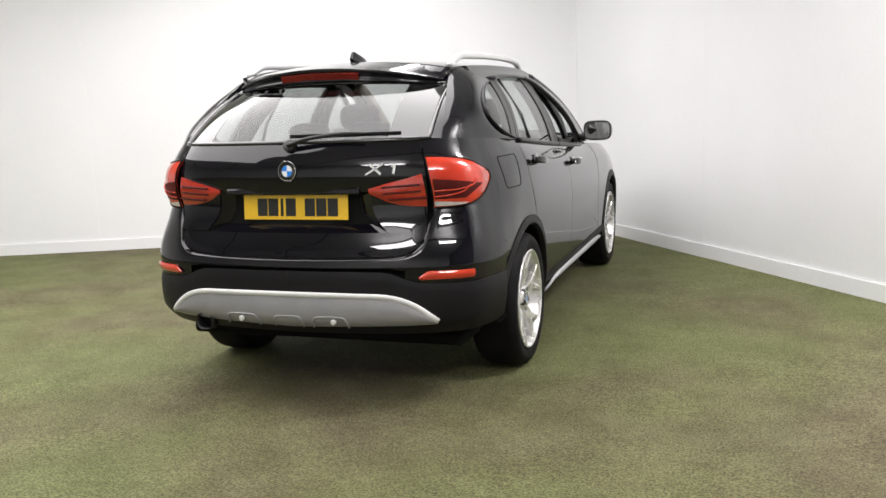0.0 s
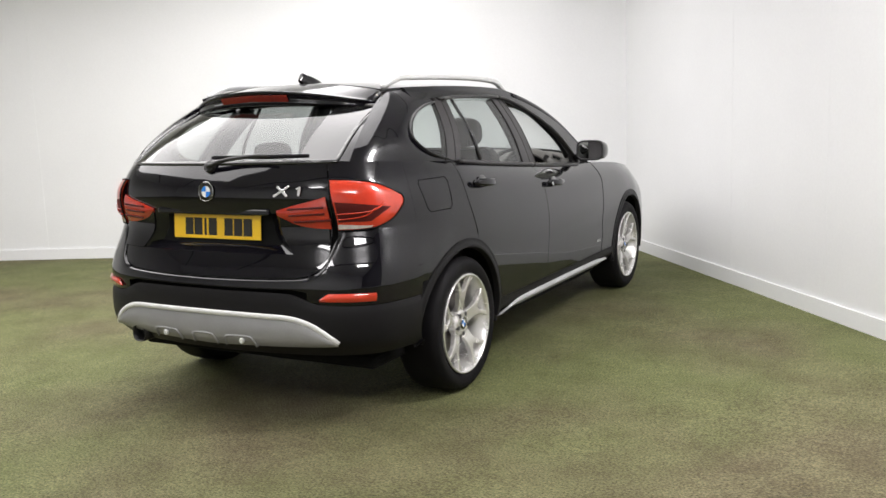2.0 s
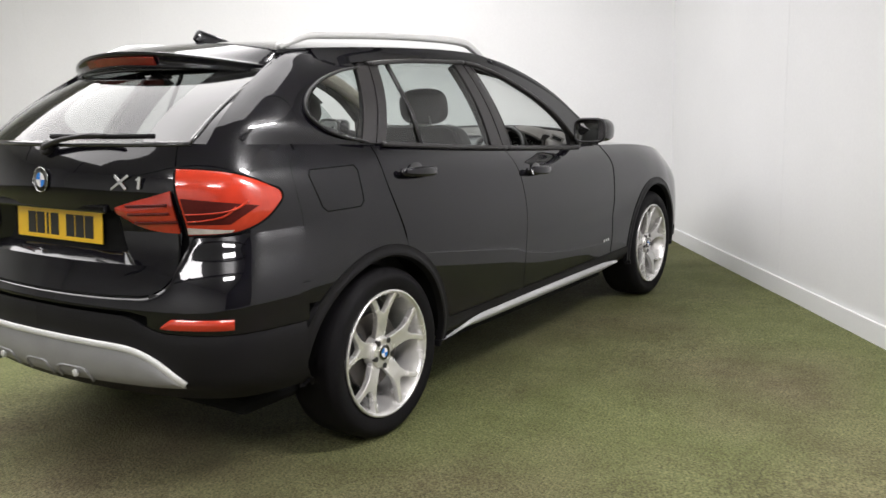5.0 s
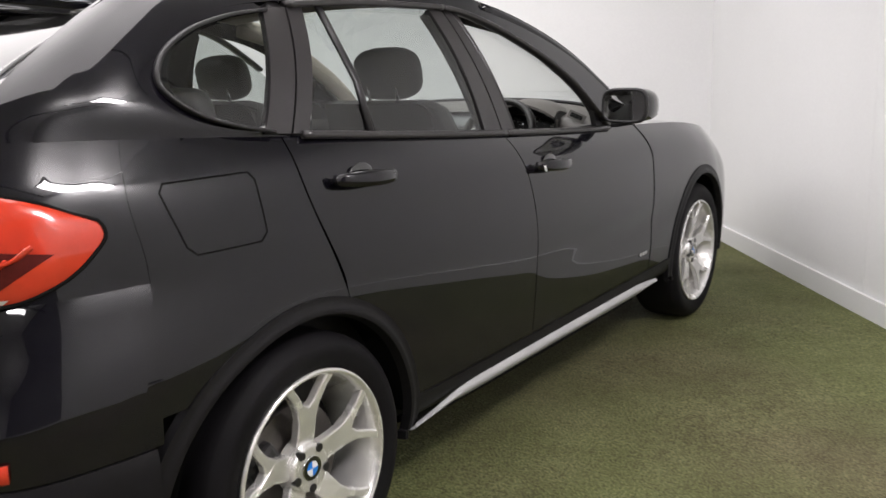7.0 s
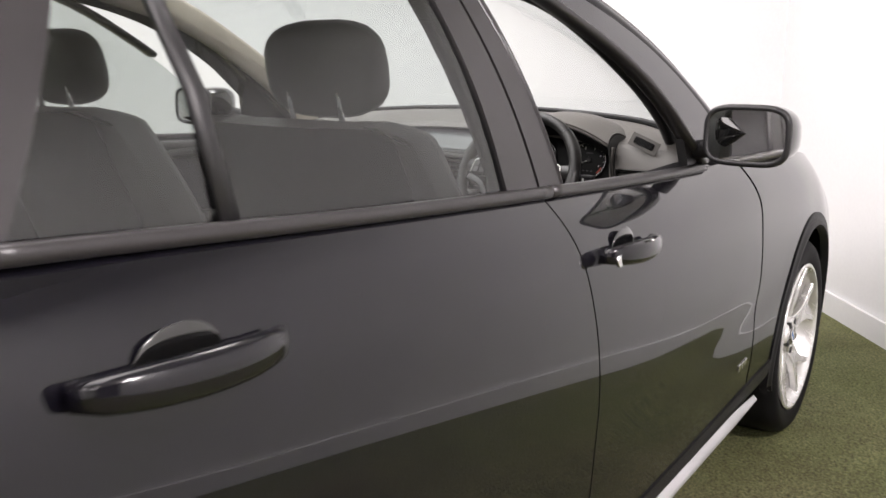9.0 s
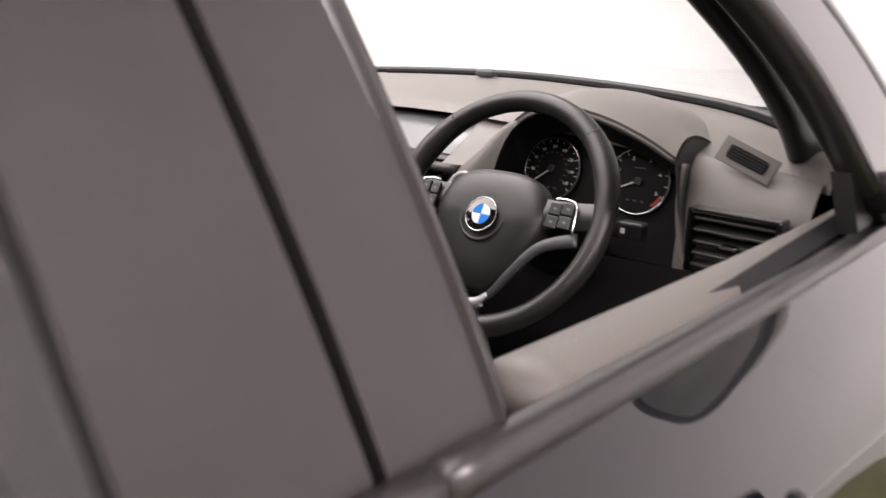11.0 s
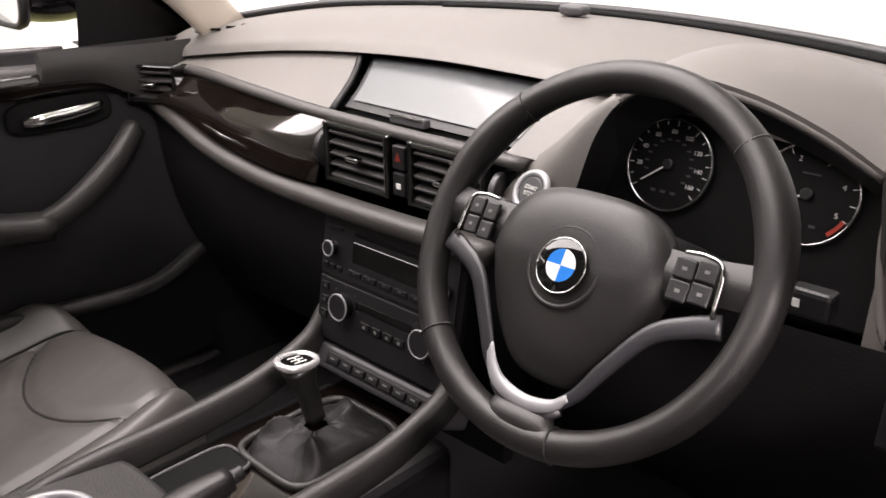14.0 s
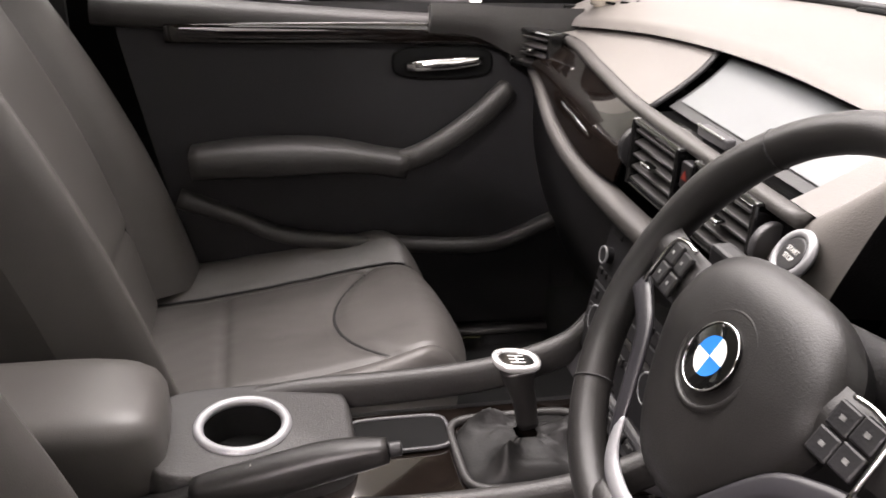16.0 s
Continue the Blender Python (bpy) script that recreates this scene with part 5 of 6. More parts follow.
def vent(cx, cz, w, h, y, parent, slats=5, tilt=0, knob=True):
    m = pose(cx, y, cz, 0, 0, tilt)
    v = part("air_vent", box(w, 0.03, h, 0.004, m @ Matrix.Translation((0, 0.022, 0))), UNDER, parent, "black air vent with slats and a bright slider")
    for sx in (-1, 1):
        part("vent_frame", box(0.008, 0.03, h + 0.008, 0.003, m @ Matrix.Translation((sx * w / 2, 0.0, 0))), GLOSSBLACK, v)
    for sz in (-1, 1):
        part("vent_frame", box(w + 0.008, 0.028, 0.007, 0.003, m @ Matrix.Translation((0, 0.0, sz * h / 2))), GLOSSBLACK, v)
    for k in range(slats):
        part("slat", box(w - 0.01, 0.018, 0.0045, 0.0018, m @ Matrix.Translation((0, -0.003, -h / 2 + h * (k + 0.5) / slats)) @ pose(0, 0, 0, 18)), RAIL, v)
    if knob:
        part("slider", box(0.024, 0.012, 0.006, 0.002, m @ Matrix.Translation((0, -0.016, 0.0))), CHROME, v)
    return v


part("vent_surround", box(0.335, 0.05, 0.088, 0.006, pose(-0.002, 1.893, 0.947)), GLOSSBLACK, dash)
vent(-0.092, 0.947, 0.118, 0.074, 1.862, dash)
vent(0.068, 0.947, 0.118, 0.074, 1.862, dash)
part("vent_wheel", cyl(0.028, 0.01, 24, pose(-0.162, 1.866, 0.947, 0, 90, 0), bevel=0.002), TRIM, dash, smooth=True)
part("vent_wheel", cyl(0.022, 0.009, 24, pose(0.143, 1.860, 0.952, 0, 90, 12), bevel=0.002), GREYPLASTIC, dash, smooth=True)
hz = part("hazard_switch", box(0.022, 0.012, 0.03, 0.002, pose(-0.012, 1.856, 0.963)), TRIM, dash)
part("hazard_triangle", prism([(-0.006, -0.005), (0.006, -0.005), (0, 0.006)], 0.0006, frame_at((-0.012, 1.8495, 0.964), (1, 0, 0), (0, 0, 1))), REDINKDIM, hz)
lk = part("lock_switch", box(0.022, 0.012, 0.03, 0.002, pose(-0.012, 1.856, 0.929)), TRIM, dash)
part("lock_mark", box(0.008, 0.001, 0.007, 0, pose(-0.012, 1.8495, 0.927)), WHITEINK, lk)
vent(-0.650, 0.968, 0.094, 0.058, 1.880, dash, 4, 26)
for k in range(5):
    part("demister_grille", box(0.018, 0.006, 0.004, 0.001, pose(-0.66 + 0.022 * k, 1.985 + 0.018 * k, 1.042 + 0.004 * k, 0, 0, 35)), UNDER, dash)

# centre stack
st_m = frame_at((-0.015, 1.822, 0.78), (1, 0, 0), (0, 0.17, 1))
stack = part("centre_console_face", box(0.262, 0.19, 0.05, 0.012, st_m @ Matrix.Translation((0, 0, -0.024)), 3), DASHLOW, dash, "black centre stack with radio and climate controls")


def on_stack(name, x, y, w, h, d, mat, bev=0.0015, parent=stack):
    return part(name, box(w, h, d, bev, st_m @ Matrix.Translation((x, y, 0.001 + d / 2 - 0.001))), mat, parent)


def knob(name, x, y, r, h, m0, mat, parent):
    k = part(name, cyl(r, h, 32, m0 @ Matrix.Translation((x, y, h / 2)), bevel=0.0015), mat, parent, smooth=False)
    vs, fs = ring_mesh(r, 0.0016, 32, 6, m0 @ Matrix.Translation((x, y, h - 0.001)))
    link_mesh("knob_ring", vs, fs, SILVER, k)
    return k


on_stack("radio_face", 0, 0.048, 0.25, 0.085, 0.003, TRIM)
on_stack("disc_slot", 0.012, 0.072, 0.15, 0.006, 0.0038, UNDER)
on_stack("radio_display", 0.02, 0.047, 0.17, 0.03, 0.0036, GLOSSBLACK)
on_stack("eject_button", -0.098, 0.073, 0.026, 0.007, 0.005, DASHLOW)
knob("radio_knob", -0.103, 0.044, 0.010, 0.014, st_m, TRIM, stack)
knob("radio_knob", 0.108, 0.044, 0.010, 0.014, st_m, TRIM, stack)
for k in range(3):
    on_stack("radio_button", -0.115 + 0.014 * k, 0.018, 0.011, 0.008, 0.0055, DASHLOW)
for k in range(6):
    b = on_stack("radio_button", -0.056 + 0.029 * k, 0.019, 0.024, 0.0085, 0.0055, DASHLOW)
    on_stack("button_mark", -0.056 + 0.029 * k, 0.0205, 0.006, 0.002, 0.0058, GREYPLASTIC, 0, b)
on_stack("climate_face", 0, -0.043, 0.25, 0.088, 0.003, TRIM)
on_stack("climate_display", 0.004, -0.022, 0.11, 0.012, 0.0036, GLOSSBLACK)
for sx in (-0.072, 0.082):
    k0 = knob("climate_knob", sx, -0.03, 0.0175, 0.016, st_m, TRIM, stack)
    for ang in range(0, 360, 45):
        a = math.radians(ang)
        on_stack("knob_mark", sx + 0.027 * math.cos(a), -0.03 + 0.027 * math.sin(a), 0.002, 0.002, 0.0036, GREYPLASTIC, 0, k0)
for k in range(4):
    b = on_stack("climate_button", -0.028 + 0.022 * k, -0.046, 0.018, 0.011, 0.0055, DASHLOW)
    on_stack("button_mark", -0.028 + 0.022 * k, -0.046, 0.005, 0.004, 0.0058, DIMINK, 0, b)
for k in range(3):
    b = on_stack("climate_button", -0.112, -0.012 - 0.02 * k, 0.014, 0.012, 0.005, DASHLOW)
    on_stack("button_mark", -0.112, -0.012 - 0.02 * k, 0.004, 0.005, 0.0053, GREYPLASTIC, 0, b)
row_m = frame_at((-0.015, 1.798, 0.672), (1, 0, 0), (0, 0.5, 1))
row = part("switch_strip", box(0.262, 0.036, 0.05, 0.006, row_m @ Matrix.Translation((0, 0, -0.025))), GREYPLASTIC, dash, "grey row of small switches")
part("switch_inset", box(0.19, 0.016, 0.002, 0.0008, row_m @ Matrix.Translation((0, 0, 0.0008))), TRIM, row)
for k in range(7):
    b = part("switch", box(0.022, 0.011, 0.006, 0.0015, row_m @ Matrix.Translation((-0.078 + 0.026 * k, 0, 0.003))), DASHLOW, row)
    part("switch_mark", box(0.008, 0.002, 0.0005, 0, row_m @ Matrix.Translation((-0.078 + 0.026 * k, 0.002, 0.0063))), DIMINK, b)
part("storage_cubby", box(0.25, 0.02, 0.13, 0.004, pose(-0.015, 1.93, 0.60)), UNDER, dash)

# instrument binnacle
BX = 0.365


lip_c = crv([(0.222, 1.925, 0.985), (0.236, 1.915, 1.03), (0.268, 1.908, 1.072), (0.325, 1.905, 1.094), (0.40, 1.902, 1.088), (0.47, 1.900, 1.067), (0.527, 1.900, 1.040)])
mid_c = crv([(0.215, 2.02, 1.00), (0.228, 2.02, 1.05), (0.265, 2.02, 1.088), (0.325, 2.03, 1.108), (0.40, 2.03, 1.104), (0.47, 2.01, 1.088), (0.526, 1.96, 1.062)])
far_c = crv([(0.205, 2.10, 1.00), (0.215, 2.12, 1.04), (0.26, 2.15, 1.07), (0.325, 2.17, 1.078), (0.42, 2.15, 1.075), (0.50, 2.08, 1.058), (0.545, 2.02, 1.03)])


def hood(u, v):
    p, q, r = lip_c(u), mid_c(u), far_c(u)
    return p * (1 - v) ** 2 + (q * 2 - (p + r) * 0.5) * (2 * v * (1 - v)) + r * v * v


vs, fs = grid(hood, 50, 16, flip=True)
bin_ = link_mesh("instrument_hood", vs, fs, DASHTOP, dash, "grey hood over the instruments", solid=0.006)
vs, fs = tube([hood(t, 0) + Vector((0, 0.003, -0.002)) for t in np.linspace(0, 1, 50)], 0.004, 0.004, 8)
link_mesh("hood_edge", vs, fs, DASHTOP, bin_)
vs, fs = grid(lambda u, v: lip_c(u) + Vector((0, 0.004 + 0.05 * v, -0.004 - 0.034 * v)), 40, 4)
link_mesh("hood_lining", vs, fs, DASHLOW, bin_, "black lining of the hood", solid=0.004)
# side of the hood, down to the outer vent
vs, fs = grid(lambda u, v: hood(1, u) * (1 - v) + (Vector((0.546, 1.898, 0.90)) * (1 - u) + Vector((0.556, 2.0, 0.90)) * u) * v, 10, 12)
link_mesh("hood_side", vs, fs, RAIL, bin_, solid=0.004)
dial_m = frame_at((BX, 1.972, 0.988), (1, 0, 0), (0, 0.28, 1))
face = part("instrument_panel", box(0.33, 0.19, 0.01, 0.003, dial_m @ Matrix.Translation((-0.004, -0.025, -0.012))), DIALFACE, dash, "black instrument panel with two dials")
part("binnacle_shell", box(0.40, 0.12, 0.2, 0.02, pose(BX, 2.06, 0.94)), UNDER, dash)


def dial(cx, r, labels, a0, a1, lo, hi, needle, name):
    m = dial_m @ Matrix.Translation((cx, 0, 0))
    d = part(name, cyl(r, 0.004, 48, m @ Matrix.Translation((0, 0, -0.004))), DIALFACE, dash, "round black dial with white figures")
    vs, fs = ring_mesh(r, 0.0017, 56, 8, m)
    link_mesh("dial_ring", vs, fs, CHROME, d)
    ang = lambda q: math.radians(a0 + (a1 - a0) * (q - lo) / (hi - lo))
    ticks = 17 if hi > 20 else 12
    for k in range(ticks):
        a = math.radians(a0 + (a1 - a0) * k / (ticks - 1))
        part("dial_tick", box(0.0055 if k % 2 == 0 else 0.0035, 0.0009, 0.0004, 0, m @ pose((r - 0.005) * math.cos(a), (r - 0.005) * math.sin(a), 0.0002, 0, 0, math.degrees(a))), WHITEINK, d)
    for q in labels:
        a = ang(q)
        words(str(q), 0.0068 if hi > 20 else 0.0078, m @ Matrix.Translation(((r - 0.0145) * math.cos(a), (r - 0.0145) * math.sin(a), 0.0004)), WHITEINK, d, "dial_figure")
    if hi > 20:
        for q in range(20, 280, 20):
            a = math.radians(a0 + (a1 - a0) * q / 265)
            part("dial_mark", box(0.005, 0.0022, 0.0003, 0, m @ pose(0.027 * math.cos(a), 0.027 * math.sin(a), 0.0002)), GREYPLASTIC, d)
    else:
        for k in range(8):
            a = ang(5) - math.radians(2 + 3.2 * k)
            part("red_band", box(0.004, 0.0028, 0.0004, 0, m @ pose((r - 0.006) * math.cos(a), (r - 0.006) * math.sin(a), 0.0003, 0, 0, math.degrees(a))), REDINK, d)
        part("dial_mark", box(0.018, 0.0018, 0.0003, 0, m @ pose(0, 0.02, 0.0002)), GREYPLASTIC, d)
    a = math.radians(needle)
    part("needle", box(0.036, 0.0016, 0.0012, 0, m @ pose(0.018 * math.cos(a), 0.018 * math.sin(a), 0.002, 0, 0, needle)), WHITEINK, d)
    part("needle_hub", cyl(0.006, 0.004, 20, m @ Matrix.Translation((0, 0, 0.002)), bevel=0.001), TRIM, d)
    for k in range(3):
        part("dial_mark", box(0.006, 0.003, 0.0003, 0, m @ pose(-0.012 + 0.012 * k, -0.03, 0.0002)), GREYPLASTIC, d)
    return d


dial(-0.077, 0.050, range(20, 180, 20), 218, -42, 0, 165, 218, "speedometer")
dial(0.075, 0.050, range(1, 6), 205, -25, 0, 5, 205, "rev_counter")
# panel between screen and hood, with the start button
sp_l = crv([(0.262, 1.955, 1.072), (0.232, 1.925, 1.050), (0.203, 1.898, 1.020), (0.170, 1.876, 0.986), (0.140, 1.860, 0.942)])
sp_r = crv([(0.290, 1.925, 1.080), (0.262, 1.905, 1.062), (0.247, 1.888, 1.028), (0.240, 1.872, 0.980), (0.232, 1.858, 0.925)])


def start_panel(u, v):
    return sp_l(v) * (1 - u) + sp_r(v) * u + Vector((-0.003, -0.010, 0.006)) * math.sin(math.pi * u)


vs, fs = grid(start_panel, 16, 24, flip=True)
spn = link_mesh("start_panel", vs, fs, DASHTOP, dash, "grey flank of the hood", solid=0.004)
vs, fs = grid(lambda u, v: sp_r(v) + Vector((-0.005 * u, 0.07 * u, -0.01 * u)), 6, 20, flip=True)
link_mesh("flank_side", vs, fs, DASHLOW, dash, solid=0.003)
sb_m = frame_at((0.200, 1.849, 0.966), (1, -0.12, 0), (0, 0.62, 1))
sbt = part("start_button", cyl(0.0165, 0.014, 36, sb_m, bevel=0.002), TRIM, dash, "round start button in a bright ring")
vs, fs = ring_mesh(0.0205, 0.0045, 40, 8, sb_m @ Matrix.Translation((0, 0, 0.004)))
link_mesh("button_ring", vs, fs, SILVER, sbt)
words("START", 0.0062, sb_m @ Matrix.Translation((0, 0.0032, 0.0072)), WHITEINK, sbt)
words("STOP", 0.0062, sb_m @ Matrix.Translation((0, -0.0036, 0.0072)), WHITEINK, sbt)
part("key_slot", box(0.05, 0.01, 0.018, 0.003, pose(0.155, 1.852, 0.93)), TRIM, dash)
# driver's outer end of the dashboard
def outer_dash(u, v):
    x = 0.534 + 0.176 * u
    return crv([(x, brow_y(x) + 0.03, brow_z(x) + 0.006), (x, brow_y(x) - 0.002, brow_z(x) + 0.001), (x, 1.925 - 0.01 * u, 0.99), (x, 1.908 - 0.01 * u, 0.935), (x, 1.902 - 0.01 * u, 0.878)])(v)
vs, fs = grid(outer_dash, 16, 16, flip=True)
link_mesh("dash_end", vs, fs, DASHTOP, dash)
vent(0.622, 0.937, 0.122, 0.082, 1.896, dash, 5, -4)
vs, fs = tube(along(crv([(0.538, 1.912, 1.034), (0.535, 1.908, 0.99), (0.543, 1.902, 0.935), (0.560, 1.895, 0.893), (0.60, 1.890, 0.872), (0.70, 1.893, 0.868)]), 36), 0.0045, 0.007, 8, up=(0, -1, 0))
link_mesh("vent_rim", vs, fs, DASHTOP, dash, "grey curved vent rim")
sl_m = frame_at((0.612, 1.940, 1.045), (1, -0.03, -0.38), (0, 0.35, 1))
sg_ = part("demister_vent", box(0.082, 0.036, 0.0034, 0.001, sl_m), DASHTOP, dash, "small slotted side demister")
part("demister_hole", box(0.058, 0.019, 0.004, 0.004, sl_m @ Matrix.Translation((0, 0, 0.0012))), UNDER, sg_)
for k in range(4):
    part("slat", box(0.054, 0.0016, 0.003, 0, sl_m @ Matrix.Translation((0, -0.006 + 0.004 * k, 0.003)) @ pose(0, 0, 0, 0, 0, 0)), DASHLOW, sg_)
# lower driver's side
vs, fs = grid(lambda u, v: Vector((0.12 + 0.59 * u, 1.90 - 0.03 * math.sin(math.pi * u), 0.895)) * (1 - v) + Vector((0.12 + 0.59 * u, 2.02, 0.55)) * v + Vector((0, -0.05 * math.sin(math.pi * v), 0)), 24, 12, flip=True)
link_mesh("knee_panel", vs, fs, DASHLOW, dash, "black knee panel")
ls = part("light_switch_panel", box(0.12, 0.008, 0.045, 0.003, pose(0.632, 1.862, 0.838, -12)), TRIM, dash)
part("light_switch", cyl(0.014, 0.014, 28, pose(0.65, 1.855, 0.84, 78), bevel=0.002), DASHLOW, ls)
for k in range(3):
    part("button_mark", box(0.006, 0.001, 0.005, 0, pose(0.592 + 0.014 * k, 1.857, 0.842, -12)), WHITEINK, ls)

# steering column and stalks
vs, fs = tube([(0.36, 1.76, 0.955), (0.36, 1.86, 0.905), (0.36, 1.98, 0.84)], 0.05, 0.045, 16)
col = link_mesh("steering_column", vs, fs, DASHLOW, car, "black steering column shroud")
for sg in (1, -1):
    vs, fs = tube([(0.36 + sg * 0.03, 1.79, 0.955), (0.36 + sg * 0.10, 1.788, 0.962), (0.36 + sg * 0.175, 1.79, 0.962)], 0.009, 0.012, 10)
    stk = link_mesh("stalk", vs, fs, DASHLOW, col, "black column stalk with white marks")
    part("stalk_end", box(0.035, 0.02, 0.024, 0.004, pose(0.36 + sg * 0.165, 1.79, 0.962)), TRIM, stk)
    for k in range(3):
        part("stalk_mark", box(0.006, 0.0006, 0.007, 0, pose(0.36 + sg * (0.12 + 0.018 * k), 1.7785, 0.963)), WHITEINK, stk)

# steering wheel
TILT = 31
sw_m = frame_at((0.355, 1.720, 0.976), (1, 0, 0), (0, math.sin(radians(TILT)), math.cos(radians(TILT))))
RIM_R = 0.1615


def rim_fn(u, v):
    a = 2 * math.pi * u
    fat = 0.0147 + 0.0022 * sum(math.exp(-(((math.degrees(a) - q + 180) % 360 - 180) / 16) ** 2) for q in (28, 152))
    r = RIM_R + fat * math.cos(2 * math.pi * v)
    return sw_m @ Vector((r * math.cos(a), r * math.sin(a), fat * 1.05 * math.sin(2 * math.pi * v)))


vs, fs = grid(rim_fn, 96, 14, loop=True)
sw = link_mesh("steering_wheel", vs, fs, WHEELSKIN, car, "black leather three-spoke steering wheel")
for q in (47, 133, 222, 283):
    a = math.radians(q)
    m = sw_m @ Matrix.Translation((RIM_R * math.cos(a), RIM_R * math.sin(a), 0)) @ pose(0, 0, 0, 90, 0, q)
    vs, fs = ring_mesh(0.0151, 0.0012, 24, 5, m)
    link_mesh("rim_seam", vs, fs, SEAM if q != 47 else GREYPLASTIC, sw)
# airbag pad: shield outline, domed
def pad(u, v):
    a = 2 * math.pi * u
    ex = lambda c, p: math.copysign(abs(c) ** p, c)
    x0 = 0.088 * ex(math.cos(a), 0.7)
    y0 = (0.069 if math.sin(a) > 0 else 0.078) * ex(math.sin(a), 0.75) + (0.0 if math.sin(a) > 0 else 0.022 * math.sin(a))
    if y0 < 0:
        x0 *= 1 + 3.6 * y0
    k = math.sin(math.pi / 2 * v)
    return sw_m @ Vector((x0 * (1 - (1 - k) * 1), y0 * k - 0.014, 0.024 * (1 - k ** 5) ** 0.5 - 0.006 * (k > 0.99) - 0.010 * max(0, -y0 * k) / 0.1))
vs, fs = grid(lambda u, v: pad(u, 1 - v), 60, 18, loop=True)
pd = link_mesh("airbag_pad", vs, fs, WHEELSKIN, sw, "black domed airbag pad")
vs, fs = ring_mesh(0.034, 0.0026, 40, 8, sw_m @ Matrix.Translation((0, -0.016, 0.0215)))
link_mesh("badge_dish", vs, fs, WHEELSKIN, pd)
badge(sw_m @ Matrix.Translation((0, -0.016, 0.0255)), 0.0235, pd)
vs, fs = grid(lambda u, v: pad(u, 1) * (1 - v) + (sw_m @ (Matrix.Diagonal((0.8, 0.8, 1, 1)) @ (sw_m.inverted() @ pad(u, 1))) + sw_m.to_3x3() @ Vector((0, 0, -0.03))) * v, 40, 3, loop=True, flip=True)
link_mesh("hub_shell", vs, fs, DASHLOW, sw)
for sg in (1, -1):
    def spoke_arm(u, v):
        x = 0.06 + 0.105 * u
        h = 0.046 - 0.010 * math.sin(math.pi * u * 0.8)
        y = 0.002 + (v - 0.5) * h + 0.012 * u
        return sw_m @ Vector((sg * x, y, 0.008 - 0.006 * u + 0.006 * math.sin(math.pi * v)))
    vs, fs = grid(spoke_arm, 16, 10, flip=sg < 0)
    arm = link_mesh("spoke_arm", vs, fs, WHEELSKIN, sw, "", solid=0.014)
    for r_ in range(2):
        for c_ in range(2):
            m = sw_m @ Matrix.Translation((sg * (0.098 + 0.0178 * c_), 0.012 - 0.018 * r_ + 0.002 * c_, 0.0135 - 0.0012 * c_)) @ pose(0, 0, 0, 0, sg * 9, 0)
            b = part("wheel_button", box(0.0168, 0.0168, 0.0045, 0.0016, m), TRIM, arm)
            part("button_mark", box(0.004, 0.0028, 0.0006, 0, m @ Matrix.Translation((0, 0, 0.0024))), DIMINK, b)
    pts = [sw_m @ Vector((sg * x, y, z)) for x, y, z in ((0.094, 0.025, 0.0145), (0.112, 0.026, 0.0135), (0.1265, 0.019, 0.0125), (0.130, -0.018, 0.0115))]
    vs, fs = tube(along(crv(pts), 16), 0.0018, 0.0018, 6)
    link_mesh("button_edge", vs, fs, CHROME, arm)
    pts = [sw_m @ Vector((sg * x, y, z)) for x, y, z in ((0.138, -0.022, 0.006), (0.115, -0.030, 0.010), (0.088, -0.046, 0.013), (0.062, -0.084, 0.013), (0.045, -0.112, 0.011), (0.022, -0.132, 0.008))]
    vs, fs = tube(along(crv(pts), 24), 0.0068, 0.0026, 10, up=sw_m.to_3x3() @ Vector((0, 0, 1)), taper=lambda t: 1.5 - 0.75 * t)
    link_mesh("lower_spoke", vs, fs, SPOKE, sw, "satin grey lower spoke")
wn = sw_m.to_3x3() @ Vector((0, 0, 1))
cap_c = crv([sw_m @ Vector(p) for p in ((-0.050, -0.098, 0.0125), (-0.040, -0.116, 0.0118), (-0.026, -0.128, 0.0105), (0, -0.1335, 0.0095), (0.026, -0.128, 0.0105), (0.040, -0.116, 0.0118))])
vs, fs = tube(along(cap_c, 28), 0.0062, 0.0030, 8, up=wn, taper=lambda t: 0.55 + 0.6 * math.sin(math.pi * t))
link_mesh("spoke_cap", vs, fs, SILVER, sw, "bright silver spoke cap")
vs, fs = tube([sw_m @ Vector(p) for p in ((-0.034, -0.127, 0.008), (-0.02, -0.139, 0.007), (0, -0.143, 0.0065), (0.02, -0.139, 0.007), (0.034, -0.127, 0.008))], 0.0065, 0.003, 8, up=wn)
link_mesh("spoke_web", vs, fs, SPOKE, sw)
vs, fs = tube([sw_m @ Vector(p) for p in ((0, -0.138, 0.005), (0, -0.150, 0.004), (0, -0.166, 0.001))], 0.036, 0.010, 14, up=wn, taper=lambda t: 0.85 + 0.3 * t)
link_mesh("spoke_foot", vs, fs, WHEELSKIN, sw)

# ---- centre console ----
console = part("centre_console", box(0.25, 0.62, 0.28, 0.02, pose(-0.02, 1.52, 0.475), 3), DASHLOW, car, "black centre console with gear lever and cup holder")
for sg in (1, -1):
    rail = crv([(-0.015 + sg * 0.128, 1.835, 0.72), (-0.015 + sg * 0.125, 1.79, 0.682), (-0.015 + sg * 0.122, 1.69, 0.655), (-0.015 + sg * 0.118, 1.55, 0.648), (-0.015 + sg * 0.112, 1.44, 0.652), (-0.015 + sg * 0.105, 1.36, 0.650)])
    vs, fs = tube(along(rail, 40), 0.013, 0.022, 12, taper=lambda t: 1.0 if t < 0.7 else 1.0 - 0.4 * (t - 0.7) / 0.3)
    link_mesh("console_rail", vs, fs, RAIL, console, "grey padded console edge")
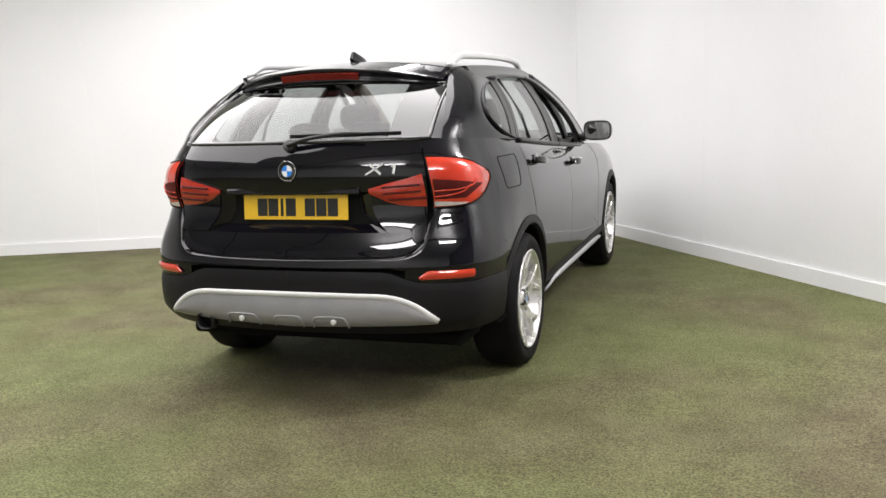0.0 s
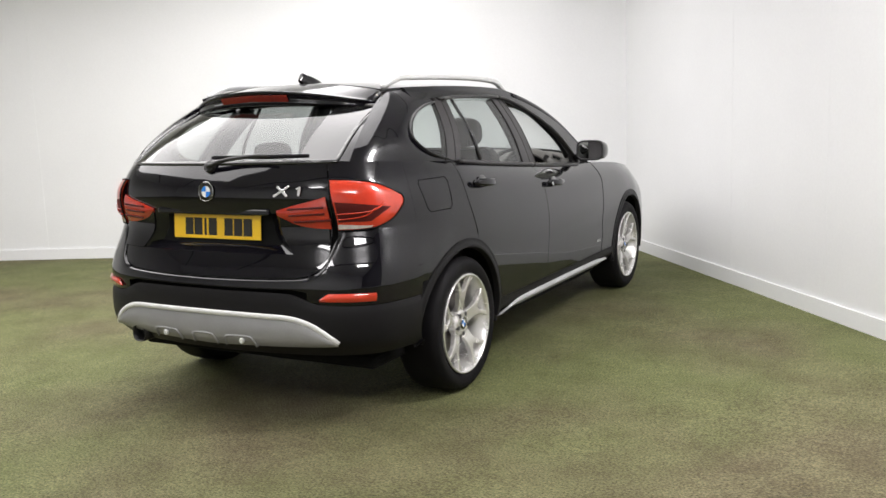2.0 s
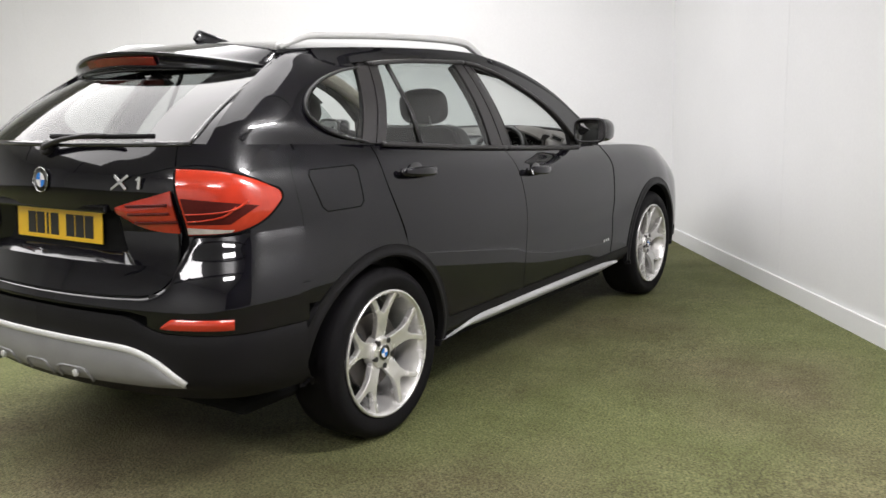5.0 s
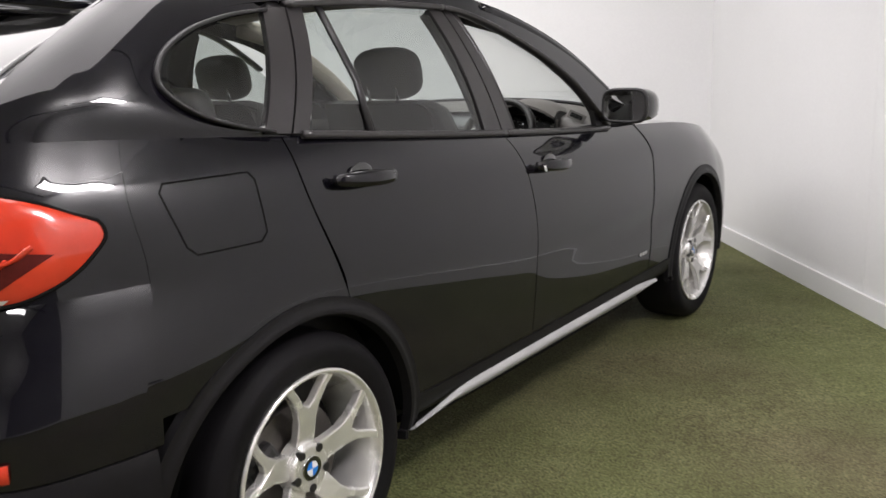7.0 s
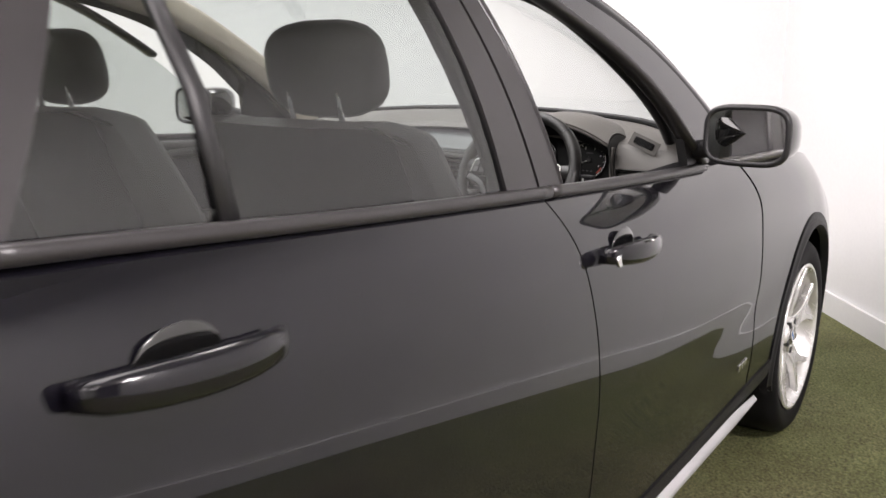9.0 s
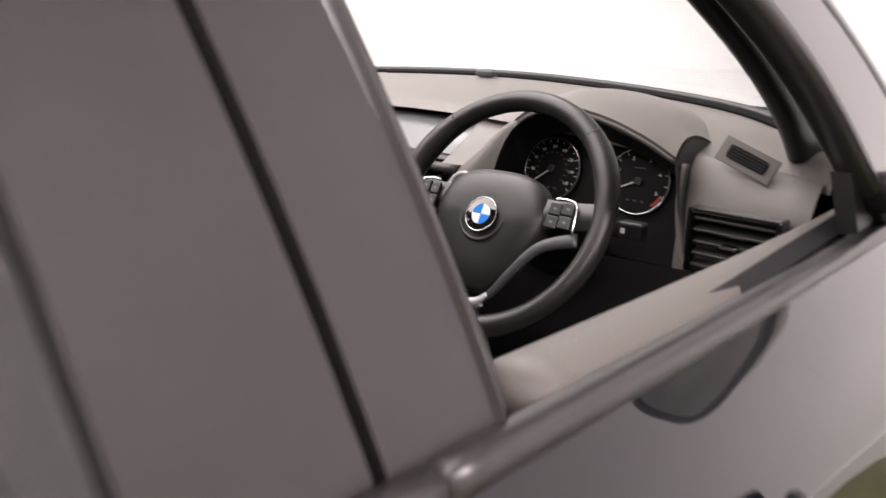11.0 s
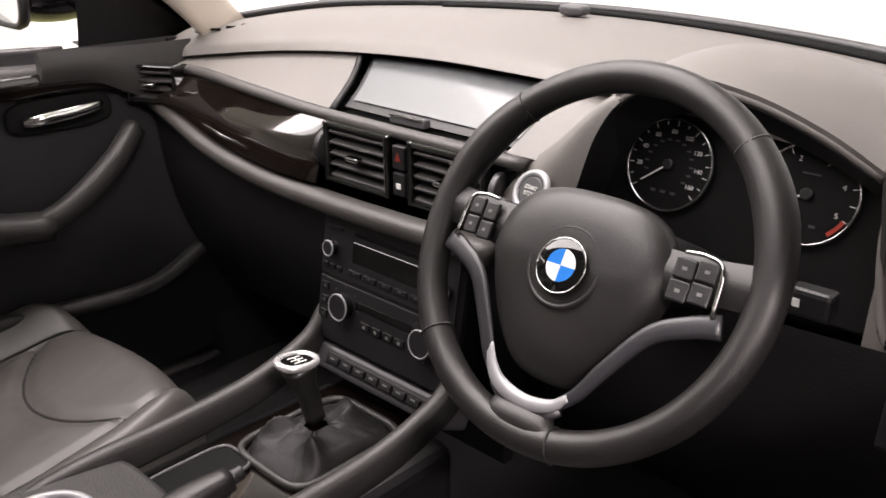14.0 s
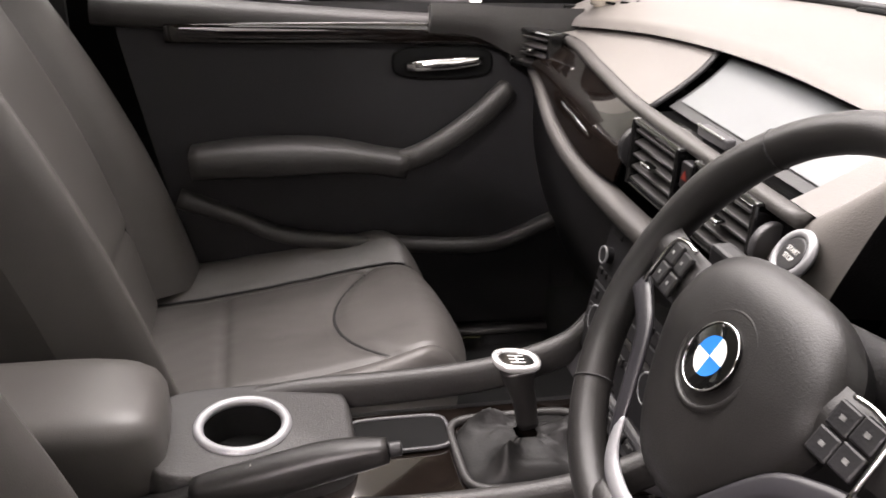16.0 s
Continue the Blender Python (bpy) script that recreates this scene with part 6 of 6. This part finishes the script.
part("console_trim", box(0.19, 0.40, 0.008, 0.003, pose(-0.02, 1.63, 0.618)), WOOD, console, "dark gloss wood console trim")
vs, fs = tube(along(crv([(0.07, 1.46, 0.632), (0.06, 1.6, 0.626), (0.075, 1.72, 0.626)]), 16), 0.003, 0.003, 6)
link_mesh("console_line", vs, fs, CHROME, console)
# gear lever in its boot
def boot(u, v):
    a = 2 * math.pi * u
    ex = lambda c, p: math.copysign(abs(c) ** p, c)
    w, l = 0.064 * (1 - v) + 0.012 * v, 0.080 * (1 - v) + 0.013 * v
    crease = abs(((3.0 * u + 0.35 * v + 0.1) % 1.0) * 2 - 1)
    z = 0.624 + 0.026 * v ** 0.8 + 0.024 * crease ** 2.5 * math.sin(math.pi * min(1, v * 1.15)) + 0.002 * noise.noise((math.cos(a) * 4, math.sin(a) * 4, v * 5))
    return Vector((-0.016 + w * ex(math.cos(a), 0.5), 1.705 - 0.004 * v + l * ex(math.sin(a), 0.5), z))
vs, fs = grid(boot, 84, 16, loop=True)
gb = link_mesh("gear_boot", vs, fs, BOOTSKIN, console, "creased black leather gear boot")
pts = [(-0.016 + 0.068 * math.copysign(abs(math.cos(a)) ** 0.35, math.cos(a)), 1.705 + 0.085 * math.copysign(abs(math.sin(a)) ** 0.35, math.sin(a)), 0.626) for a in np.linspace(0, 2 * math.pi, 64, endpoint=False)]
vs, fs = tube(pts, 0.005, 0.005, 8, closed=True)
link_mesh("boot_frame", vs, fs, RAIL, gb)
vs, fs = tube(along(crv([(-0.022, 1.705, 0.655), (-0.022, 1.698, 0.69), (-0.022, 1.690, 0.715), (-0.022, 1.686, 0.738)]), 12), 0.013, 0.015, 14, up=(0, 1, 0), taper=lambda t: 0.85 + 0.65 * t ** 2)
gl = link_mesh("gear_lever", vs, fs, WHEELSKIN, console, "gear lever with a bright-ringed knob")
kn_m = frame_at((-0.022, 1.684, 0.741), (1, 0, 0), (0, 0.93, -0.1))
kpts = [(0.019 * math.copysign(abs(math.cos(t)) ** 0.8, math.cos(t)), 0.024 * math.copysign(abs(math.sin(t)) ** 0.8, math.sin(t))) for t in np.linspace(0, 2 * math.pi, 36, endpoint=False)]
part("knob_cap", prism(kpts, 0.008, kn_m @ Matrix.Translation((0, 0, -0.003)), 0.002), GLOSSBLACK, gl, "gloss knob cap with white gear pattern")
vs, fs = tube([kn_m @ Vector((x, y, 0.003)) for x, y in kpts], 0.0045, 0.0045, 8, closed=True, up=kn_m.to_3x3() @ Vector((0, 0, 1)))
link_mesh("knob_ring", vs, fs, ALLOY, gl)
for k in range(3):
    part("gear_mark", box(0.0016, 0.018, 0.0004, 0, kn_m @ Matrix.Translation((-0.007 + 0.007 * k, 0, 0.0054))), WHITEINK, gl)
part("gear_mark", box(0.016, 0.0016, 0.0004, 0, kn_m @ Matrix.Translation((0, 0, 0.0054))), WHITEINK, gl)
# coin tray: a flat slab, the shade of its depth put into near-black
tray = part("coin_tray", box(0.062, 0.115, 0.004, 0.0015, pose(-0.065, 1.560, 0.6235)), UNDER, console)
tp = [(-0.065 + 0.033 * math.copysign(abs(math.cos(a)) ** 0.4, math.cos(a)), 1.560 + 0.06 * math.copysign(abs(math.sin(a)) ** 0.4, math.sin(a)), 0.626) for a in np.linspace(0, 2 * math.pi, 40, endpoint=False)]
vs, fs = tube(tp, 0.0025, 0.0025, 8, closed=True)
link_mesh("tray_rim", vs, fs, GREYPLASTIC, tray)
# cup holder
def saddle(u, v):
    """The panel round the cup, dipping forward into the console's edge."""
    a = 2 * math.pi * u
    ex = lambda c, p: math.copysign(abs(c) ** p, c)
    sx, sy = ex(math.cos(a), 0.45), ex(math.sin(a), 0.45)
    rim = Vector((-0.05 + 0.047 * math.cos(a), 1.378 + 0.047 * math.sin(a), 0.668))
    far = Vector((-0.052 + 0.082 * sx - 0.01 * max(0, sy), 1.375 + (0.125 if sy > 0 else 0.095) * sy, 0.666 - 0.012 * max(0, sy) ** 2))
    if v < 0.7:
        k = v / 0.7
        return rim * (1 - k) + far * k
    k = (v - 0.7) / 0.3
    return far + Vector((0.008 * sx * math.sin(k * math.pi / 2), 0.008 * sy * math.sin(k * math.pi / 2), -0.06 * k * k - 0.004 * k))
vs, fs = grid(saddle, 64, 20, loop=True)
cp = link_mesh("cup_holder", vs, fs, RAIL, console, "round cup holder with a bright ring")
vs, fs = ring_mesh(0.049, 0.006, 56, 8, Matrix.Translation((-0.05, 1.378, 0.668)))
link_mesh("holder_ring", vs, fs, SILVER, cp, "bright ring")
# cup wall and floor near-black, the hole's shade put into their colour
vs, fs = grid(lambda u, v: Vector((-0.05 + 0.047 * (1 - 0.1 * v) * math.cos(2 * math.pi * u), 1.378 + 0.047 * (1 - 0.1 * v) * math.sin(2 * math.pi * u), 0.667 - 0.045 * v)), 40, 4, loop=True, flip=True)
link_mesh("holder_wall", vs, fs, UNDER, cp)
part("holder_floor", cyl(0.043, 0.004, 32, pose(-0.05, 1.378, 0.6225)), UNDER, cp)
coin = tagged(part("orange_cap", cyl(0.010, 0.008, 20, pose(-0.018, 1.388, 0.6287), bevel=0.002), ORANGE), "small orange plastic cap in the cup holder", "cap")
slip = tagged(part("paper_scrap", box(0.014, 0.012, 0.004, 0.001, pose(-0.045, 1.352, 0.6267, 0, 0, 25)), WHITEINK), "small crumpled white paper scrap in the cup holder", "paper")
# handbrake
vs, fs = tube(along(crv([(0.045, 1.33, 0.655), (0.055, 1.40, 0.675), (0.064, 1.47, 0.697), (0.071, 1.525, 0.708)]), 20), 0.017, 0.017, 14, taper=lambda t: 0.95 + 0.35 * math.sin(math.pi * t) ** 0.8 - 0.25 * t)
hb = link_mesh("handbrake", vs, fs, WHEELSKIN, console, "black leather handbrake lever")
vs, fs = ring_mesh(0.0165, 0.0022, 28, 6, frame_at((0.054, 1.392, 0.674), (1, 0, 0), (0, -0.28, 0.95)))
link_mesh("lever_ring", vs, fs, CHROME, hb)
part("release_button", cyl(0.008, 0.014, 20, pose(0.0722, 1.532, 0.7095, 96), bevel=0.002), TRIM, hb)
def hb_boot(u, v):
    a = 2 * math.pi * u
    r = (0.055 * (1 - v) + 0.017 * v) * (1 + 0.12 * math.sin(5 * a) * math.sin(math.pi * v))
    return Vector((0.042 + r * 0.75 * math.cos(a), 1.30 + 0.07 * v + r * 1.3 * math.sin(a), 0.625 + 0.043 * v))
vs, fs = grid(hb_boot, 48, 10, loop=True)
link_mesh("handbrake_boot", vs, fs, BOOTSKIN, hb, "creased leather handbrake boot")
# armrest between the seats
arm_rest = block("armrest", 0.082, 0.07, 0.2, pose(-0.052, 1.10, 0.665), LEATHER, car, "black leather centre armrest", n=5)

# ---- door cards ----


def door_card(side, name):
    X = 0.715 if side < 0 else 0.755
    def card(u, v):
        y, z = 1.19 + 0.83 * u, 0.42 + 0.61 * v
        y = y + (1.0 - z) * 0.22 * (1 - u)
        x = X - 0.018 * math.sin(math.pi * v) + 0.02 * max(0, (v - 0.9) / 0.1)
        return Vector((side * x, y, z))
    vs, fs = grid(card, 30, 24, flip=side > 0)
    dc = link_mesh(name, vs, fs, DOORCARD, doors[side][1], "black door card with armrest and pocket", solid=0.02)
    dc.parent = car
    # roll along the top; the driver's is paler, outside light put into its colour
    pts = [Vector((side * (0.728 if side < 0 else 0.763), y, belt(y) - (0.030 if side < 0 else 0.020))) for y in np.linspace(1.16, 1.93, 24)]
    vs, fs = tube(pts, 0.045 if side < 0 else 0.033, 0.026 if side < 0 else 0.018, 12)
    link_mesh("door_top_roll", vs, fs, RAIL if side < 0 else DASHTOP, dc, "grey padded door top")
    if side > 0:
        return dc
    low_z = smooth_fn([(1.70, 1.0), (1.78, 0.993), (1.84, 0.962), (1.89, 0.938), (1.97, 0.925)])
    vs, fs = grid(lambda u, v: Vector((side * (0.690 - 0.006 * math.sin(math.pi * v)), 1.70 + 0.27 * u, 1.028 * (1 - v) + low_z(1.70 + 0.27 * u) * v)), 20, 8)
    link_mesh("door_corner_pad", vs, fs, RAIL, dc, "grey padded front end of the door top", solid=0.02)
    tr = crv([(side * 0.69, 1.27, 0.985), (side * 0.684, 1.45, 0.986), (side * 0.682, 1.65, 0.987), (side * 0.684, 1.78, 0.985), (side * 0.69, 1.845, 0.966)])
    vs, fs = tube(along(tr, 30), 0.006, 0.016, 10, taper=lambda t: 0.55 + 0.6 * math.sin(math.pi * min(1, t * 0.55 + 0.3)))
    link_mesh("door_trim", vs, fs, WOOD, dc, "dark gloss wood strip")
    block("handle_cup", 0.008, 0.028, 0.09, pose(side * 0.697, 1.73, 0.934), UNDER, dc)
    vs, fs = tube(along(crv([(side * 0.688, 1.665, 0.929), (side * 0.672, 1.69, 0.934), (side * 0.668, 1.75, 0.939), (side * 0.68, 1.795, 0.941)]), 14), 0.006, 0.009, 8, taper=lambda t: 0.9 + 0.3 * math.sin(math.pi * t))
    link_mesh("inner_handle", vs, fs, CHROME, dc, "chrome inner door handle")
    # armrest and grab handle
    ar = crv([(side * 0.665, 1.30, 0.775), (side * 0.655, 1.42, 0.785), (side * 0.65, 1.54, 0.785), (side * 0.645, 1.66, 0.768)])
    vs, fs = tube(along(ar, 20), 0.042, 0.028, 12, taper=lambda t: 0.8 + 0.3 * math.sin(math.pi * min(1, t + 0.15)))
    link_mesh("door_armrest", vs, fs, RAIL, dc, "grey padded door armrest")
    gr = crv([(side * 0.645, 1.64, 0.768), (side * 0.635, 1.70, 0.795), (side * 0.645, 1.78, 0.845), (side * 0.675, 1.845, 0.892)])
    vs, fs = tube(along(gr, 20), 0.017, 0.020, 12)
    link_mesh("grab_handle", vs, fs, RAIL, dc, "grey diagonal grab handle")
    pk = crv([(side * 0.70, 1.27, 0.70), (side * 0.69, 1.36, 0.665), (side * 0.672, 1.46, 0.628), (side * 0.665, 1.65, 0.608), (side * 0.668, 1.83, 0.598), (side * 0.69, 1.96, 0.635)])
    vs, fs = tube(along(pk, 34), 0.016, 0.014, 10, taper=lambda t: 1.0 if t > 0.3 else 1.0 + 1.2 * (0.3 - t))
    link_mesh("pocket_edge", vs, fs, RAIL, dc, "grey edge of the door pocket")
    vs, fs = grid(lambda u, v: pk(u) * (1 - v) + Vector((side * 0.69, pk(u).y, 0.42)) * v, 24, 4, flip=side > 0)
    link_mesh("pocket_front", vs, fs, DASHLOW, dc)
    return dc


door_card(-1, "passenger_door_card")
door_card(1, "driver_door_card")
for sd in (1, -1):
    # pillar trims inside
    a_in = crv([(sd * 0.665, 2.05, 1.03), (sd * 0.655, 1.93, 1.145), (sd * 0.635, 1.74, 1.262), (sd * 0.60, 1.45, 1.395), (sd * 0.55, 1.18, 1.455)])
    vs, fs = tube(along(a_in, 20), 0.016, 0.042, 12, up=(0, 0.6, 0.8))
    link_mesh("front_pillar_trim", vs, fs, CREAM if sd < 0 else TRIM, car, "cream front pillar trim" if sd < 0 else "black front pillar seal")
    b_in = [cabin(b_mid(z), z, -0.045, sd) for z in np.linspace(1.05, 1.44, 8)]
    vs, fs = tube([Vector((sd * 0.70, 1.12, 0.4)), Vector((sd * 0.715, 1.10, 0.8))] + b_in, 0.055, 0.022, 12, up=(sd, 0, 0))
    link_mesh("centre_pillar_trim", vs, fs, DASHLOW, car, "black centre pillar trim")
    vs, fs = tube([cabin(y, z, -0.02, sd) for y, z in ((0.99, 1.40), (1.03, 1.1))] + [Vector((sd * 0.68, 1.06, 0.6))], 0.023, 0.0015, 6, up=(sd, 0, 0))
    link_mesh("seat_belt", vs, fs, SEAM, car, "black seat belt webbing")
    c_in = [cabin(c_mid(z), z, -0.04, sd) for z in np.linspace(1.0, 1.43, 8)]
    vs, fs = tube(c_in, 0.06, 0.02, 10, up=(sd, 0, 0))
    link_mesh("rear_pillar_trim", vs, fs, DASHLOW, car)
    vs, fs = grid(lambda u, v: Vector((sd * (0.74 - 0.02 * v), -0.3 + 1.42 * u, 0.45 + (belt(-0.3 + 1.42 * u) - 0.47) * v)), 16, 8, flip=sd > 0)
    link_mesh("rear_side_trim", vs, fs, DASHLOW, car, solid=0.01)
    vs, fs = grid(lambda u, v: cabin((1.815 if sd < 0 else 1.79) + 0.225 * u, (belt(1.7) - 0.01) * (1 - v) + (1.20 - 0.12 * u) * v, -0.03, sd), 8, 8, flip=sd > 0)
    link_mesh("mirror_corner_cover", vs, fs, DASHLOW, car, "black triangular corner cover")

# inner return of the driver's centre pillar
cab_x = lambda z: cabin(b_front(z), z, 0.0, 1).x
def pillar_return(u, v):
    z = 1.03 + 0.38 * v
    inner = Vector((0.70 + cab_x(z) - cab_x(1.17), 1.087 + (1.236 - z) * 0.40, z))
    outer = cabin(b_front(z) - 0.006, z, -0.004, 1)
    return inner * (1 - u) + outer * u
vs, fs = grid(pillar_return, 8, 16)
link_mesh("pillar_return", vs, fs, PILLAR, car, "satin grey inner side of the centre pillar", solid=0.012)

# sub-assemblies with pieces of their own sit directly under the car
LIFTED = ("air_vent", "speedometer", "rev_counter", "centre_console_face", "switch_strip", "instrument_hood", "display_screen", "demister_vent", "light_switch_panel", "start_button", "hazard_switch", "lock_switch",
          "door_mirror", "rear_wiper", "number_plate", "tail_lamp_inner", "stalk", "gear_lever", "gear_boot", "handbrake", "cup_holder", "coin_tray", "airbag_pad")
for ob in list(car.children):
    for sub in list(ob.children):
        if sub.name.split(".")[0] in LIFTED:
            sub.parent = car
for ob in list(car.children):
    for sub in list(ob.children):
        for piece in list(sub.children):
            piece.parent = ob
